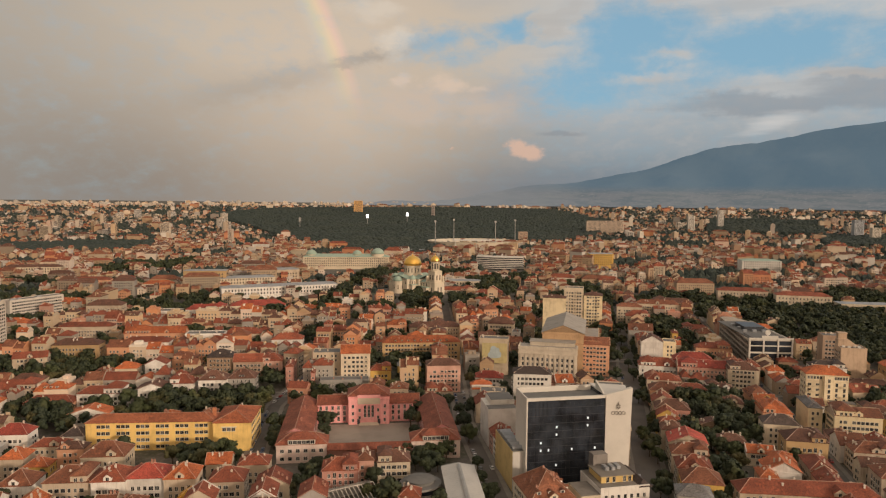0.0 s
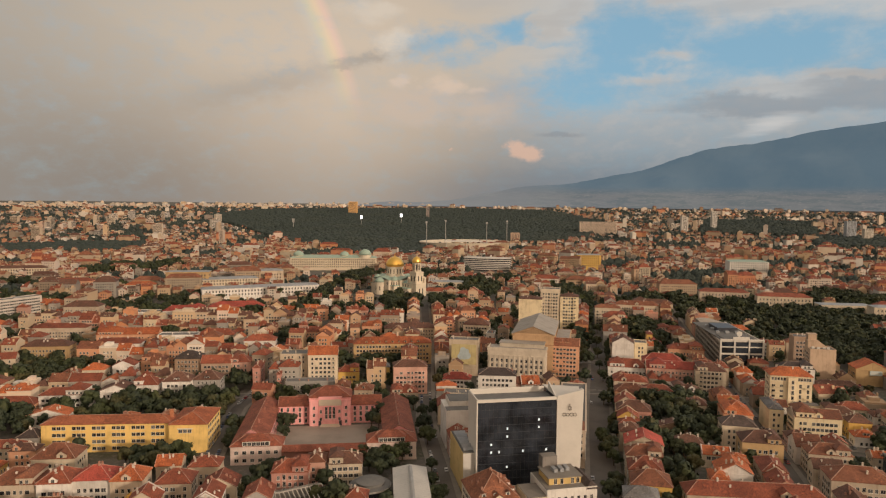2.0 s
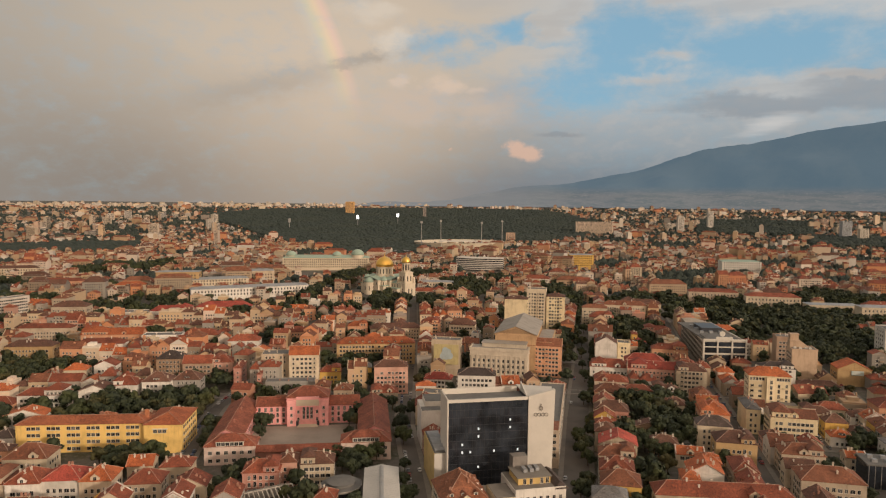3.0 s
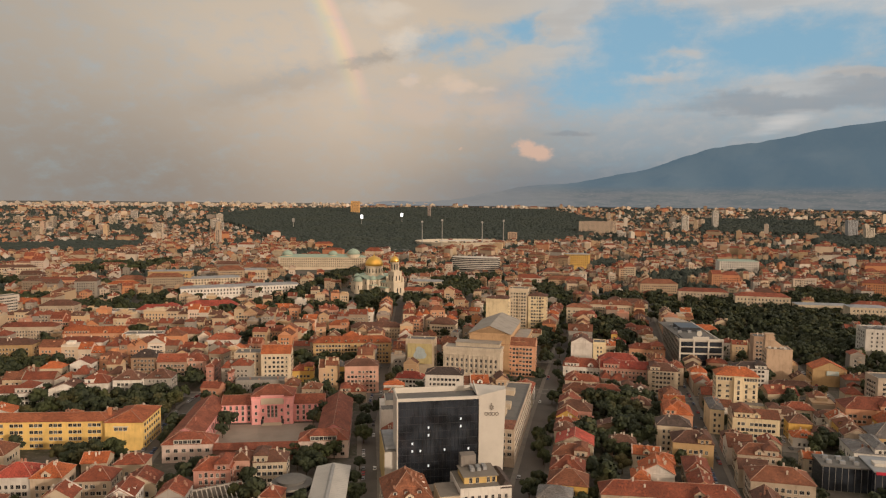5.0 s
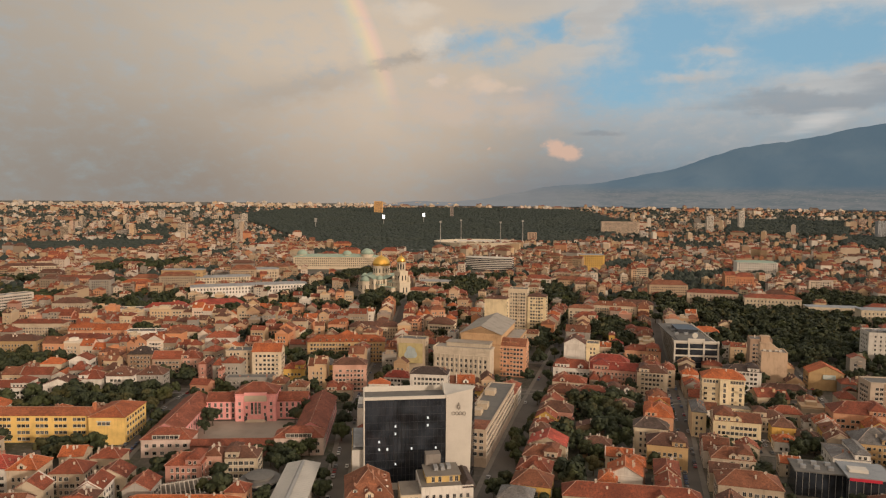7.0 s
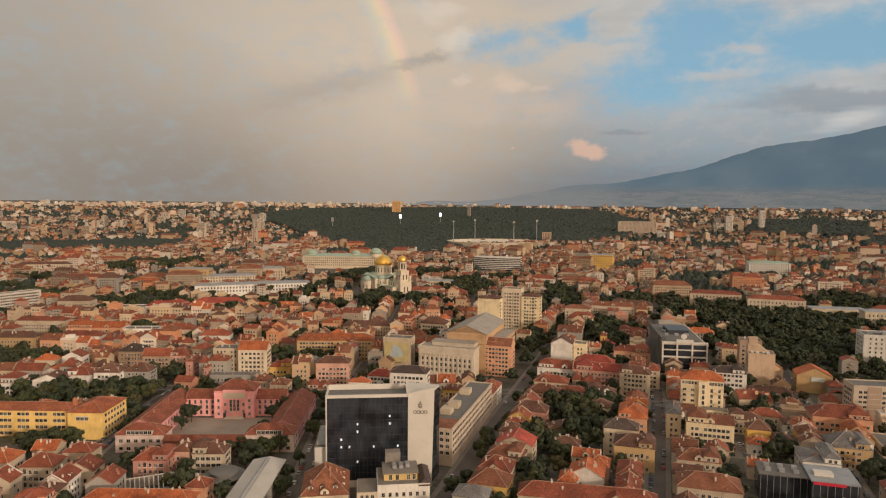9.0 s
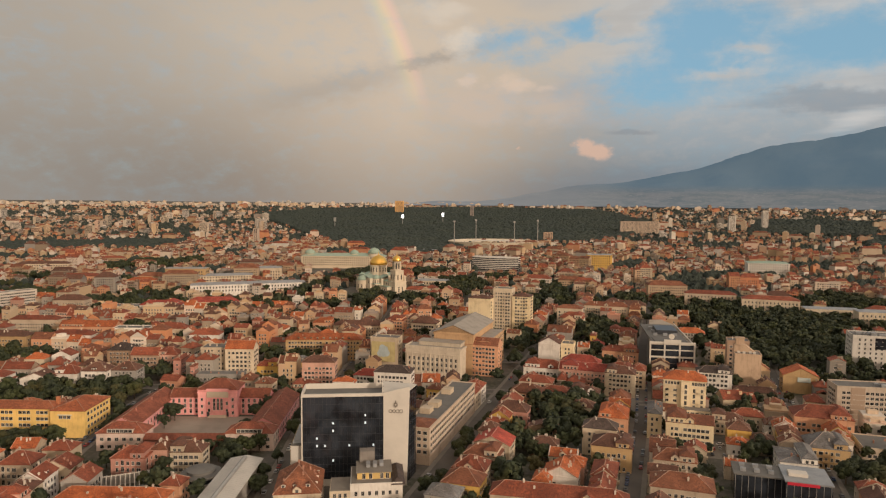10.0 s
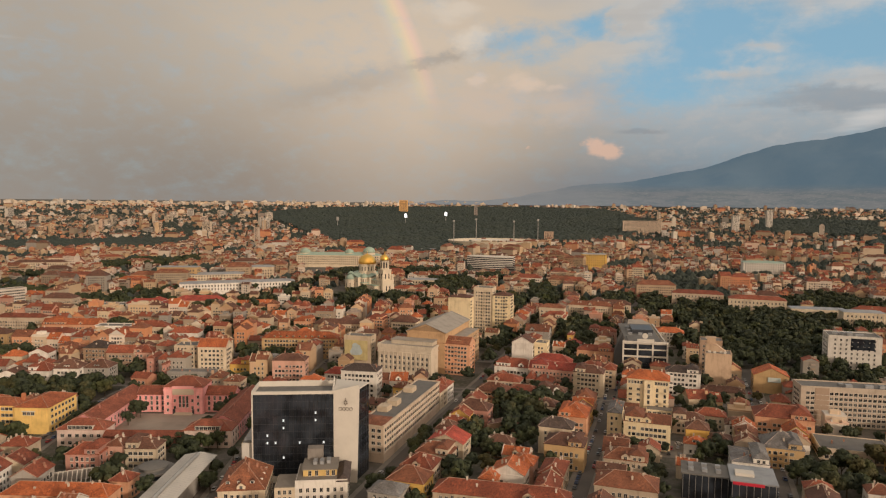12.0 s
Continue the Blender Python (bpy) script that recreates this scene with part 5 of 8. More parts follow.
def cathedral():
    """Domed cathedral: gilded great dome and bell tower over green copper half domes."""
    x, y = -41.0, 927.0
    z = ground_z(x, y)
    ob = thing("cathedral", x, y, z, -47, "pale stone cathedral with gilded domes and green copper roofs", "church")
    ob.scale = (1.02, 1.02, 1.02)
    taken(x + 14, y - 14, 120, 66, -47)
    for nm, dims in (("nave", (-17, 17, -24, 24, 0, 19)), ("transept", (-26, 26, -12, 12, 0, 19)), ("aisle", (-24, 24, -21, 21, 0, 12)), ("west_nave", (17, 46, -9, 9, 0, 16)), ("porch", (24, 44, -15, 15, 0, 10)),
                     ("cornice", (-17.5, 17.5, -24.5, 24.5, 18.6, 19.2)), ("cornice", (-24.4, 24.4, -21.4, 21.4, 4.6, 5.2))):
        part(nm, Mesh().box(*dims), ob, STONE)
    for k, (px, py) in enumerate(((0, -24), (-26, 0), (0, 24))):
        apse = Mesh().lathe(px, py, [(7.5, 0), (7.5, 15), (8.0, 15.2), (8.0, 16)], 20)
        part("apse", apse, ob, STONE, smooth=False)
        part("half_dome", Mesh().lathe(px, py, [(8.0, 16), (7.4, 18.4), (5.5, 20.8), (2.8, 22.2), (0.1, 22.7)], 20), ob, COPPER, "green copper half dome", smooth=True)
        arch_row(ob, px, py, 7.5, 5.5, 8, 1.0, 5.5)
    part("vault_roof", Mesh().gable(-17.5, 17.5, -24.5, 24.5, 19.6, 4.0, "y").gable(-26.5, 26.5, -12.5, 12.5, 19.6, 3.8, "x").box(-24.5, 24.5, -21.5, 21.5, 12.0, 12.8).gable(24, 44, -9.5, 9.5, 16.4, 3.0, "x").box(19.5, 44.5, -15.5, 15.5, 10, 10.6), ob, COPPER, "green copper vault roofs")
    for sx in (-1, 1):
        for sy in (-1, 1):
            t = Mesh().lathe(sx * 17.5, sy * 15, [(4.6, 10), (4.6, 18), (5.0, 18.2), (5.0, 18.8)], 16)
            part("turret", t, ob, STONE)
            part("turret_dome", Mesh().lathe(sx * 17.5, sy * 15, [(5.0, 18.8), (4.7, 20.6), (3.2, 22.8), (1.0, 24.0), (0.1, 24.4)], 16), ob, COPPER, "green copper dome", smooth=True)
            arch_row(ob, sx * 17.5, sy * 15, 4.6, 12.5, 8, 1.0, 4.5)
    for q in (23, 28, 33, 38):
        for sgn, t in ((-1, 0), (1, 180)):
            part("window", arch_mesh(1.3, 5.0), ob, m=pose(q, sgn * 15, 2.5, 0, 0, t))
            part("window", arch_mesh(1.4, 3.6), ob, m=pose(q, sgn * 9, 11.4, 0, 0, t))
    for q in (-14, -7, 7, 14):
        for sgn, t in ((-1, 0), (1, 180)):
            part("window", arch_mesh(1.3, 5.0), ob, m=pose(q, sgn * 21, 3.0, 0, 0, t))
            part("window", arch_mesh(1.2, 4.0), ob, m=pose(q, sgn * 24, 12.6, 0, 0, t))
    drum = Mesh().lathe(0, 0, [(13, 18), (13, 23), (11.2, 23.2), (11.2, 33.6), (12.0, 34.0), (12.0, 35.0)], 32)
    part("drum", drum, ob, STONE)
    arch_row(ob, 0, 0, 11.2, 26.0, 16, 1.1, 6.0)
    part("great_dome", Mesh().lathe(0, 0, [(11.6, 35.0), (12.0, 37.0), (11.5, 40.0), (9.6, 43.4), (6.6, 46.0), (3.0, 47.6), (1.0, 48.1), (0.9, 49.0), (0.1, 49.6)], 36), ob, GOLD, "gilded ribbed great dome", smooth=True)
    part("cross", Mesh().box(-0.15, 0.15, -0.15, 0.15, 49.3, 52.6).box(-0.9, 0.9, -0.15, 0.15, 51.2, 51.5), ob, GOLD)
    # bell tower
    tx, ty = 44.5, 0.0
    t = Mesh()
    t.at(tx, ty)
    t.box(-8.5, 8.5, -8.5, 8.5, 0, 17)
    t.box(-9, 9, -9, 9, 16.4, 17.2)
    t.box(-6.2, 6.2, -6.2, 6.2, 17, 31)
    t.box(-6.7, 6.7, -6.7, 6.7, 30.4, 31.2)
    for sx in (-1, 1):
        for sy in (-1, 1):
            t.lathe(sx * 7.2, sy * 7.2, [(1.7, 15), (1.7, 22), (2.0, 22.2), (1.4, 24), (0.1, 25)], 10)
    t.lathe(0, 0, [(5.6, 31), (5.6, 32.5), (4.0, 32.6), (4.0, 41.5), (5.6, 41.7), (5.6, 43.0)], 20)
    for k in range(8):
        a = 6.2832 * (k + 0.5) / 8
        t.lathe(5.0 * math.cos(a), 5.0 * math.sin(a), [(0.7, 32.4), (0.7, 41.8)], 8)
    part("bell_tower", t, ob, STONE)
    arch_row(ob, tx, ty, 4.0, 33.5, 8, 1.8, 7.0)
    for zz, h in ((19.5, 9.0), (4.0, 9.0)):
        for a in (0, 90, -90):
            r = 6.2 if zz > 10 else 8.5
            for q in (-2.6, 2.6):
                c, s = math.cos(radians(a)), math.sin(radians(a))
                part("window", arch_mesh(1.5, 6.5), ob, m=pose(tx + q * c + r * s, ty + q * s - r * c, zz, 0, 0, a))
    part("tower_dome", Mesh().lathe(tx, ty, [(5.7, 43.0), (5.9, 44.6), (5.4, 46.8), (3.9, 49.0), (1.8, 50.2), (0.6, 50.6), (0.5, 51.6), (0.1, 52.0)], 24), ob, GOLD, "gilded tower dome", smooth=True)
    part("cross", Mesh().box(tx - 0.15, tx + 0.15, ty - 0.15, ty + 0.15, 51.8, 54.6).box(tx - 0.8, tx + 0.8, ty - 0.15, ty + 0.15, 53.3, 53.6), ob, GOLD)


def palace(x, y, w, d, h, rz, wall, roofmat, label, name="public_building", step=4.0, domes=(), rise=2.5, mesh=None, floors=None, colour=None, sides="fr", tile="red"):
    """A long formal building with cornice, tall windows and, where given, domes."""
    z = ground_z(x, y)
    ob = thing(name, x, y, z, rz, label, "public building")
    taken(x, y, w, d, rz)
    b = Mesh()
    b.box(-w / 2, w / 2, -d / 2, d / 2, 0, h)
    b.box(-w / 2 - 0.5, w / 2 + 0.5, -d / 2 - 0.5, d / 2 + 0.5, h - 0.9, h)
    b.box(-w / 2 - 0.3, w / 2 + 0.3, -d / 2 - 0.3, d / 2 + 0.3, 0, h * 0.25)
    tone = COL[wall] if colour is None else colour
    part("wall", b, ob, PLASTER, color=tone)
    pil = Mesh()
    for q in slots(w, step):
        pil.box(q + step / 2 - 0.35, q + step / 2 + 0.35, -d / 2 - 0.4, -d / 2, h * 0.25, h - 0.9)
    part("colonnade", pil, ob, PLASTER, color=tone, kind="stuff")
    part("roof", Mesh().hip(-w / 2 - 0.4, w / 2 + 0.4, -d / 2 - 0.4, d / 2 + 0.4, h + 0.3, rise), ob, roofmat, color=ROOF[tile])
    if y < 900 and x > -380:
        grid_windows(ob, w, d, 1.2, floors or int(h / 4.5), 4.5, step, sides, mesh or WIN_TALL)
    else:
        g = Mesh()
        for k in range(int(h / 4.5)):
            for q in slots(w, step):
                g.box(q - 0.8, q + 0.8, -d / 2 - 0.12, -d / 2, 1.4 + 4.5 * k, 3.9 + 4.5 * k)
            for q in slots(d, step):
                g.box(w / 2, w / 2 + 0.12, q - 0.8, q + 0.8, 1.4 + 4.5 * k, 3.9 + 4.5 * k)
        part("glazing", g, ob, PANE_FAR, kind="stuff")
    for cx, cy, r, z1 in domes:
        part("drum", Mesh().lathe(cx, cy, [(r, h - 1), (r, z1), (r * 1.06, z1 + 0.2), (r * 1.06, z1 + 0.9)], 20), ob, STONE)
        part("dome", Mesh().lathe(cx, cy, [(r * 1.04, z1 + 0.9), (r, z1 + 0.3 * r + 0.9), (r * 0.72, z1 + 0.66 * r + 0.9), (r * 0.3, z1 + 0.86 * r + 0.9), (0.1, z1 + 0.92 * r + 0.9)], 20), ob, COPPER, "green copper dome", smooth=True)
    return ob


def slab_block(x, y, w, d, h, rz, colour, label, mesh, floor=3.4, step=3.0, sides="fl", roofbits=4, name="apartment_block", pilasters=True):
    """A flat-roofed modern block with a parapet, window bands and roof plant."""
    z = ground_z(x, y)
    ob = thing(name, x, y, z - 0.1, rz, label, "building")
    taken(x, y, w, d, rz)
    b = Mesh()
    shell(b, w, d, [(0, 0), (0, h + 0.9), (-0.35, h + 0.9), (-0.35, h)])
    part("wall", b, ob, PLASTER, color=colour)
    part("roof", Mesh().box(-w / 2 + 0.4, w / 2 - 0.4, -d / 2 + 0.4, d / 2 - 0.4, h, h + 0.2), ob, BITUMEN, "grey felt roof")
    grid_windows(ob, w, d, 1.1, int((h - 0.3) / floor), floor, step, sides, mesh)
    rnd = random.Random(int(x + y))
    for k in range(roofbits):
        s = rnd.uniform(1.2, 3.2)
        part("roof_unit", Mesh().box(-s, s, -1.3, 1.3, 0, rnd.uniform(1.2, 2.8)), ob, METAL, m=pose(rnd.uniform(-0.4, 0.4) * w, rnd.uniform(-0.3, 0.3) * d, h + 0.2))
    return ob


def mural_wall():
    """A painted advertisement on a blind gable: yellow ground with a pale blue round shape."""
    ob = thing("wall_painting", 40.3, 522.5, 0, -8, "large faded yellow wall painting with a pale blue shape", "wall painting")
    part("panel", Mesh().box(-9.6, 9.6, -0.1, 0.0, 11.0, 26.5), ob, PLASTER, "faded yellow panel", color=(0.52, 0.44, 0.22))
    m = Mesh()
    for cx, cz, r in ((0, 18.6, 4.0), (-2.4, 17.2, 2.6), (2.5, 17.8, 2.9), (-0.6, 21.8, 2.6), (1.8, 21.0, 2.2)):
        m.add([(cx + r * math.cos(t * 0.5236), -0.2 - 0.01 * r, cz + r * math.sin(t * 0.5236)) for t in range(12)], [tuple(range(12))])
    part("figure_shape", m, ob, PLASTER, "pale blue rounded shape", color=(0.42, 0.50, 0.52))


def metal_halls():
    """Low hall with a long grey sheet roof and a round-ended annex."""
    ob = thing("market_hall", 10.5, 295, 0, 5, "low hall with a long pale grey sheet metal roof", "hall")
    taken(10.5, 295, 19, 64, 5)
    b = Mesh()
    shell(b, 15, 58, [(0, 0), (0, 8.0)])
    part("wall", b, ob, PLASTER, color=COL["grey"])
    part("roof", Mesh().gable(-8.2, 8.2, -29.6, 29.6, 8.4, 1.6, "y"), ob, SHEET)
    seams = Mesh()
    for k in range(30):
        for s in (-1, 1):
            y = -29 + 2.0 * k
            seams.add([(s * 8.1, y, 8.47), (s * 8.1, y + 0.12, 8.47), (0, y + 0.12, 10.04), (0, y, 10.04)], [(0, 1, 2, 3)])
    part("roof_seams", seams, ob, STEEL, kind="stuff")
    part("ridge_light", Mesh().gable(-1.0, 1.0, -26, 26, 10.6, 0.6, "y").box(-0.8, 0.8, -25.6, 25.6, 9.6, 10.5), ob, STEEL)
    an = thing("annex", -9.5, 310, 0, 5, "low round-ended annex with a grey metal roof", "annex")
    taken(-9.5, 310, 19, 20, 5)
    part("wall", Mesh().lathe(0, 0, [(9, 0), (9, 5.4), (9.6, 5.5), (9.6, 6.2)], 28), an, PLASTER, color=COL["grey"])
    part("roof", Mesh().lathe(0, 0, [(9.5, 6.2), (6.4, 6.6), (6.4, 7.8), (6.8, 7.9), (3, 8.5), (0.1, 8.7)], 28), an, BITUMEN)
    part("window_band", Mesh().lathe(0, 0, [(9.05, 3.2), (9.05, 5.0)], 28), an, DARKGLASS)


def street_row():
    """Long pale office row beside the tower, along the street."""
    ob = thing("office_row", 99.5, 392, 0, -11.8, "long pale office row with a dark flat roof", "office building")
    taken(99.5, 392, 18, 96, -11.8)
    b = Mesh()
    shell(b, 15, 92, [(0, 0), (0, 4.5), (0.25, 4.6), (0.25, 5.1), (0, 5.2), (0, 19.2), (0.5, 19.3), (0.5, 20.2), (-0.4, 20.2), (-0.4, 19.4)])
    part("wall", b, ob, PLASTER, color=(0.58, 0.47, 0.36))
    part("roof", Mesh().box(-7.0, 7.0, -45.5, 45.5, 19.4, 19.7), ob, BITUMEN, "dark felt roof")
    col_of(ob, WIN_WIDE, 7.5, span(-45, 45, 28), (6.0, 9.4, 12.8, 16.2), 90)
    row_of(ob, WIN_WIDE, (-5, -1.7, 1.7, 5), -46.0, (6.0, 9.4, 12.8, 16.2))
    for k, (x, y) in enumerate(((-3, -20), (-2, -8), (-3, 20))):
        part("roof_hut", Mesh().box(-3, 3, -3.5, 3.5, 0, 3.0), ob, PLASTER, color=COL["sand"], m=pose(x, y, 19.7))
    part("terrace_roof", Mesh().hip(-7.6, 7.0, -46.4, -31, 20.3, 1.8), ob, TILE, "rust tile roof end", color=ROOF["rust"])


def tower_foreground():
    """Roofs close under the tower."""
    ob = house(45, 292, 20, 25, 11.5, 12, "cream", "hip", "rust", rise=8.8, chimneys=9, label="old town house with a steep rust tile roof and white chimneys")
    for x in (-6.0, -1.0, 4.5):
        dormer(ob, x, -10.6, 13.2, COL["white"], ROOF["rust"])
    for y in (-6.0, 0.5, 6.5):
        dormer(ob, 8.4, y, 13.0, COL["white"], ROOF["rust"], 90)
    f = thing("terrace_house", 78.5, 301, 0, 12, "flat-roofed house with yellow penthouse and roof terraces", "house")
    taken(78.5, 301, 26, 24, 12)
    part("wall", Mesh().box(-12, 11, -11, 11, 0, 12.6), f, PLASTER, color=COL["white"])
    part("low_wing", Mesh().box(-21, -12, -11, 4, 0, 10.4), f, PLASTER, "lower white wing", color=COL["cream"])
    part("wing_terrace", Mesh().box(-20.7, -12, -10.7, 3.7, 10.4, 10.7), f, PAVING)
    row_of(f, WIN, span(-20, -13, 3), -11.0, (1.2, 4.4, 7.4))
    part("terrace", Mesh().box(-11.6, 10.6, -10.6, 10.6, 12.6, 12.9), f, PAVING)
    part("parapet", Mesh().box(-12, 11, -11, -10.7, 12.6, 13.5), f, PLASTER, color=COL["white"])
    part("penthouse", Mesh().box(-9, 6, -5, 8, 12.9, 15.9), f, PLASTER, "yellow penthouse", color=(0.66, 0.47, 0.18))
    part("penthouse_roof", Mesh().box(-9.6, 6.6, -5.6, 8.6, 15.9, 16.3), f, PAVING)
    row_of(f, WIN_TALL, (-6, -3, 2, 4.5), -5.0, (13.0,))
    for x, y in ((-4, 2), (-1, 2), (2, 3)):
        part("roof_unit", Mesh().box(-0.9, 0.9, -2.2, 2.2, 0, 1.5), f, METAL, m=pose(x, y, 16.3))
    part("stair_head", Mesh().box(-8, -1, 6, 11, 12.6, 21.5), f, PLASTER, "plain grey stair head", color=(0.24, 0.22, 0.20))
    part("mansard", Mesh().hip(6, 12.2, -11.4, 11.4, 12.7, 2.2), f, TILE, color=ROOF["dark"])
    row_of(f, WIN, span(-11, 10, 7), -11.0, (1.2, 4.6, 8.0))
    col_of(f, WIN_TALL, 11.0, span(-10, 10, 7), (1.2, 4.8, 8.4), 90)
    a = thing("annex", 34.2, 331, 0, 10, "yellow blind-walled annex with a sawtooth glazed roof", "annex")
    taken(34.2, 331, 8, 34, 10)
    part("wall", Mesh().box(-3.6, 3.6, -16, 16, 0, 19), a, PLASTER, color=(0.62, 0.45, 0.19))
    part("gable_wall", Mesh().box(-3.5, 3.8, -16.3, -16.0, 0, 19.1), a, PLASTER, "pale grey end wall", color=(0.56, 0.54, 0.50))
    part("roof", Mesh().box(-3.3, 3.3, -15.6, 15.6, 19, 19.3), a, BITUMEN)
    for k in range(6):
        part("skylight", Mesh().gable(-2.8, 3.0, -1.6, 1.6, 19.8, 1.0, "x"), a, METAL, m=pose(0, -12 + 4.6 * k, 0))
    w = thing("blind_house", 32.5, 384, 0, 8, "white stepped house with blind gable walls", "house")
    taken(32.5, 384, 18, 24, 8)
    part("wall", Mesh().box(-8.3, 8.3, -11, 11, 0, 21.5), w, PLASTER, color=(0.74, 0.71, 0.66))
    part("upper_wall", Mesh().box(-5.5, 8.2, -4, 10.8, 21.5, 24.5), w, PLASTER, color=(0.66, 0.62, 0.56))
    part("roof", Mesh().box(-5.2, 7.8, -3.6, 10.4, 24.5, 24.8), w, BITUMEN)
    part("lower_roof", Mesh().box(-8.0, 8.0, -10.7, -4.1, 21.5, 21.8), w, BITUMEN)


def right_side():
    SLAB = [slab_block(372, 445, 62, 16, 24, -4, (0.50, 0.42, 0.34), "long grey-beige apartment slab with rows of windows", WIN_WIDE, 3.1, 2.7, "fl")]
    w = slab_block(436, 585, 38, 22, 30, -12, (0.66, 0.63, 0.58), "white office tower with square windows and a dark glass centre", WIN, 3.6, 4.0, "fl", 6, "office_tower")
    part("glass_panel", Mesh().box(-3, 14, -11.15, -10.95, 20, 29), w, DARKGLASS, "dark glass centre panel")
    part("pier_panel", Mesh().box(-23, -15, -8.2, -8.0, 0, 24), SLAB[0], PLASTER, "brown panelled pier", color=(0.36, 0.27, 0.20))
    v = thing("glass_pavilion", 265, 325, 0, -12, "dark glass office with grey roof and a red band", "office building")
    taken(263, 327, 46, 26, -12)
    part("body", Mesh().box(-21, 0, -6, 9, 0, 11.5), v, DARKGLASS)
    part("wing", Mesh().box(0, 19, -11, 9, 0, 12.5), v, DARKGLASS)
    part("roof", Mesh().box(-21.4, 0.0, -6.4, 9.4, 11.5, 12.2), v, BITUMEN, "dark grey roof")
    part("wing_roof", Mesh().box(-0.4, 19.4, -11.4, 9.4, 12.5, 13.2), v, METAL, "light grey roof")
    part("red_band", Mesh().box(0.5, 13.6, -11.75, -11.45, 11.6, 12.9), v, REDSIGN, "red sign band")
    for k in range(8):
        part("mullion", Mesh().box(-0.1, 0.1, -0.15, 0, 0, 11.5), v, STEEL, m=pose(-20.5 + 2.8 * k, -6, 0))
    for k in range(7):
        part("mullion", Mesh().box(-0.1, 0.1, -0.15, 0, 0, 12.4), v, STEEL, m=pose(0.4 + 3.0 * k, -11, 0))
    for k in range(6):
        part("roof_unit", Mesh().box(-1.2, 1.2, -1, 1, 0, 1.5), v, METAL, m=pose(-17 + 6 * (k % 3), -2 + 6 * (k // 3), 12.2))
    part("roof_vent", Mesh().box(2, 10, -5, 0, 13.2, 14.6), v, WHITE, "pale slatted roof unit")


def tan_house():
    """Tall blind-walled house whose top steps back to a stair tower."""
    ob = thing("apartment_house", 313, 519, 0, -12, "tall tan blind-walled apartment house with a stepped top", "house")
    taken(313, 519, 19, 16, -12)
    tan = COL["tan"]
    m = Mesh()
    shell(m, 18, 15, [(0.1, 0), (0.1, 1), (0, 1.05), (0, 26.5), (0.15, 26.6), (0.15, 27.2), (-0.3, 27.2), (-0.3, 26.6)])
    part("wall", m, ob, PLASTER, color=tan)
    part("terrace", Mesh().box(-8.6, 8.6, -7.1, 7.1, 26.6, 26.8), ob, PAVING, "paved roof terrace")
    up = Mesh()
    up.add([(-8.7, 0.5, 26.8), (6.0, 0.5, 26.8), (6.0, 7.2, 26.8), (-8.7, 7.2, 26.8), (-8.7, 0.5, 32.0), (-1.0, 0.5, 32.0), (-1.0, 7.2, 32.0), (-8.7, 7.2, 32.0)], [(0, 1, 5, 4), (1, 2, 6, 5), (2, 3, 7, 6), (3, 0, 4, 7), (4, 5, 6, 7)])
    part("setback_storey", up, ob, PLASTER, color=shade_of(tan, 0.9))
    part("stair_tower", Mesh().box(-7.6, -1.6, 4.0, 9.0, 26.8, 36.0).box(-8.0, -1.2, 3.6, 9.4, 36.0, 36.6), ob, PLASTER, "plain stair tower", color=shade_of(tan, 0.85))
    for x, y in ((-6, -3), (-2.5, -4.2), (2.0, -2.5), (4.5, -4.0)):
        part("roof_unit", Mesh().box(-0.9, 0.9, -0.7, 0.7, 0, 1.3), ob, WHITE, m=pose(x, y, 26.8))
    col_of(ob, WIN, -9.0, span(-6, 6, 4), (2, 5.3, 8.6, 11.9, 15.2, 18.5, 21.8), -90)
    board = thing("wall_sign", 349, 515, 0, -12, "pale blue painted sign board on an ochre wall", "sign")
    part("board", Mesh().box(-2.5, 6.0, -8.25, -8.06, 8.6, 12.0), board, PLASTER, color=(0.50, 0.60, 0.58))
    for k in range(3):
        part("bar", Mesh().box(-1.8, 5.2 - 1.2 * k, -8.32, -8.26, 9.2 + 0.95 * k, 9.6 + 0.95 * k), board, WHITE)


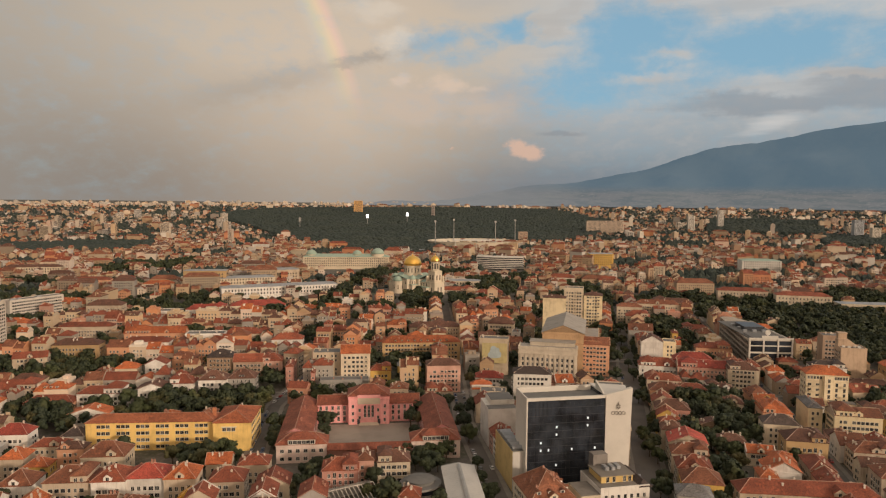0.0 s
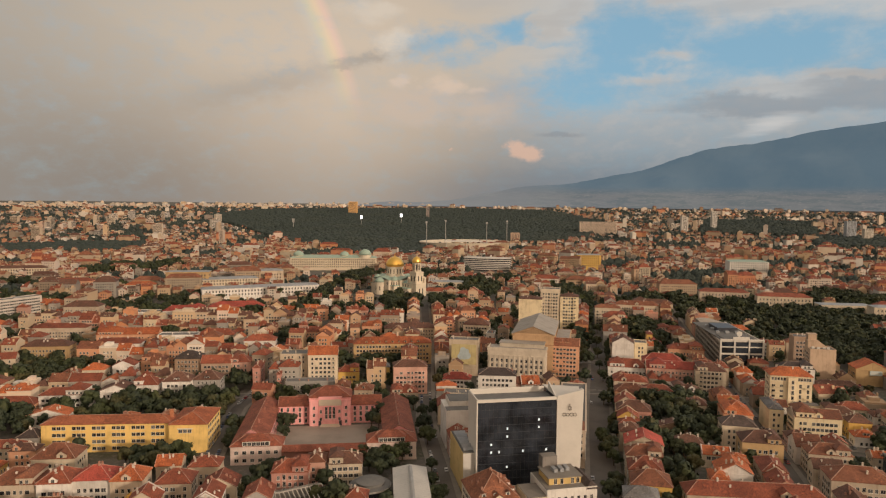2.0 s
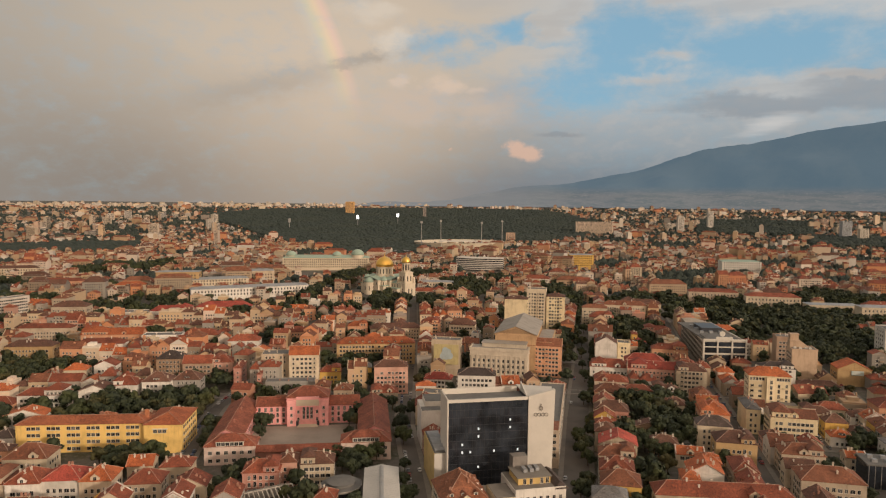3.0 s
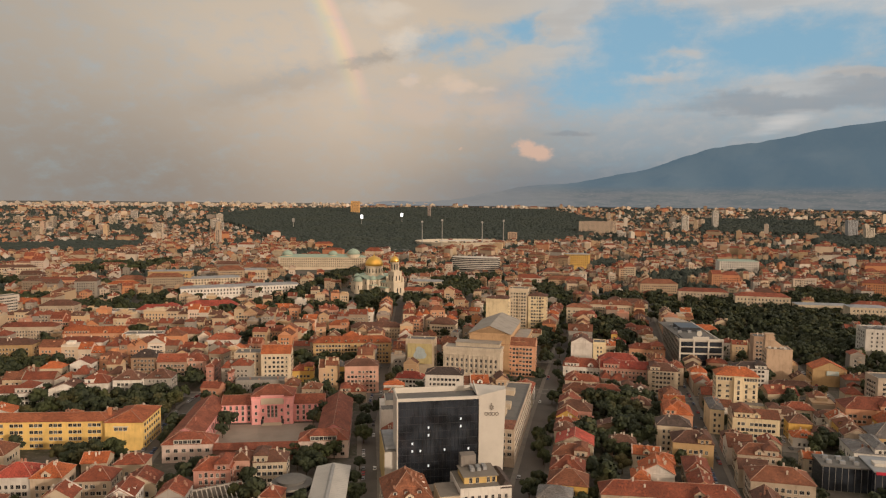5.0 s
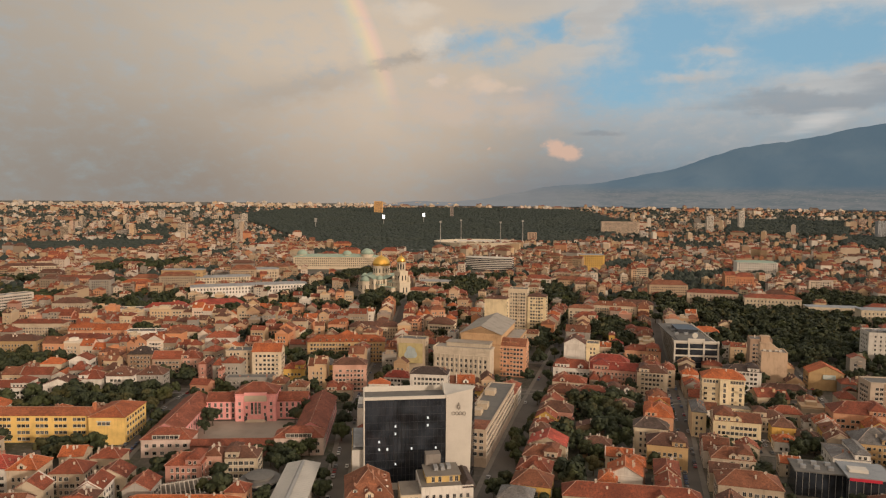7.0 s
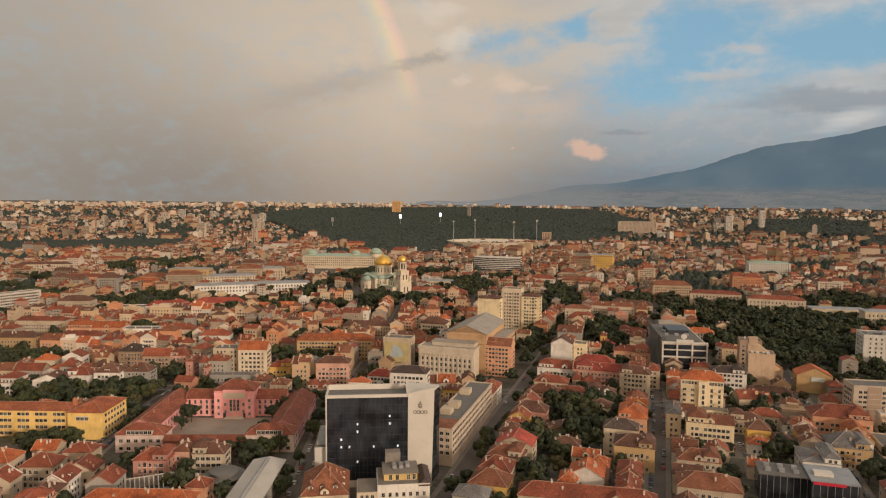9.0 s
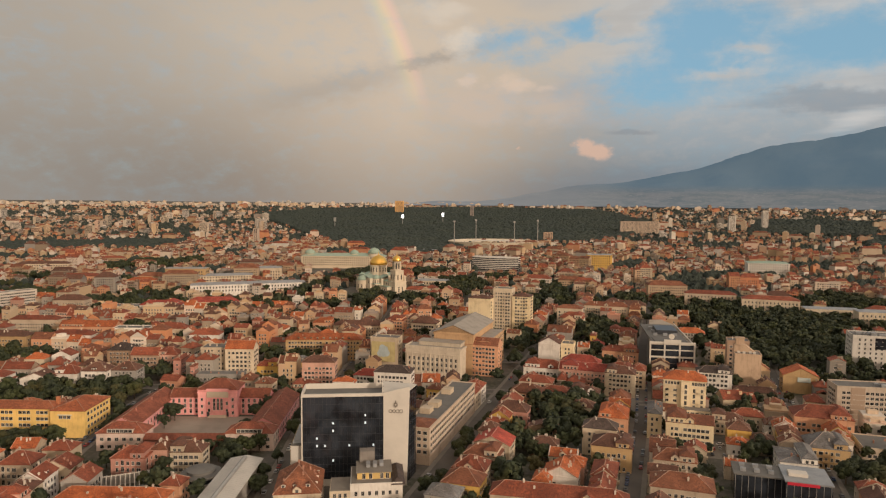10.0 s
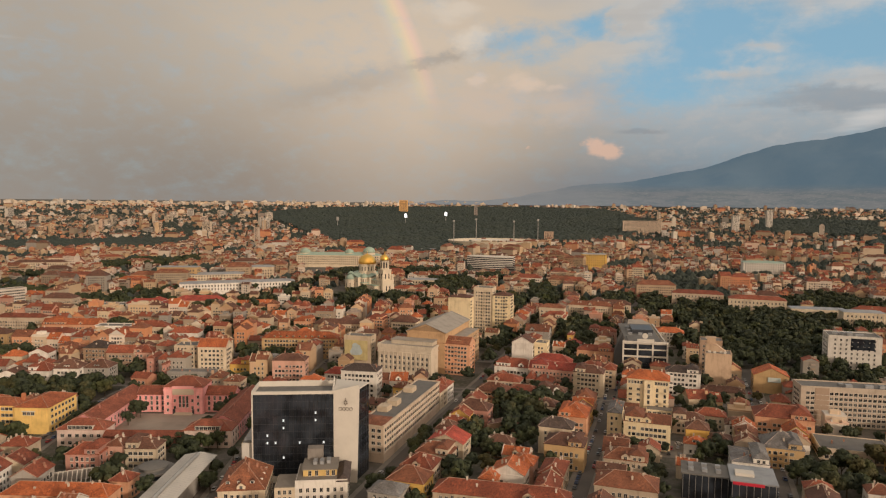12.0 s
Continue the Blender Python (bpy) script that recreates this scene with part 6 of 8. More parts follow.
def butter_house():
    """Tall apartment house with a projecting stair bay, balconies and a window arcade under the eaves."""
    ob = thing("apartment_house", 248.5, 439, 0, -12, "butter-yellow apartment house with balconies and an orange hipped roof", "house")
    taken(248.5, 439, 26, 16, -12)
    tone = (0.80, 0.68, 0.47)
    m = Mesh()
    shell(m, 25, 13, [(0.1, 0), (0.1, 1), (0, 1.05), (0, 22.6), (0.2, 22.7), (0.2, 23.1), (0, 23.2), (0, 26.2), (0.45, 26.4), (0.45, 26.9)])
    part("wall", m, ob, PLASTER, color=tone)
    part("roof", Mesh().hip(-13.2, 13.2, -7.2, 7.2, 27.1, 4.6), ob, TILE, color=ROOF["orange"])
    part("ridge", Mesh().tube((-6.0, 0, 31.7), (6.0, 0, 31.7), 0.14, 0.14, 4), ob, BRICK, color=(0.6, 0.42, 0.3))
    bay = Mesh()
    shell(bay, 5.4, 3.0, [(0, 0), (0, 26.2)])
    b = part("stair_bay", bay, ob, PLASTER, "projecting stair bay", color=shade_of(tone, 1.06), m=pose(0.6, -6.9, 0))
    for k in range(7):
        part("window", WIN_TALL, b, m=pose(0, -1.5, 1.6 + 3.4 * k))
    row_of(ob, WIN, span(-12, -3, 5) + span(4, 12, 5), -6.5, (23.8,))
    for k in range(6):
        z = 2.2 + 3.4 * k
        row_of(ob, WIN_WIDE, (-10.4, -5.6), -6.5, (z,))
        row_of(ob, WIN_TALL, (5.6, 10.2), -6.5, (z,))
        balcony(ob, -8.0, -6.5, z - 0.3, 0, shade_of(tone, 0.9), 6.0)
        if k % 2:
            balcony(ob, 9.6, -6.5, z - 0.3, 0, shade_of(tone, 0.9), 3.4)
    col_of(ob, WIN, -12.5, span(-5, 5, 3), [2.2 + 3.4 * k for k in range(7)], -90)
    for x, y in ((-7, 1), (2, -1.5), (8, 1.5)):
        chimney(ob, x, y, 30.2, 1.8, (0.7, 0.6, 0.5))
    low = thing("annex", 253, 425, 0, -12, "low cream annex with a flat terrace roof", "house")
    taken(253, 425, 16, 8, -12)
    part("wall", Mesh().box(-7.5, 7.5, -3.5, 3.5, 0, 11.0), low, PLASTER, color=shade_of(tone, 1.05))
    part("terrace", Mesh().box(-7.2, 7.2, -3.2, 3.2, 11.0, 11.3), low, PAVING)
    row_of(low, WIN_WIDE, span(-7, 7, 5), -3.5, (1.4, 4.8, 8.0))


def left_side():
    s = slab_block(-393, 590, 18, 16, 44, 8, (0.62, 0.55, 0.46), "tall pale apartment tower with banded balconies", WIN_WIDE, 3.0, 3.2, "fr", 3)
    slab_block(-452, 752, 60, 14, 24, 62, (0.55, 0.50, 0.44), "grey-white office slab with ribbon windows", WIN_WIDE, 3.3, 2.4, "fr", 3)


def hotel_striped():
    x, y = 112, 1345
    z = ground_z(x, y)
    ob = thing("hotel", x, y, z, -14, "curved dark hotel with white balcony bands", "hotel")
    taken(x, y, 100, 40, -14)
    n = 16
    for k in range(7):
        m, g = Mesh(), Mesh()
        for mm, z0, z1, off in ((m, 3.6 * k + 2.2, 3.6 * k + 3.6, 0.0), (g, 3.6 * k, 3.6 * k + 2.2, 1.0)):
            v = []
            for q in range(n + 1):
                t = q / n * 2 - 1
                px, py = 46 * t, -16 + 8 * t * t + off
                v += [(px, py, z0), (px, py, z1), (px, 14, z1), (px, 14, z0)]
            mm.add(v, [f for q in range(n) for f in ((4 * q, 4 * q + 4, 4 * q + 5, 4 * q + 1), (4 * q + 1, 4 * q + 5, 4 * q + 6, 4 * q + 2))] + [(0, 1, 2, 3), (4 * n + 3, 4 * n + 2, 4 * n + 1, 4 * n)])
        part("balcony_band", m, ob, WHITE)
        part("window_band", g, ob, PANE)


def stadium():
    x, y = 90, 2080
    z = ground_z(x, y)
    ob = thing("stadium", x, y, z, 6, "pale concrete stadium bowl with floodlight masts", "stadium")
    v, n = [], 40
    m = Mesh()
    for r, h in ((1.0, 0), (1.06, 17), (0.98, 17.5), (0.72, 4), (0.72, 0.5)):
        v += [(130 * r * math.cos(6.2832 * k / n), 100 * r * math.sin(6.2832 * k / n), h) for k in range(n)]
    m.add(v, [(j * n + k, j * n + (k + 1) % n, (j + 1) * n + (k + 1) % n, (j + 1) * n + k) for j in range(4) for k in range(n)])
    part("bowl", m, ob, STONE)
    part("stand_roof", Mesh().box(-70, 40, -104, -70, 22, 24).box(-66, -64, -98, -96, 0, 22).box(34, 36, -98, -96, 0, 22), ob, WHITE, "white stand roof")
    for px, py in ((-120, -60), (-48, 85), (54, -85), (143, 60)):
        part("mast", Mesh().tube((px, py, 0), (px, py, 76), 1.5, 0.9).box(px - 3, px + 3, py - 0.8, py + 0.8, 74, 79), ob, STEEL)


def far_marks():
    for x, y, h, lit_on in ((-332, 3006, 37, True), (-163, 3102, 40, True), (-585, 2800, 34, False)):
        z = ground_z(x, y)
        ob = thing("floodlight_mast", x, y, z, 0, "tall steel floodlight mast with a bright lamp panel" if lit_on else "tall thin steel mast", "mast")
        part("pole", Mesh().tube((0, 0, 0), (0, 0, h), 1.3, 0.8), ob, STEEL)
        # panel built larger than its lamps, so the lit shape takes in their glare
        part("lamp_panel", Mesh().box(-5.0, 5.0, -0.8, 0.8, h - 4, h + 12), ob, FLOOD if lit_on else STEEL)
    for x, y, w, d, h, c, lb in ((640, 2720, 146, 18, 48, (0.55, 0.44, 0.34), "long beige hotel slab"), (-458, 3700, 46, 20, 70, (0.72, 0.42, 0.16), "tall sunlit orange housing tower"),
                                 (-620, 2000, 14, 14, 50, (0.5, 0.4, 0.32), "slender pale tower"), (265, 2280, 30, 14, 34, (0.5, 0.36, 0.26), "beige block at the park edge"),
                                 (-52, 3500, 16, 16, 60, (0.32, 0.27, 0.24), "slender dark tower at the park"), (1010, 2800, 26, 18, 62, (0.58, 0.54, 0.48), "pale tower block"),
                                 (1170, 2900, 22, 18, 76, (0.62, 0.58, 0.52), "tall pale tower block"), (1480, 2450, 34, 20, 64, (0.38, 0.40, 0.42), "grey glazed tower"), (1500, 2380, 30, 18, 42, (0.6, 0.54, 0.45), "pale tower block")):
        slab = thing("tower_block", x, y, ground_z(x, y), 0, lb + " far across the town", "tower block")
        taken(x, y, w, d, 0)
        b = Mesh()
        shell(b, w, d, [(0, 0), (0, h), (-0.5, h), (-0.5, h - 1)])
        part("wall", b, slab, PLASTER, color=c)
        g = Mesh()
        for q in range(int(h / 3.2)):
            for t in slots(w, 5.0, 1.0):
                g.box(t - 1.6, t + 1.6, -d / 2 - 0.1, -d / 2, 1 + 3.2 * q, 2.6 + 3.2 * q)
        part("glazing", g, slab, PANE, kind="stuff")
    grandstand = palace(-60, 1760, 60, 12, 8, 0, "white", METAL, "low white pavilion at the park edge", "pavilion")


glazed_tower()
pink_school()
yellow_school()
fly_hall()
glass_office()
cathedral()
palace(-187, 1330, 165, 30, 24, 4, "cream", COPPER, "long pale university building with green copper roofs and domes", "university", domes=((-68, 0, 10, 27), (60, -6, 12, 29), (20, 0, 9, 27)), rise=5)
palace(-215, 900, 150, 22, 15, 24, "white", METAL, "long white arcaded gallery with a grey roof", "gallery")
palace(-290, 985, 90, 24, 18, 24, "cream", METAL, "cream colonnaded academy with a flat grey roof", "academy")
palace(-260, 1060, 70, 22, 22, 20, "sand", METAL, "sandy stone public building with a flat roof", "academy")
street_row()
tower_foreground()
mural_wall()
metal_halls()
right_side()
left_side()
hotel_striped()
stadium()
far_marks()

# ---- houses along the flight, one by one ----
palace(392, 894, 61, 16, 19.5, -12.0, 'beige', TILE, 'long beige public building with a red tile roof', rise=4)
palace(451, 854, 63, 18, 19.8, -14.0, 'cream', TILE, 'cream classical building with tall windows and red roof', rise=4)
palace(504, 816, 57, 20, 15.9, -8.0, 'cream', METAL, 'cream terraced building with a flat grey roof', rise=1.2)
palace(532, 773, 40, 18, 20.0, -8.0, 'cream', METAL, 'cream public building with a grey roof', rise=2)
palace(-210, 777, 60, 22, 10.4, 10.0, 'cream', TILE, 'cream public building with a broad scarlet roof', rise=5, tile='scarlet')
palace(-338, 974, 58, 20, 30.0, 8.0, 'ochre', METAL, 'tall ochre public building with a flat roof', rise=1.5)
palace(30, 978, 48, 18, 10.5, -4.0, 'cream', METAL, 'cream public building behind the cathedral', rise=2)
palace(-679, 1133, 87, 16, 19.2, 12.0, 'cream', TILE, 'long cream terrace with a brown roof', rise=4, tile='brown')
palace(-512, 986, 61, 16, 15.8, 8.0, 'peach', TILE, 'peach terrace house row with a red roof', rise=4)
palace(-396, 951, 40, 16, 14.9, 14.0, 'beige', TILE, 'beige terrace with an orange roof', rise=4, tile='orange')
palace(313, 1362, 46, 30, 31.9, 0.0, 'yellow', METAL, 'far yellow public building', rise=1.5)
palace(626, 1353, 72, 40, 22.9, -10.0, 'white', COPPER, 'large pale market building with a green roof', rise=3)
house(-299.6, 558.1, 36.4, 15.0, 15.6, 6.0, 'ochre', 'hip', 'brown')
house(-315.3, 519.0, 23.4, 13.0, 13.8, 20.0, 'sand', 'gable', 'red')
house(-280.8, 446.4, 29.7, 13.0, 10.9, 6.0, 'beige', 'hip', 'red')
house(-217.8, 434.0, 28.9, 12.0, 11.9, 6.0, 'white', 'hip', 'red')
house(-189.5, 444.8, 20.3, 14.0, 11.8, 6.0, 'white', 'cross', 'brown')
house(-174.6, 456.1, 15.9, 13.0, 12.8, 6.0, 'white', 'hip', 'red')
house(-154.7, 458.3, 18.0, 14.0, 14.8, 6.0, 'white', 'hip', 'brown', dormers=2)
house(-137.5, 467.0, 18.0, 14.0, 13.7, 6.0, 'grey', 'hip', 'brown', dormers=2)
house(-207.8, 399.3, 22.7, 11.0, 9.9, 6.0, 'white', 'cross', 'orange')
house(-246.7, 425.8, 29.5, 12.0, 7.9, 6.0, 'peach', 'hip', 'red')
house(-232.7, 366.0, 17.9, 12.0, 9.0, 6.0, 'white', 'hip', 'scarlet')
house(-198.2, 364.1, 11.2, 11.0, 9.0, 6.0, 'grey', 'hip', 'dark')
house(-204.2, 350.7, 17.1, 10.0, 8.0, 6.0, 'sand', 'hip', 'red')
house(-164.3, 329.8, 20.1, 15.0, 12.0, 6.0, 'cream', 'hip', 'rust')
house(-194.5, 323.6, 11.3, 9.0, 8.0, 6.0, 'yellow', 'hip', 'orange')
house(-165.3, 299.6, 19.9, 15.0, 12.0, 6.0, 'beige', 'hip', 'rust')
house(-146.6, 298.8, 14.2, 15.0, 13.0, 6.0, 'white', 'hip', 'red')
house(-132.0, 302.2, 16.7, 14.0, 13.0, 6.0, 'white', 'hip', 'scarlet')
house(-116.5, 301.9, 13.6, 14.0, 13.0, 6.0, 'beige', 'hip', 'orange')
house(-96.7, 303.5, 15.7, 13.0, 11.0, 6.0, 'beige', 'hip', 'red')
house(-75.8, 302.1, 14.9, 12.0, 10.0, 6.0, 'cream', 'cross', 'red')
house(-188.7, 299.7, 14.5, 14.0, 10.0, 6.0, 'white', 'hip', 'rust')
house(-209.0, 329.2, 11.5, 12.0, 10.0, 6.0, 'beige', 'hip', 'orange')
house(-247.6, 569.0, 38.0, 13.0, 15.4, 6.0, 'white', 'hip', 'red')
house(-256.2, 608.0, 52.3, 13.0, 15.1, 6.0, 'peach', 'gable', 'orange')
house(-209.0, 600.5, 33.1, 14.0, 15.8, 6.0, 'white', 'flat', 'grey')
house(-179.9, 613.7, 31.9, 13.0, 13.4, 6.0, 'sand', 'hip', 'red')
house(-134.6, 591.5, 26.5, 14.0, 13.4, 6.0, 'white', 'hip', 'red')
house(-166.5, 510.9, 18.7, 15.0, 17.5, 6.0, 'brown', 'hip', 'dark', balconies=4)
house(-144.9, 508.9, 21.8, 13.0, 14.5, 6.0, 'umber', 'gable', 'red')
house(-198.6, 523.9, 17.4, 12.0, 12.5, 6.0, 'peach', 'hip', 'rust')
house(-128.3, 513.0, 15.4, 13.0, 14.4, 6.0, 'rose', 'hip', 'red')
house(-213.3, 507.4, 15.3, 12.0, 12.6, 6.0, 'white', 'cross', 'red')
house(-110.7, 495.8, 5.7, 20.0, 15.5, 6.0, 'pink', 'hip', 'red')
house(-234.7, 505.2, 15.6, 11.0, 9.7, 6.0, 'cream', 'hip', 'orange')
house(-254.6, 739.3, 44.8, 16.0, 13.2, 6.0, 'white', 'hip', 'scarlet')
house(-426.3, 784.3, 34.4, 20.0, 13.4, 6.0, 'sand', 'hip', 'orange')
house(-373.0, 754.9, 36.9, 18.0, 16.1, 6.0, 'beige', 'hip', 'brown')
house(-301.8, 749.3, 33.4, 18.0, 10.0, 6.0, 'white', 'flat', 'grey')
house(-337.5, 645.2, 48.6, 12.0, 13.4, 6.0, 'beige', 'hip', 'red')
house(-90.5, 475.9, 2.7, 14.0, 15.6, 6.0, 'pink', 'hip', 'red')
house(-85.0, 501.0, 20.0, 15.0, 23.5, 6.0, 'sand', 'flat', 'grey', balconies=6, label='grey plaster apartment house with stacked balconies and a flat roof')
house(-63.5, 497.0, 21.0, 15.0, 24.5, 6.0, 'cream', 'gable', 'orange', rise=5.0, win=WIN_WIDE, step=3.0, balconies=8, chimneys=2, label='tall cream apartment house with balconies and an orange roof')
house(-67.7, 468.8, 33.0, 10.0, 11.6, 6.0, 'grey', 'flat', 'grey')
house(-46.0, 505.2, 15.5, 10.0, 9.4, 6.0, 'yellow', 'hip', 'red')
house(-25.3, 516.1, 17.5, 11.0, 10.2, 6.0, 'yellow', 'mansard', 'grey', dormers=2, rise=2.0)
house(0.6, 483.4, 23.8, 13.0, 19.5, 6.0, 'rose', 'hip', 'brown', balconies=3)
house(-2.2, 459.5, 17.9, 12.0, 7.7, 6.0, 'beige', 'hip', 'red')
house(-18.0, 566.0, 64.0, 15.0, 17.5, 6.0, 'ochre', 'hip', 'orange', chimneys=4, step=2.6, rise=4.5, dormers=9, label='long ochre stone house with dormers in its orange roof')
house(41.0, 533.4, 22.8, 12.0, 27.6, -8.0, 'sand', 'flat', 'grey', sides='r')
house(60.5, 455.0, 25.0, 14.0, 21.5, -4.0, 'white', 'hip', 'dark', rise=3.6, win=WIN_WIDE, chimneys=2)
house(117.5, 534.3, 27.9, 15.0, 24.3, -12.0, 'peach', 'gable', 'rust', balconies=6, chimneys=5)
house(34.6, 495.5, 20.2, 12.0, 7.5, -6.0, 'white', 'hip', 'scarlet')
house(33.3, 437.0, 16.6, 12.0, 13.8, -6.0, 'sand', 'flat', 'grey')
house(-47.7, 317.2, 16.7, 13.0, 11.0, 6.0, 'pink', 'hip', 'red')
house(-37.2, 326.3, 8.6, 11.0, 12.0, 6.0, 'rose', 'hip', 'rust')
house(-23.4, 327.6, 15.8, 12.0, 11.0, 6.0, 'cream', 'hip', 'brown')
house(110.5, 671.0, 22.0, 14.0, 38.5, -12.0, 'butter', 'hip', 'brown', sides='r', rise=2.5, label='tall yellow blind-walled apartment house with a brown roof')
house(133.0, 690.0, 19.0, 16.0, 45.5, -12.0, 'cream', 'flat', 'grey', sides='fr', balconies=6, label='tall cream apartment tower with a flat roof')
house(151.5, 685.0, 18.0, 16.0, 39.5, -12.0, 'butter', 'hip', 'brown', sides='fr', rise=3.0, label='tall pale yellow apartment house with a brown hipped roof')
house(-159.3, 767.5, 35.6, 14.0, 7.2, 6.0, 'peach', 'hip', 'orange')
house(-126.7, 762.2, 34.3, 13.0, 8.6, 6.0, 'cream', 'hip', 'orange')
house(-96.9, 637.7, 20.9, 12.0, 11.2, 6.0, 'peach', 'hip', 'red')
house(-44.4, 658.4, 18.9, 13.0, 12.3, 6.0, 'peach', 'hip', 'orange')
house(-7.5, 653.8, 49.0, 13.0, 11.5, 6.0, 'sand', 'hip', 'brown')
house(26.2, 669.8, 18.2, 15.0, 14.2, -6.0, 'peach', 'hip', 'red')
house(57.2, 657.6, 24.7, 15.0, 14.8, -10.0, 'cream', 'hip', 'brown')
house(69.2, 635.4, 7.3, 15.0, 11.5, -10.0, 'white', 'flat', 'grey')
house(59.5, 875.2, 36.1, 16.0, 6.6, -6.0, 'peach', 'hip', 'red')
house(20.7, 924.2, 47.1, 14.0, 3.5, -6.0, 'beige', 'hip', 'red')
house(203.0, 707.5, 24.0, 16.0, 15.9, -12.0, 'cream', 'hip', 'red')
house(272.3, 810.7, 48.1, 14.0, 15.1, -12.0, 'sand', 'hip', 'brown')
house(171.5, 555.5, 17.0, 14.0, 22.5, -12.0, 'white', 'cross', 'brown', sides='r', rise=5.0, label='white house with a blind gabled front and brown roof')
house(214.9, 628.4, 5.1, 14.0, 15.0, -12.0, 'yellow', 'hip', 'red')
house(164.9, 515.9, 29.1, 14.0, 12.6, -12.0, 'white', 'hip', 'red')
house(193.2, 503.2, 35.4, 13.0, 14.7, -12.0, 'rose', 'gable', 'scarlet', balconies=4)
house(217.2, 490.0, 20.7, 14.0, 16.8, -12.0, 'cream', 'hip', 'brown', balconies=3)
house(140.6, 411.4, 19.9, 13.0, 11.9, -12.0, 'pink', 'hip', 'brown')
house(150.8, 455.7, 20.8, 14.0, 10.8, -12.0, 'peach', 'hip', 'rust')
house(158.0, 482.4, 23.2, 13.0, 10.7, -12.0, 'beige', 'hip', 'red')
house(170.8, 461.9, 19.2, 10.0, 9.8, -12.0, 'cream', 'hip', 'red')
house(190.2, 462.5, 18.4, 10.0, 9.9, -12.0, 'white', 'hip', 'brown')
house(185.4, 429.6, 13.3, 11.0, 9.9, -12.0, 'cream', 'hip', 'brown')
house(158.4, 392.9, 15.7, 9.0, 7.9, -12.0, 'brown', 'cross', 'brown')
house(130.8, 357.6, 19.4, 15.0, 11.0, -12.0, 'cream', 'cross', 'scarlet')
house(125.8, 339.9, 17.9, 12.0, 11.0, -12.0, 'beige', 'hip', 'rust')
house(120.7, 320.0, 15.9, 14.0, 12.0, -12.0, 'sand', 'hip', 'red')
house(118.2, 303.4, 17.5, 14.0, 12.0, -12.0, 'yellow', 'hip', 'rust')
house(110.4, 291.3, 14.7, 12.0, 11.0, -12.0, 'grey', 'mansard', 'grey', rise=1.5)
butter_house()
house(247.6, 466.3, 14.3, 8.0, 11.9, -12.0, 'cream', 'hip', 'red')
house(283.8, 498.9, 23.4, 13.0, 16.9, -12.0, 'white', 'hip', 'dark', balconies=3)
tan_house()
house(317.0, 553.0, 16.0, 14.0, 29.0, -12.0, 'umber', 'flat', 'grey', sides='f', label='umber brick apartment house with a cluttered flat roof')
house(313.8, 612.7, 8.3, 12.0, 11.7, -12.0, 'white', 'hip', 'red')
house(308.2, 487.6, 28.1, 10.0, 6.9, -12.0, 'beige', 'hip', 'brown')
house(348.9, 515.4, 23.2, 16.0, 12.9, -12.0, 'ochre', 'cross', 'orange', sides='l', chimneys=0)
house(239.5, 390.5, 25.0, 15.0, 15.3, -12.0, 'butter', 'gable', 'rust', win=WIN_WIDE, step=2.3, rise=3.4, chimneys=0, label='butter-yellow office house with window bands and a rusty roof')
house(225.0, 412.0, 8.0, 24.0, 15.0, -12.0, 'butter', 'hip', 'grey', sides='f', rise=2.0)
house(268.0, 416.5, 17.8, 10.0, 9.0, -12.0, 'beige', 'hip', 'brown')
house(268.4, 396.7, 12.4, 11.0, 10.0, -12.0, 'yellow', 'hip', 'brown', balconies=1)
house(284.3, 428.6, 17.4, 10.0, 8.0, -12.0, 'cream', 'hip', 'red')
house(296.7, 416.1, 14.4, 10.0, 7.0, -12.0, 'white', 'hip', 'brown')
house(278.2, 386.3, 12.3, 14.0, 7.0, -12.0, 'beige', 'hip', 'brown')
house(220.9, 343.9, 20.5, 13.0, 11.0, -12.0, 'beige', 'hip', 'rust')
house(215.9, 309.4, 27.1, 16.0, 12.0, -12.0, 'beige', 'hip', 'rust')
house(322.1, 417.8, 31.4, 18.0, 13.0, -12.0, 'peach', 'hip', 'red')
house(305.1, 372.5, 19.5, 18.0, 11.0, -12.0, 'ochre', 'hip', 'grey')
house(284.0, 357.8, 17.2, 22.0, 9.0, -12.0, 'white', 'hip', 'grey', rise=1.2)
house(188.3, 375.3, 18.1, 12.0, 15.0, -12.0, 'cream', 'hip', 'dark')
house(191.9, 355.7, 20.2, 15.0, 13.0, -12.0, 'ochre', 'hip', 'brown')
house(200.3, 406.1, 16.3, 20.0, 12.9, -12.0, 'peach', 'hip', 'orange')
house(163.5, 322.3, 16.0, 13.0, 10.0, -12.0, 'white', 'cross', 'orange')
house(154.4, 316.5, 8.3, 12.0, 9.0, -12.0, 'peach', 'hip', 'orange')
house(166.9, 351.9, 14.0, 10.0, 7.0, -12.0, 'cream', 'gable', 'orange')
house(157.8, 365.9, 14.8, 10.0, 8.0, -12.0, 'brown', 'hip', 'brown')
house(160.2, 293.1, 59.1, 12.0, 11.0, -6.0, 'sand', 'hip', 'red')
house(192.7, 520.7, 29.2, 14.0, 15.7, -12.0, 'rose', 'hip', 'scarlet')
house(219.9, 510.3, 17.6, 14.0, 13.8, -12.0, 'cream', 'hip', 'red', balconies=2)
house(-31.5, 273.2, 47.3, 11.0, 10.0, 4.0, 'peach', 'hip', 'orange')
house(-54.8, 286.5, 11.8, 14.0, 12.0, 6.0, 'grey', 'cross', 'red')
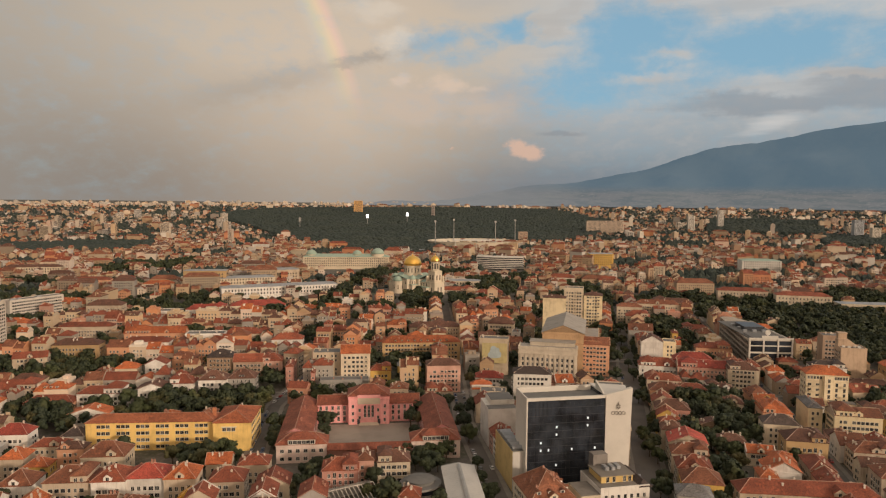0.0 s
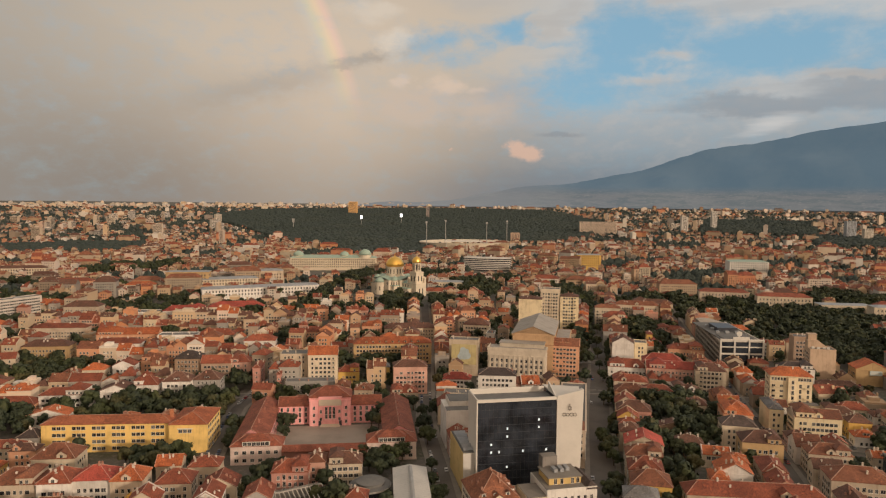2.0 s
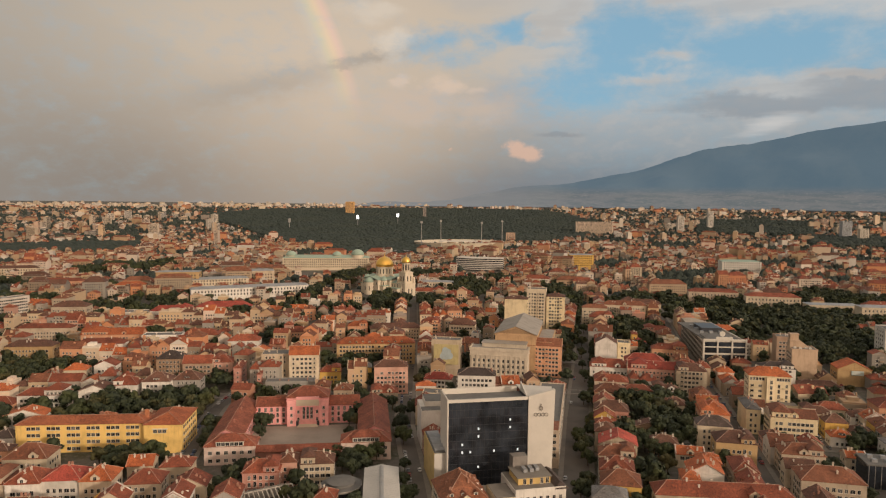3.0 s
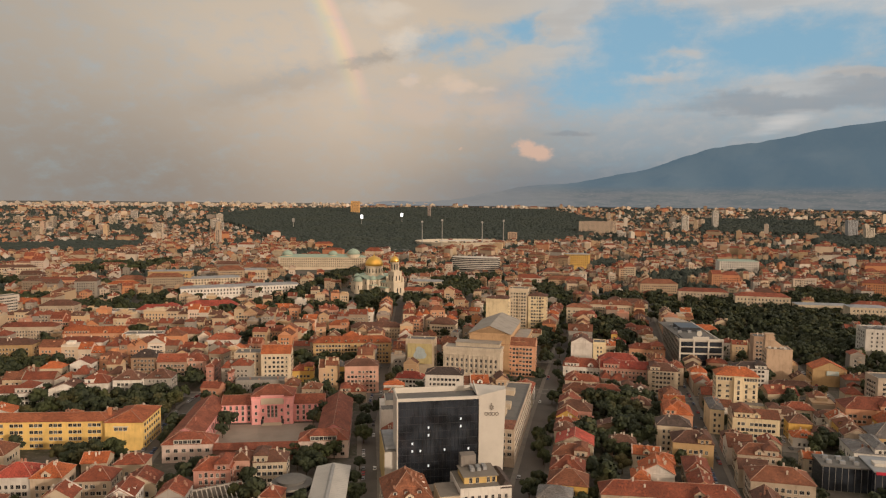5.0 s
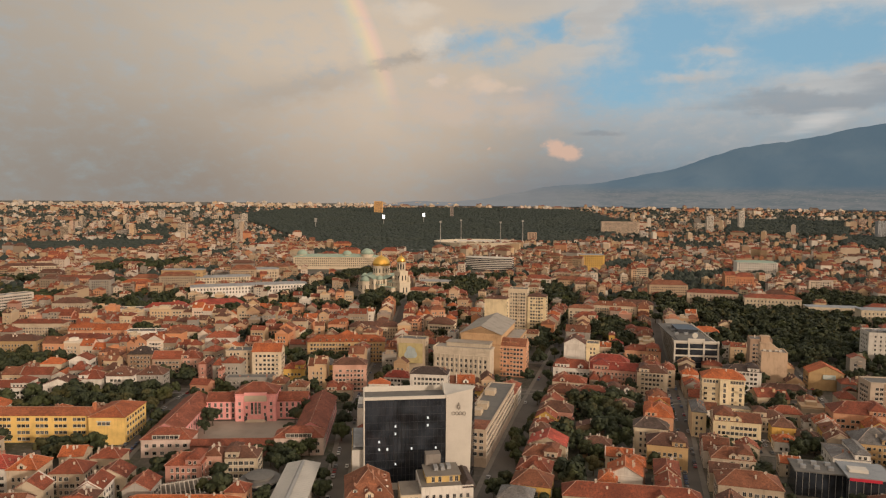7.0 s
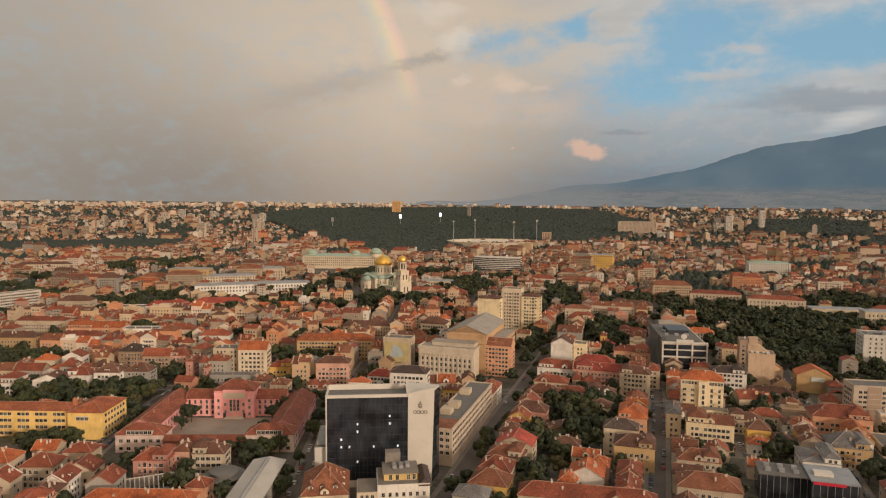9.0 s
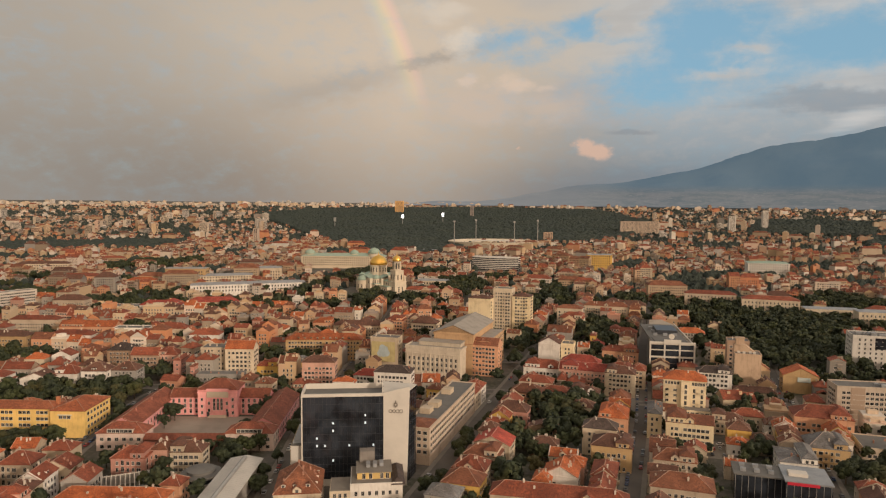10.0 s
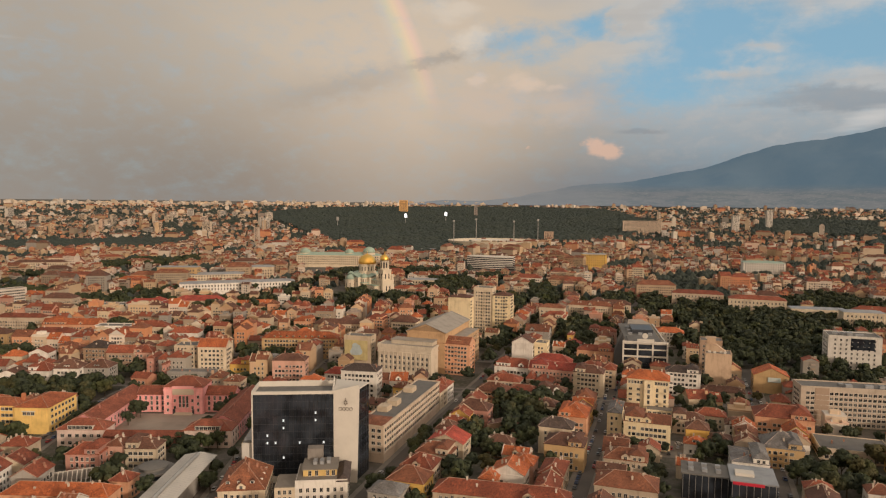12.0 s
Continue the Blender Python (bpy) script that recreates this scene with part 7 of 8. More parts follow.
house(-90.5, 324.6, 14.3, 11.0, 10.0, 6.0, 'sand', 'hip', 'red')
house(276.6, 542.6, 14.4, 10.0, 9.8, -12.0, 'brown', 'hip', 'red')
house(234.3, 512.3, 9.8, 14.0, 13.8, -12.0, 'sand', 'hip', 'red')
house(231.2, 578.7, 29.2, 12.0, 12.5, -12.0, 'peach', 'hip', 'red')
house(247.0, 664.6, 26.2, 12.0, 12.0, -12.0, 'rose', 'hip', 'red')
house(309.2, 662.3, 25.1, 13.0, 13.5, -12.0, 'white', 'hip', 'orange')
tree(-318.7, 513.0, 11.7)
tree(-312.1, 531.3, 11.7)
tree(-292.3, 519.6, 13.0)
tree(-286.0, 532.2, 11.7)
tree(-261.7, 506.3, 11.7)
tree(-291.2, 481.2, 11.7)
tree(-310.0, 485.4, 13.0)
tree(-269.6, 489.7, 11.7)
tree(-255.5, 482.3, 11.7)
tree(-279.8, 482.4, 12.7)
tree(-266.0, 415.5, 11.7)
tree(-239.5, 394.3, 11.7)
tree(-226.5, 394.9, 12.7)
tree(-233.1, 414.1, 11.7)
tree(-214.4, 384.9, 11.7)
tree(-210.6, 454.7, 11.7)
tree(-179.9, 418.2, 12.7)
tree(-177.8, 430.5, 13.8)
tree(-166.6, 421.9, 12.2)
tree(-160.4, 427.3, 12.0)
tree(-149.4, 416.6, 14.0)
tree(-187.7, 412.1, 12.2)
tree(-192.3, 403.5, 12.0)
tree(-135.3, 416.2, 12.0)
tree(-131.2, 431.6, 12.7)
tree(-129.4, 451.1, 13.3)
tree(-114.5, 416.8, 12.0)
tree(-116.0, 437.3, 13.8)
tree(-146.6, 440.1, 12.0)
tree(-143.4, 453.4, 12.0)
tree(-189.4, 423.9, 13.3)
tree(-165.0, 407.3, 12.7)
tree(-136.0, 347.9, 11.0)
tree(-128.3, 344.4, 10.8)
tree(-121.2, 345.8, 12.5)
tree(-115.3, 351.1, 11.8)
tree(-107.0, 343.3, 10.8)
tree(-107.2, 331.2, 10.8)
tree(-119.6, 329.8, 13.0)
tree(-128.0, 334.4, 11.3)
tree(-137.6, 342.3, 12.0)
tree(-92.2, 375.5, 12.2)
tree(-93.0, 392.5, 12.0)
tree(-91.5, 366.1, 10.8)
tree(-70.3, 398.6, 11.8)
tree(-16.1, 418.1, 12.7)
tree(-14.1, 402.2, 11.8)
tree(12.9, 398.0, 12.2)
tree(11.8, 422.2, 11.0)
tree(15.5, 378.2, 12.2)
tree(4.9, 440.4, 11.5)
tree(-65.8, 323.1, 10.2)
tree(-61.7, 330.2, 10.2)
tree(-57.0, 335.7, 10.0)
tree(-67.4, 311.2, 9.2)
tree(-69.3, 301.9, 10.0)
tree(-32.4, 317.0, 10.2)
tree(-28.2, 301.2, 9.8)
tree(-23.4, 304.4, 10.2)
tree(-33.3, 301.2, 10.6)
tree(-11.5, 348.3, 9.0)
tree(-6.1, 342.8, 10.6)
tree(-1.7, 336.8, 9.6)
tree(2.7, 354.8, 10.2)
tree(-7.0, 330.8, 10.6)
tree(-13.1, 338.2, 9.0)
tree(18.7, 318.0, 10.2)
tree(19.9, 303.4, 9.8)
tree(18.4, 338.9, 9.0)
tree(22.9, 302.2, 9.8)
tree(-43.9, 538.7, 11.0)
tree(-38.3, 555.3, 12.2)
tree(-28.6, 548.8, 11.0)
tree(-20.4, 537.1, 12.0)
tree(-52.1, 544.2, 12.5)
tree(-59.6, 559.1, 12.0)
tree(-33.0, 479.2, 10.8)
tree(-23.9, 475.6, 9.9)
tree(-36.4, 471.4, 10.3)
tree(-27.1, 462.1, 10.8)
tree(-83.6, 448.8, 9.9)
tree(-91.6, 442.1, 9.9)
tree(-104.9, 620.0, 12.2)
tree(-98.5, 646.3, 12.2)
tree(-108.4, 611.0, 11.0)
tree(-94.1, 661.0, 12.0)
tree(20.5, 492.1, 12.7)
tree(24.0, 514.0, 11.8)
tree(-131.9, 762.0, 11.5)
tree(-140.7, 741.4, 11.0)
tree(-192.7, 764.2, 14.3)
tree(-185.2, 786.4, 14.8)
tree(-200.8, 746.9, 14.8)
tree(-177.6, 728.3, 14.3)
tree(-295.2, 859.9, 12.6)
tree(-281.2, 850.0, 12.9)
tree(-305.9, 870.1, 14.8)
tree(-233.2, 817.4, 12.6)
tree(111.9, 359.5, 9.9)
tree(113.3, 349.4, 10.1)
tree(115.5, 366.6, 11.9)
tree(106.8, 320.0, 10.1)
tree(100.8, 305.5, 11.2)
tree(114.8, 379.9, 11.0)
tree(167.7, 633.9, 11.2)
tree(158.6, 589.1, 10.1)
tree(181.9, 693.0, 10.3)
tree(151.1, 548.3, 9.9)
tree(145.7, 512.3, 9.9)
tree(171.6, 670.3, 9.9)
tree(132.9, 455.2, 9.9)
tree(167.3, 460.8, 12.9)
tree(170.9, 444.7, 14.3)
tree(160.5, 430.3, 12.6)
tree(183.7, 458.3, 14.3)
tree(174.8, 426.4, 14.8)
tree(163.1, 414.5, 14.8)
tree(174.2, 411.7, 12.9)
tree(177.1, 406.3, 12.9)
tree(196.1, 424.2, 12.6)
tree(180.5, 398.5, 14.3)
tree(170.4, 381.4, 12.6)
tree(189.4, 401.8, 12.6)
tree(179.8, 479.0, 12.6)
tree(149.1, 369.5, 11.7)
tree(151.1, 362.6, 10.6)
tree(149.5, 378.6, 11.7)
tree(156.2, 356.7, 11.2)
tree(161.3, 354.5, 10.1)
tree(140.4, 326.0, 11.2)
tree(136.8, 314.1, 10.1)
tree(129.6, 302.4, 10.3)
tree(133.5, 301.8, 10.8)
tree(143.6, 340.6, 11.2)
tree(151.5, 338.8, 11.0)
tree(166.8, 354.7, 7.5)
tree(172.9, 353.7, 8.2)
tree(167.8, 350.4, 7.2)
tree(224.6, 575.1, 8.2)
tree(233.5, 583.1, 8.5)
tree(226.7, 685.6, 13.3)
tree(245.1, 705.9, 12.0)
tree(238.1, 661.2, 12.0)
tree(259.5, 757.3, 12.0)
tree(264.5, 723.9, 11.7)
tree(289.7, 769.0, 13.3)
tree(239.0, 742.2, 13.0)
tree(289.9, 827.0, 11.7)
tree(231.1, 329.3, 10.8)
tree(227.7, 345.0, 10.8)
tree(235.5, 338.5, 11.0)
tree(230.0, 337.7, 12.0)
tree(275.1, 382.4, 11.3)
tree(266.8, 371.3, 12.2)
tree(277.1, 375.0, 11.8)
tree(309.9, 350.3, 14.3)
tree(315.1, 343.9, 14.3)
tree(328.4, 356.3, 14.8)
tree(331.6, 346.0, 14.3)
tree(303.9, 329.1, 14.3)
tree(319.8, 331.1, 14.3)
tree(333.7, 339.4, 14.3)
tree(303.0, 344.8, 12.6)
tree(351.4, 370.8, 14.3)
tree(314.0, 332.1, 14.0)
tree(326.4, 329.3, 12.6)
tree(273.8, 467.7, 8.3)
tree(278.8, 464.1, 8.5)
tree(292.6, 476.9, 8.3)
tree(316.4, 466.7, 8.5)
tree(322.1, 507.3, 9.2)
tree(317.2, 481.0, 9.2)
tree(312.3, 663.9, 9.2)
tree(318.3, 653.7, 8.6)
tree(299.3, 636.2, 9.5)
tree(330.4, 485.1, 8.1)
tree(361.5, 489.3, 8.1)
tree(-608.4, 960.5, 12.7)
tree(-577.4, 935.8, 13.3)
tree(-553.2, 921.4, 13.0)
tree(-611.6, 946.8, 13.0)
tree(-526.7, 895.5, 13.0)
tree(-434.3, 731.8, 11.7)
tree(-365.5, 641.9, 11.7)
tree(-381.1, 655.1, 11.7)
tree(-264.7, 529.7, 13.0)
tree(-255.3, 533.3, 11.7)
tree(-365.5, 910.8, 11.7)
tree(-360.8, 814.0, 11.7)
tree(-274.2, 884.4, 13.0)
tree(-256.1, 860.6, 13.0)
tree(-391.4, 611.0, 13.0)
tree(-371.7, 599.6, 13.0)
tree(-376.7, 576.4, 13.0)
tree(-358.3, 566.2, 13.0)
house(-109.1, 294.5, 10.9, 9.0, 7.0, 4.0, 'yellow', 'hip', 'yellow', chimneys=0)
house(185.3, 635.6, 21.7, 14.0, 15.7, -12.0, 'grey', 'gable', 'rust', sides='r')
house(203.6, 742.4, 26.5, 13.0, 19.4, -12.0, 'cream', 'mansard', 'rust', rise=1.5, chimneys=6)
house(186.0, 556.0, 10.0, 13.0, 22.0, -12.0, 'butter', 'flat', 'grey', sides='fr')
house(248.7, 789.5, 48.6, 13.0, 15.8, -12.0, 'sand', 'hip', 'rust', balconies=3)
house(216.4, 621.1, 14.7, 11.0, 8.1, -12.0, 'white', 'cross', 'scarlet')
tree(-18.9, 352.8, 9.0)
tree(-11.0, 345.9, 10.6)
tree(-6.9, 353.6, 9.0)
tree(-0.1, 350.1, 9.4)
tree(-21.7, 344.5, 10.0)
house(348.2, 389.4, 35.3, 24.0, 6.0, -12.0, 'beige', 'flat', 'grey')

# ---- the rest of the town ----
WALLS = ("cream", "grey", "beige", "sand", "white", "peach", "rose", "grey", "cream", "yellow")
TILES = ("red", "red", "rust", "brown", "orange", "rust")
NEAR_WALLS = ("cream", "white", "white", "sand", "peach", "cream", "rose", "yellow", "beige")
FAR_TILES = ("red", "rust", "red", "brown", "rust", "red")


FAR_WALLS = ("cream", "sand", "white", "grey", "cream", "white", "peach", "white", "sand", "white", "beige", "cream")


def in_park(x, y):
    a, r = math.degrees(math.atan2(x, y)), math.hypot(x, y)
    return any(p(a, r) for p in PARKS)


GREENS = [(318, 468, 15, 7), (352, 566, 30, 36), (372, 520, 16, 12), (-121, 340, 15, 12), (-285, 522, 52, 34), (-165, 428, 66, 20), (-235, 405, 26, 18), (178, 446, 24, 24), (155, 376, 22, 14), (137, 320, 8, 22), (-40, 555, 32, 10), (0, 815, 50, 22),
          (-25, 470, 15, 7), (238, 685, 34, 40), (370, 640, 60, 65), (450, 760, 90, 70), (317, 341, 13, 13), (126, 1085, 45, 40), (-95, 1080, 26, 50), (160, 830, 25, 40), (-140, 840, 22, 20),
          (-440, 700, 60, 14), (-520, 860, 70, 25), (-330, 1040, 60, 20), (-330, 800, 50, 25), (-500, 1000, 80, 30), (560, 900, 80, 60), (330, 900, 60, 40), (-20, 1150, 70, 60), (-60, 395, 12, 8), (-23, 302, 15, 9)]


CLUMPS = [(-618, 1034, 43, 24), (-598, 1276, 38, 99), (-523, 1330, 29, 125), (-295, 852, 17, 54), (-197, 752, 17, 26), (-141, 778, 23, 26), (-129, 916, 9, 50), (-110, 1077, 27, 129), (-19, 817, 34, 47), (-43, 540, 20, 12), (-283, 516, 11, 27), (-255, 525, 6, 10), (-158, 432, 33, 14), (70, 971, 35, 86)]  # clumps of street and courtyard trees
CLUMPS_EAST = [(201, 930, 18, 143), (229, 712, 17, 27), (227, 634, 20, 47), (307, 853, 33, 100), (354, 777, 17, 77), (428, 794, 51, 119), (418, 636, 37, 126), (165, 420, 15, 36), (138, 365, 10, 7), (154, 563, 6, 52), (152, 649, 8, 84), (584, 983, 37, 26), (5, 492, 17, 7)]
GREENS += CLUMPS
GREENS += CLUMPS_EAST


def in_green(x, y):
    return any(((x - a) / u) ** 2 + ((y - b) / v) ** 2 < 1 for a, b, u, v in GREENS)


CLEAR = [(-150, 346, 16, 12), (344, 488, 20, 14), (66, 288, 38, 30), (254, 386, 9, 12), (-30, 890, 75, 45), (-187, 1230, 110, 80), (90, 1960, 150, 60), (-200, 855, 80, 25), (76, 496, 28, 15), (112, 1250, 60, 70), (381, 434, 24, 16), (295, 486, 9, 8), (309, 352, 22, 22), (-127, 417, 14, 12), (350, 394, 22, 14), (295, 483, 12, 10), (311, 485, 10, 10)]  # open squares


def in_clear(x, y):
    return any(((x - a) / u) ** 2 + ((y - b) / v) ** 2 < 1 for a, b, u, v in CLEAR)


def turn_at(x, y):
    """How the houses lie: along the streets near by, less orderly far off."""
    f = max(0.0, min(1.0, (x + 60) / 120))
    far = min(1.0, max(0.0, (math.hypot(x, y) - 700) / 700))
    return (1 - f) * 7 - f * 12 + far * 40 * noise.noise((x * 0.0022, y * 0.0022, 3.0))


def fits(x, y, w, d, rz, gap=0.2):
    c, s = math.cos(radians(rz)), math.sin(radians(rz))
    for p in (-0.5, -0.2, 0.2, 0.5):
        for q in (-0.5, 0.0, 0.5):
            a, b = x + c * p * w - s * q * d, y + s * p * w + c * q * d
            if not is_free(a, b, gap) or street_gap(a, b) < 0.2:
                return False
    return True


ROWS_NEAR = {k: (Mesh(), Mesh()) for k in range(10)}
SINGLE = []


def town_house(x, y, w, d, h, rz, rnd):
    """Near ones stand by themselves; farther ones join their row."""
    if y < 540 and (x > 150 or y < 480):
        h = min(h, 9.5 if x > 150 else 11.5)
    if math.hypot(x - 80, y) < 470 and len(SINGLE) < 165:
        SINGLE.append(house(x, y, w, d, h, rz, rnd.choice(NEAR_WALLS), rnd.choice(("hip", "hip", "gable", "gable", "cross" if h < 13 else "hip")), rnd.choice(TILES), near=False, sides="frlb", chimneys=4, dormers=rnd.choice((0, 0, 1, 2)), balconies=rnd.choice((0, 0, 1, 2))))
    else:
        taken(x, y, w, d, rz)
        far_house(*ROWS_NEAR[rnd.randrange(10)], w, d, h, x, y, ground_z(x, y), rz, rnd, True)


def far_house(m, r, w, d, h, x, y, z, rz, rnd, windows):
    """A house of the far rows: walls, cornice, roof, chimneys and windows into the shared meshes."""
    m.at(x, y, z - 0.5, rz)
    r.at(x, y, z - 0.5, rz)
    q = rnd.random()
    rise = min(w, d) * rnd.uniform(0.26, 0.42)
    pitched = q < 0.86
    # long houses step up or down part of the way along
    bays = [(-w / 2, w / 2, h)]
    if w > 13 and rnd.random() < 0.6:
        c = rnd.uniform(-0.2, 0.2) * w
        bays = [(-w / 2, c, h), (c, w / 2, max(5.5, h + rnd.choice((-3.2, -1.6, 1.4, 3.0))))]
    for x0, x1, top in bays:
        m.box(x0, x1, -d / 2, d / 2, 0, top)
        m.box(x0 - 0.15, x1 + 0.15, -d / 2 - 0.25, d / 2 + 0.25, top - 0.45, top)
        if not pitched:
            m.box(x0 - 0.1, x1 + 0.1, -d / 2 - 0.1, d / 2 + 0.1, top, top + 0.8)
            e = (x1 - x0) / 5
            m.box(x0 + e, x1 - 2 * e, -d / 4, d / 4, top + 0.8, top + 3)
        elif q < 0.36 or x1 - x0 > 24:
            r.hip(x0 - 0.4, x1 + 0.4, -d / 2 - 0.4, d / 2 + 0.4, top + 0.25, rise)
        elif q < 0.72:
            r.gable(x0 - 0.2, x1 + 0.2, -d / 2 - 0.4, d / 2 + 0.4, top + 0.25, rise, "x")
            for e in (x0, x1):
                m.add([(e, -d / 2, top), (e, d / 2, top), (e, 0, top + rise)], [(0, 1, 2)])
            if windows and rnd.random() < 0.5:
                # fire wall out of the roof
                e = rnd.choice((x0, x1))
                prof = [(-d / 2 - 0.3, top), (d / 2 + 0.3, top), (d / 2 + 0.3, top + 0.8), (0, top + rise + 0.8), (-d / 2 - 0.3, top + 0.8)]
                m.add([(e + t, a, b) for t in (-0.25, 0.25) for a, b in prof], [(4, 3, 2, 1, 0), (5, 6, 7, 8, 9)] + [(k, (k + 1) % 5, 5 + (k + 1) % 5, 5 + k) for k in range(5)])
        else:
            r.gable(x0 - 0.3, x1 + 0.3, -d / 2 - 0.4, d / 2 + 0.4, top + 0.25, min(rise, (x1 - x0) * 0.4), "y")
            for e in (-d / 2, d / 2):
                m.add([(x0, e, top), (x1, e, top), ((x0 + x1) / 2, e, top + min(rise, (x1 - x0) * 0.4))], [(0, 1, 2)])
        for k in range(rnd.randint(1, 4)):
            a, b = rnd.uniform(x0 + 0.6, x1 - 0.6), rnd.uniform(-0.3, 0.3) * d
            t = rnd.uniform(0.5, 1.1)
            m.box(a - t, a + t, b - 0.35, b + 0.35, top, top + rise * (0.6 if pitched else 0.2) + rnd.uniform(1.2, 2.2))
    if pitched and rnd.random() < 0.45:
        # dormers in the front slope
        for a in slots(w * 0.8, 3.6):
            top = [t for x0, x1, t in bays if x0 <= a <= x1][0]
            m.box(a - 0.8, a + 0.8, -d / 2 + 0.5, -d / 2 + 3.4, top, top + 1.9)
            m.add([(a - 0.5, -d / 2 + 0.44, top + 0.6), (a + 0.5, -d / 2 + 0.44, top + 0.6), (a + 0.5, -d / 2 + 0.44, top + 1.6), (a - 0.5, -d / 2 + 0.44, top + 1.6)], [(0, 1, 2, 3)], 1)
            r.box(a - 1.0, a + 1.0, -d / 2 + 0.2, -d / 2 + 3.6, top + 1.9, top + 2.1)
    low = min(t for _, _, t in bays)
    if windows and rnd.random() < 0.5 and low > 8:
        # stacks of balconies
        for a in rnd.sample((-0.36, -0.12, 0.12, 0.36), 2 if w > 13 else 1):
            for k in range(1, int(low / 3.3)):
                m.box(a * w - 1.5, a * w + 1.5, -d / 2 - 1.1, -d / 2, 0.9 + 3.3 * k, 1.9 + 3.3 * k)
    if rnd.random() < 0.3:
        # a lower lean-to at one end
        s = rnd.choice((-1, 1))
        e, p = rnd.uniform(0.45, 0.75) * low, rnd.uniform(3.0, 5.5)
        x0, x1 = sorted((s * w / 2, s * (w / 2 + p)))
        m.box(x0, x1, -d / 2 + 1, d / 2 - 1, 0, e)
        r.gable(x0 - 0.2, x1 + 0.2, -d / 2 + 0.7, d / 2 - 0.7, e + 0.25, rnd.uniform(1.2, 2.6), "x")
    if not windows:
        return
    step, wide = rnd.choice((2.5, 2.8, 3.2)), rnd.choice((0.55, 0.65, 0.9))
    framed = math.hypot(x, y) < 950
    for t, n, e in ((0, w, d / 2), (90, d, w / 2), (180, w, d / 2), (270, d, w / 2)):
        if math.cos(radians(rz + t)) < 0.15:
            continue
        c, s = math.cos(radians(t)), math.sin(radians(t))
        for a in slots(n, step):
            at = a if t == 0 else -a if t == 180 else (w / 2 - 0.1) * (1 if t == 90 else -1)
            top = [t2 for x0, x1, t2 in bays if x0 <= at <= x1][0]
            for k in range(int((top - 0.6) / 3.3)):
                if rnd.random() < 0.94:
                    z0 = 1.1 + 3.3 * k
                    for u, v0, v1, o, slot in ((wide + 0.16, -0.2, 1.85, 0.04, 2), (wide, 0.0, 1.7, 0.08, 1)) if framed else ((wide, 0.0, 1.7, 0.05, 1),):
                        m.add([(c * p + s * (e + o), s * p - c * (e + o), f) for p, f in ((a - u, z0 + v0), (a + u, z0 + v0), (a + u, z0 + v1), (a - u, z0 + v1))], [(0, 1, 2, 3)], slot)


def close_rows(rows, what, paints, tones):
    for k, (m, t) in rows.items():
        w = new("row_houses", m.done("row_houses", [PLASTER_FAR, PANE_FAR, FRAME]))
        paint = paints[k % len(paints)]
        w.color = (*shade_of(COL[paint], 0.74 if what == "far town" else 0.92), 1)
        tagged(w, "%s plaster houses of the %s" % (paint, what), "houses", kind="stuff")
        part("roofs", t, w, TILE_FAR, color=ROOF[tones[k % 6]], kind="stuff")


def frontages():
    """Rows of houses shoulder to shoulder along both sides of each street."""
    rnd = random.Random(5)
    for pts, half in STREETS.values():
        for (ax, ay), (bx, by) in zip(pts, pts[1:]):
            n = math.hypot(bx - ax, by - ay)
            ux, uy = (bx - ax) / n, (by - ay) / n
            for s in (-1, 1):
                at = 0.0
                while at < n - 6:
                    w, d = rnd.choice((rnd.uniform(9, 14), rnd.uniform(13, 24))), rnd.uniform(11, 13.5)
                    h = rnd.choice((8.5, 11, 12.5, 13, 15, 16, 17, 19)) + rnd.uniform(-0.6, 0.6)
                    q = half + 3.0 + d / 2
                    x, y = ax + ux * (at + w / 2) + s * uy * q, ay + uy * (at + w / 2) - s * ux * q
                    rz = math.degrees(math.atan2(uy, ux)) + (0 if s > 0 else 180)
                    if 215 < y and math.hypot(x, y) < 900 and not in_green(x, y) and not in_clear(x, y) and fits(x, y, w, d, rz, 0.0):
                        town_house(x, y, w - 0.1, d, h, (math.degrees(math.atan2(uy, ux)) + (180 if s < 0 else 0)), rnd)
                        at += w
                    else:
                        at += 3.0


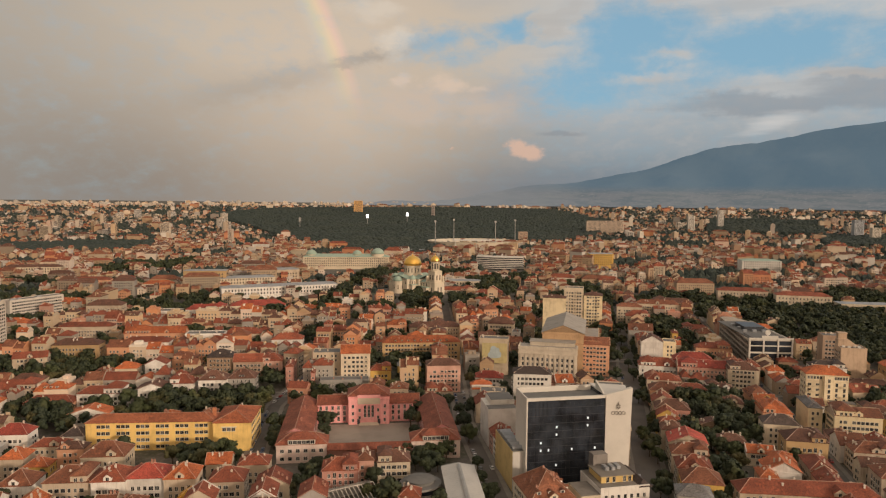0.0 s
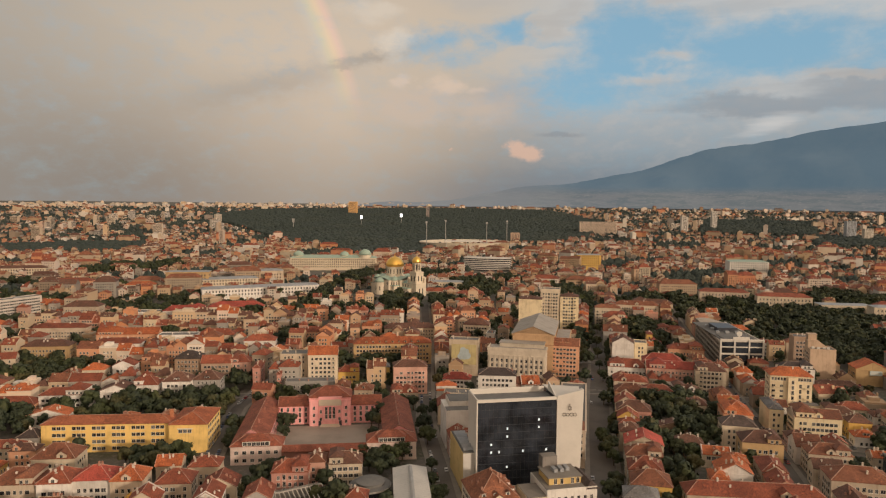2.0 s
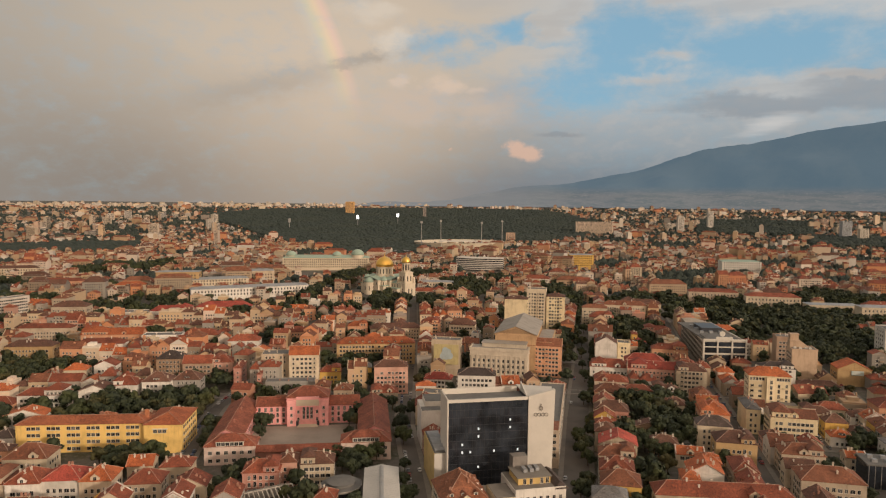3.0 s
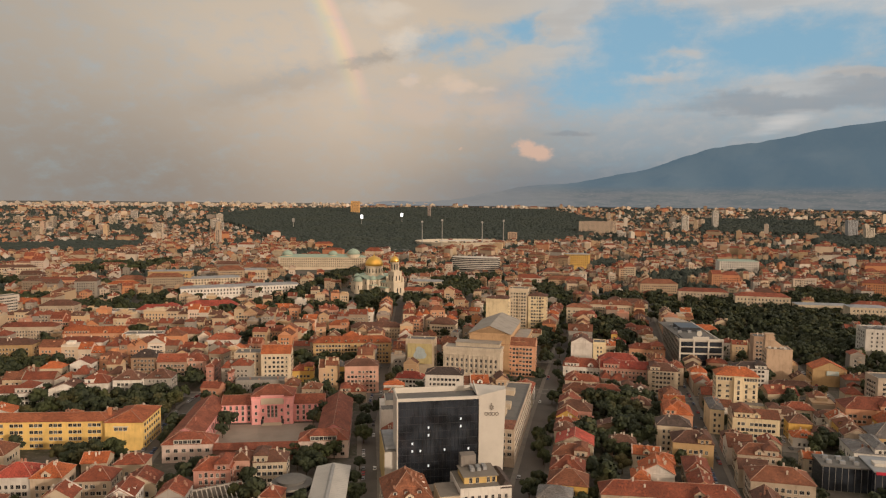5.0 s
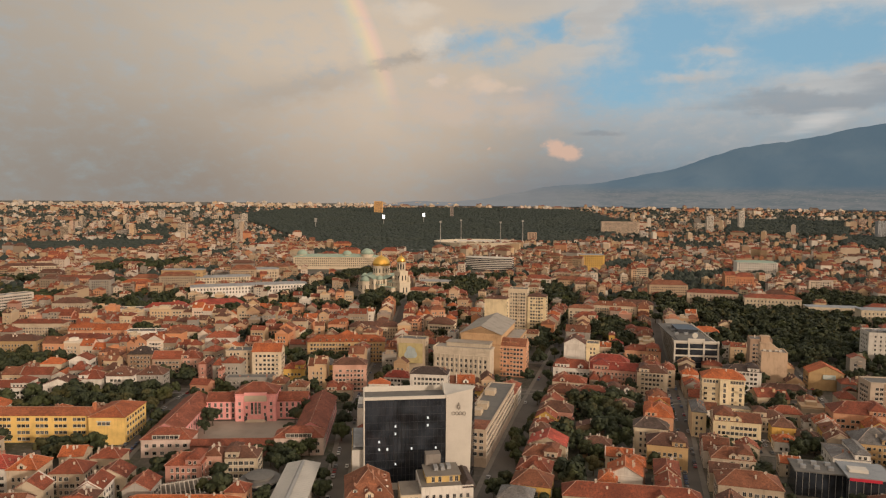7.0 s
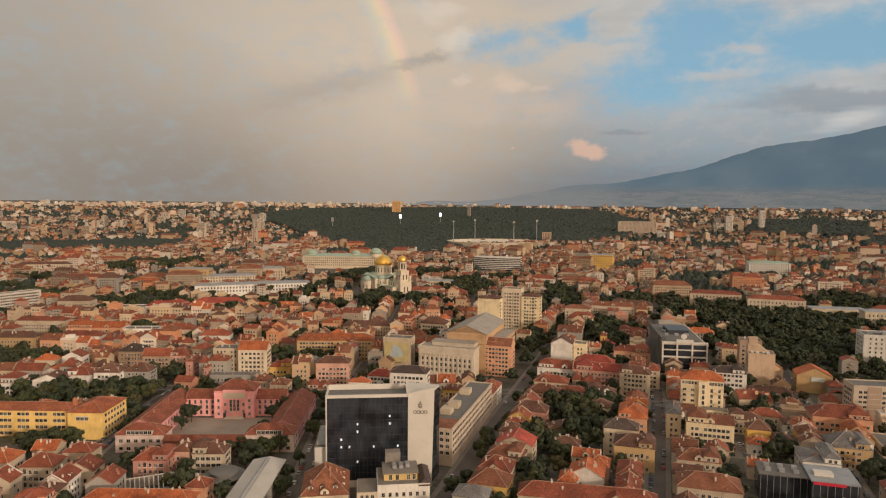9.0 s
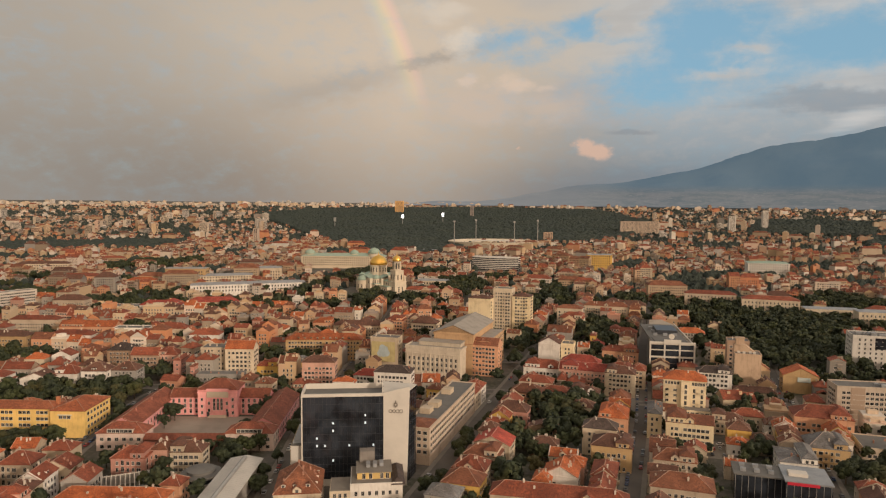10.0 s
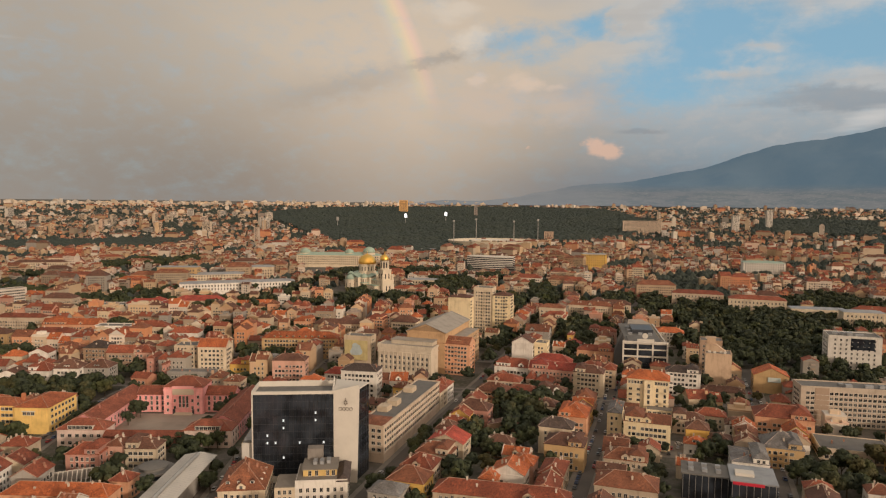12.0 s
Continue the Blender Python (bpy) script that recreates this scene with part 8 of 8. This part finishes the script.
def courts():
    """Houses and trees inside the blocks."""
    rnd = random.Random(15)
    n = 0
    lot = Mesh()
    for i in range(-60, 75):
        for j in range(0, 50):
            x, y = 15.5 * i + rnd.uniform(-4, 4), 215 + 15.0 * j + rnd.uniform(-4, 4)
            if abs(math.degrees(math.atan2(x - 80, y))) > 48 or math.hypot(x, y) > 880:
                continue
            g = in_green(x, y)
            if in_clear(x, y):
                continue
            if not g and rnd.random() < 0.5:
                rz = turn_at(x, y) + rnd.choice((0, 0, 90)) + rnd.uniform(-2, 2)
                w, d = rnd.uniform(8, 14), rnd.uniform(8.5, 12)
                if fits(x, y, w, d, rz, 0.3):
                    town_house(x, y, w, d, rnd.choice((6, 7, 9, 10, 12.5, 13, 15, 17)), rz, rnd)
                    continue
            if not in_clear(x, y) and is_free(x, y, 2.0) and street_gap(x, y) > 1.0 and rnd.random() < (1.0 if g else 0.85):
                n += 1
                if n < 95 and math.hypot(x - 80, y) < 520:
                    tree(x, y, rnd.uniform(8, 13))
                else:
                    leafy(lot, x, y, ground_z(x, y), rnd.uniform(8, 13), rnd)
    for a, b, u, v in GREENS:
        for k in range(int(u * v / 38)):
            q, t = math.sqrt(rnd.random()), rnd.uniform(0, 6.283)
            x, y = a + u * q * math.cos(t), b + v * q * math.sin(t)
            if is_free(x, y, 1.0) and street_gap(x, y) > 0:
                if y < 460 and n < 180:
                    n += 1
                    tree(x, y, rnd.uniform(10, 15))
                    continue
                leafy(lot, x, y, ground_z(x, y), rnd.uniform(12, 18), rnd)
    # single trees and small groups left between the houses
    for _ in range(5200):
        x, y = rnd.uniform(-520, 640), rnd.uniform(380, 900)
        if abs(math.degrees(math.atan2(x - 80, y))) > 40 or noise.noise((x * 0.02, y * 0.02, 5.0)) < 0.02:
            continue
        if is_free(x, y, 0.9) and street_gap(x, y) > -1.6 and not in_clear(x, y):
            taken(x, y, 3.0, 3.0, 0)
            leafy(lot, x, y, ground_z(x, y), rnd.uniform(8, 15), rnd)
    # trees along the boulevard
    pts, half = STREETS["boulevard"]
    for (ax, ay), (bx, by) in zip(pts, pts[1:]):
        n = math.hypot(bx - ax, by - ay)
        for k in range(int(n / 9)):
            for s in (-1, 1):
                f = 9 * k / n + rnd.uniform(-0.01, 0.01)
                x, y = ax + (bx - ax) * f + s * (by - ay) / n * (half + 1.0), ay + (by - ay) * f - s * (bx - ax) / n * (half + 1.0)
                if y > (520 if s > 0 else 640) or s > 0 and y > 300 and rnd.random() < 0.55:
                    leafy(lot, x, y, ground_z(x, y), rnd.uniform(7.5, 11), rnd)
    tagged(new("park_trees", lot.done("park_trees", LEAF)), "dark green crowns of park and courtyard trees", "trees", kind="stuff")


def far_town():
    rnd = random.Random(77)
    rows = {k: (Mesh(), Mesh()) for k in range(12)}
    woods = Mesh()
    r, ring = 860.0, 0
    while r < 4330:
        step = 15.5 + (r - 860) * 0.004
        a = -44.0 + rnd.uniform(0, 1)
        while a < 50:
            a += math.degrees(step / r) * rnd.uniform(0.85, 1.25)
            q = r + rnd.uniform(-6, 6)
            x, y = q * math.sin(radians(a)), q * math.cos(radians(a))
            if in_park(x, y) or in_clear(x, y) or not is_free(x, y, 9):
                continue
            z = ground_z(x, y)
            open_land = noise.noise((x * 0.006, y * 0.006, 9.0))
            pick = rnd.random() - (0.24 if q > 2300 else 0.05)
            if in_green(x, y):
                continue
            if open_land > 0.20 or pick < 0.40:
                s = rnd.uniform(4, 7.5)
                dome(woods, x, y, z - 1, s, s * rnd.uniform(1.4, 2.0), rnd)
                if open_land > 0.20:
                    dome(woods, x + rnd.uniform(-9, 9), y + rnd.uniform(-9, 9), z - 1, s, s * rnd.uniform(1.4, 2.0), rnd)
                continue
            if pick < 0.43:
                continue
            k = rnd.randrange(12) if q < 2500 else rnd.choice((0, 3, 6, 7, 10, 11, 10))
            rz = turn_at(x, y) + rnd.choice((0, 0, 0, 90)) + rnd.uniform(-4, 4)
            big = rnd.random() < 0.05
            w, d = (rnd.uniform(26, 52), rnd.uniform(14, 18)) if big else (rnd.uniform(9, 16), rnd.uniform(8.5, 12))
            h = rnd.choice((15, 18, 22, 25)) if big else rnd.choice((6.5, 8, 9.5, 11, 12.5, 14, 16) if q < 2500 else (5, 6, 7, 8, 9.5))
            far_house(*rows[k], w, d, h, x, y, z, rz, rnd, q < 1500)
        r += 15.5 + (r - 860) * 0.006
        ring += 1
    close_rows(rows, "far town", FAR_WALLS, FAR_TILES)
    close_rows(ROWS_NEAR, "old town", WALLS[:9], TILES)
    tagged(new("far_trees", woods.done("far_trees", FOREST)), "dark tree crowns among the far roofs", "trees", kind="stuff")


def tower_blocks():
    """Pale housing slabs on the far plain."""
    rnd = random.Random(31)
    groups = {k: Mesh() for k in range(4)}
    for k in range(1900):
        a, r = rnd.uniform(-42, 48), math.sqrt(rnd.uniform(2500 ** 2, 4650 ** 2))
        if k > 800:
            r = rnd.uniform(4200, 4750)
        x, y = r * math.sin(radians(a)), r * math.cos(radians(a))
        if in_park(x, y) or r > 4300 and a > 12 or not is_free(x, y, 30):
            continue
        m = groups[k % 4]
        m.at(x, y, ground_z(x, y) - 2, rnd.choice((0, 20, 60, 90)))
        w, d = rnd.uniform(10, 38), rnd.uniform(12, 16)
        h = rnd.choice((8, 10, 12, 16, 22, 30, 42)) if r < 3600 else rnd.choice((4, 5, 7, 9, 12, 16, 22))
        m.box(-w / 2, w / 2, -d / 2, d / 2, 0, h)
        m.box(-w / 5, w / 6, -d / 4, d / 4, h, h + 3)
        if r < 3500:
            for q in range(int(h / 3)):
                m.add([(-w / 2 + 1, -d / 2 - 0.1, 1 + 3 * q), (w / 2 - 1, -d / 2 - 0.1, 1 + 3 * q), (w / 2 - 1, -d / 2 - 0.1, 2.4 + 3 * q), (-w / 2 + 1, -d / 2 - 0.1, 2.4 + 3 * q)], [(0, 1, 2, 3)], 1)
    for k, m in groups.items():
        ob = new("housing_slabs", m.done("housing_slabs", [PLASTER_FAR, PANE_FAR]))
        ob.color = (*((0.62, 0.58, 0.53), (0.56, 0.48, 0.38), (0.52, 0.48, 0.43), (0.60, 0.56, 0.50))[k], 1)
        tagged(ob, "pale concrete housing slabs on the far plain", "apartment blocks", kind="stuff")


def parked_cars():
    rnd = random.Random(3)
    for name, chance in (("east_street", 0.8), ("far_east_street", 0.7), ("west_street", 0.7), ("school_street", 0.45), ("boulevard", 0.12)):
        pts, half = STREETS[name]
        for (ax, ay), (bx, by) in zip(pts, pts[1:]):
            n = math.hypot(bx - ax, by - ay)
            ux, uy = (bx - ax) / n, (by - ay) / n
            for k in range(int(n / 6.2)):
                for s in (-1, 1):
                    at = k * 6.2 + 3
                    x, y = ax + ux * at + s * uy * (half - 1.1), ay + uy * at - s * ux * (half - 1.1)
                    if 240 < y < 560 and rnd.random() < chance * (1.0 if s < 0 else 0.5):
                        car(x, y, math.degrees(math.atan2(uy, ux)), z=0.16)


taken(-45, 297, 34, 21, 30)
frontages()
courts()
far_town()
tower_blocks()
parked_cars()


def paved_yard():
    m = Mesh().at(254, 386, 0, -12).box(-9, 9, -14, 14, -0.3, 0.12)
    tagged(new("pavement", m.done("pavement", PAVING)), "worn paved back yard with parked cars", "pavement", kind="structure")
    for x, y, t, c in ((249, 378, 80, 2), (252, 386, 75, 4), (255, 377, 82, 3), (258, 394, 10, 0), (256, 388, 76, 1)):
        car(x, y, t, c, z=0.12)


paved_yard()


def crossing():
    """Worn white zebra bars at the junction."""
    for k in range(9):
        m = Mesh().at(128.0 + 1.35 * (k - 4), 476.0 - 0.28 * (k - 4), 0, -11.8).box(-0.3, 0.3, -2.0, 2.0, 0.0, 0.175)
        tagged(new("zebra_bar", m.done("zebra_bar", WHITE)), "worn white zebra crossing bar on asphalt", "road marking", "zebra crossing", kind="structure")


def open_rafters():
    """A stripped low roof: bare pale rafters over a ruined shed."""
    ob = thing("ruined_shed", -45, 297, 0, 30, "ruined low shed with bare pale roof rafters", "shed")
    for y in (-9, 9):
        part("wall", Mesh().box(-16, 16, y - 0.3, y + 0.3, 0, 5), ob, PLASTER, color=COL["grey"])
    part("ridge_beam", Mesh().box(-16, 16, -0.2, 0.2, 8.0, 8.4), ob, PLASTER, color=(0.55, 0.5, 0.44))
    r = Mesh().tube((0, 0, 8.3), (0, -9.6, 5.0), 0.22, 0.22, 4).done("rafter", PLASTER)
    for k in range(17):
        for t in (0, 180):
            part("rafter", r, ob, color=(0.62, 0.57, 0.50), m=pose(-16 + 2 * k, 0, 0, 0, 0, t))


crossing()
open_rafters()
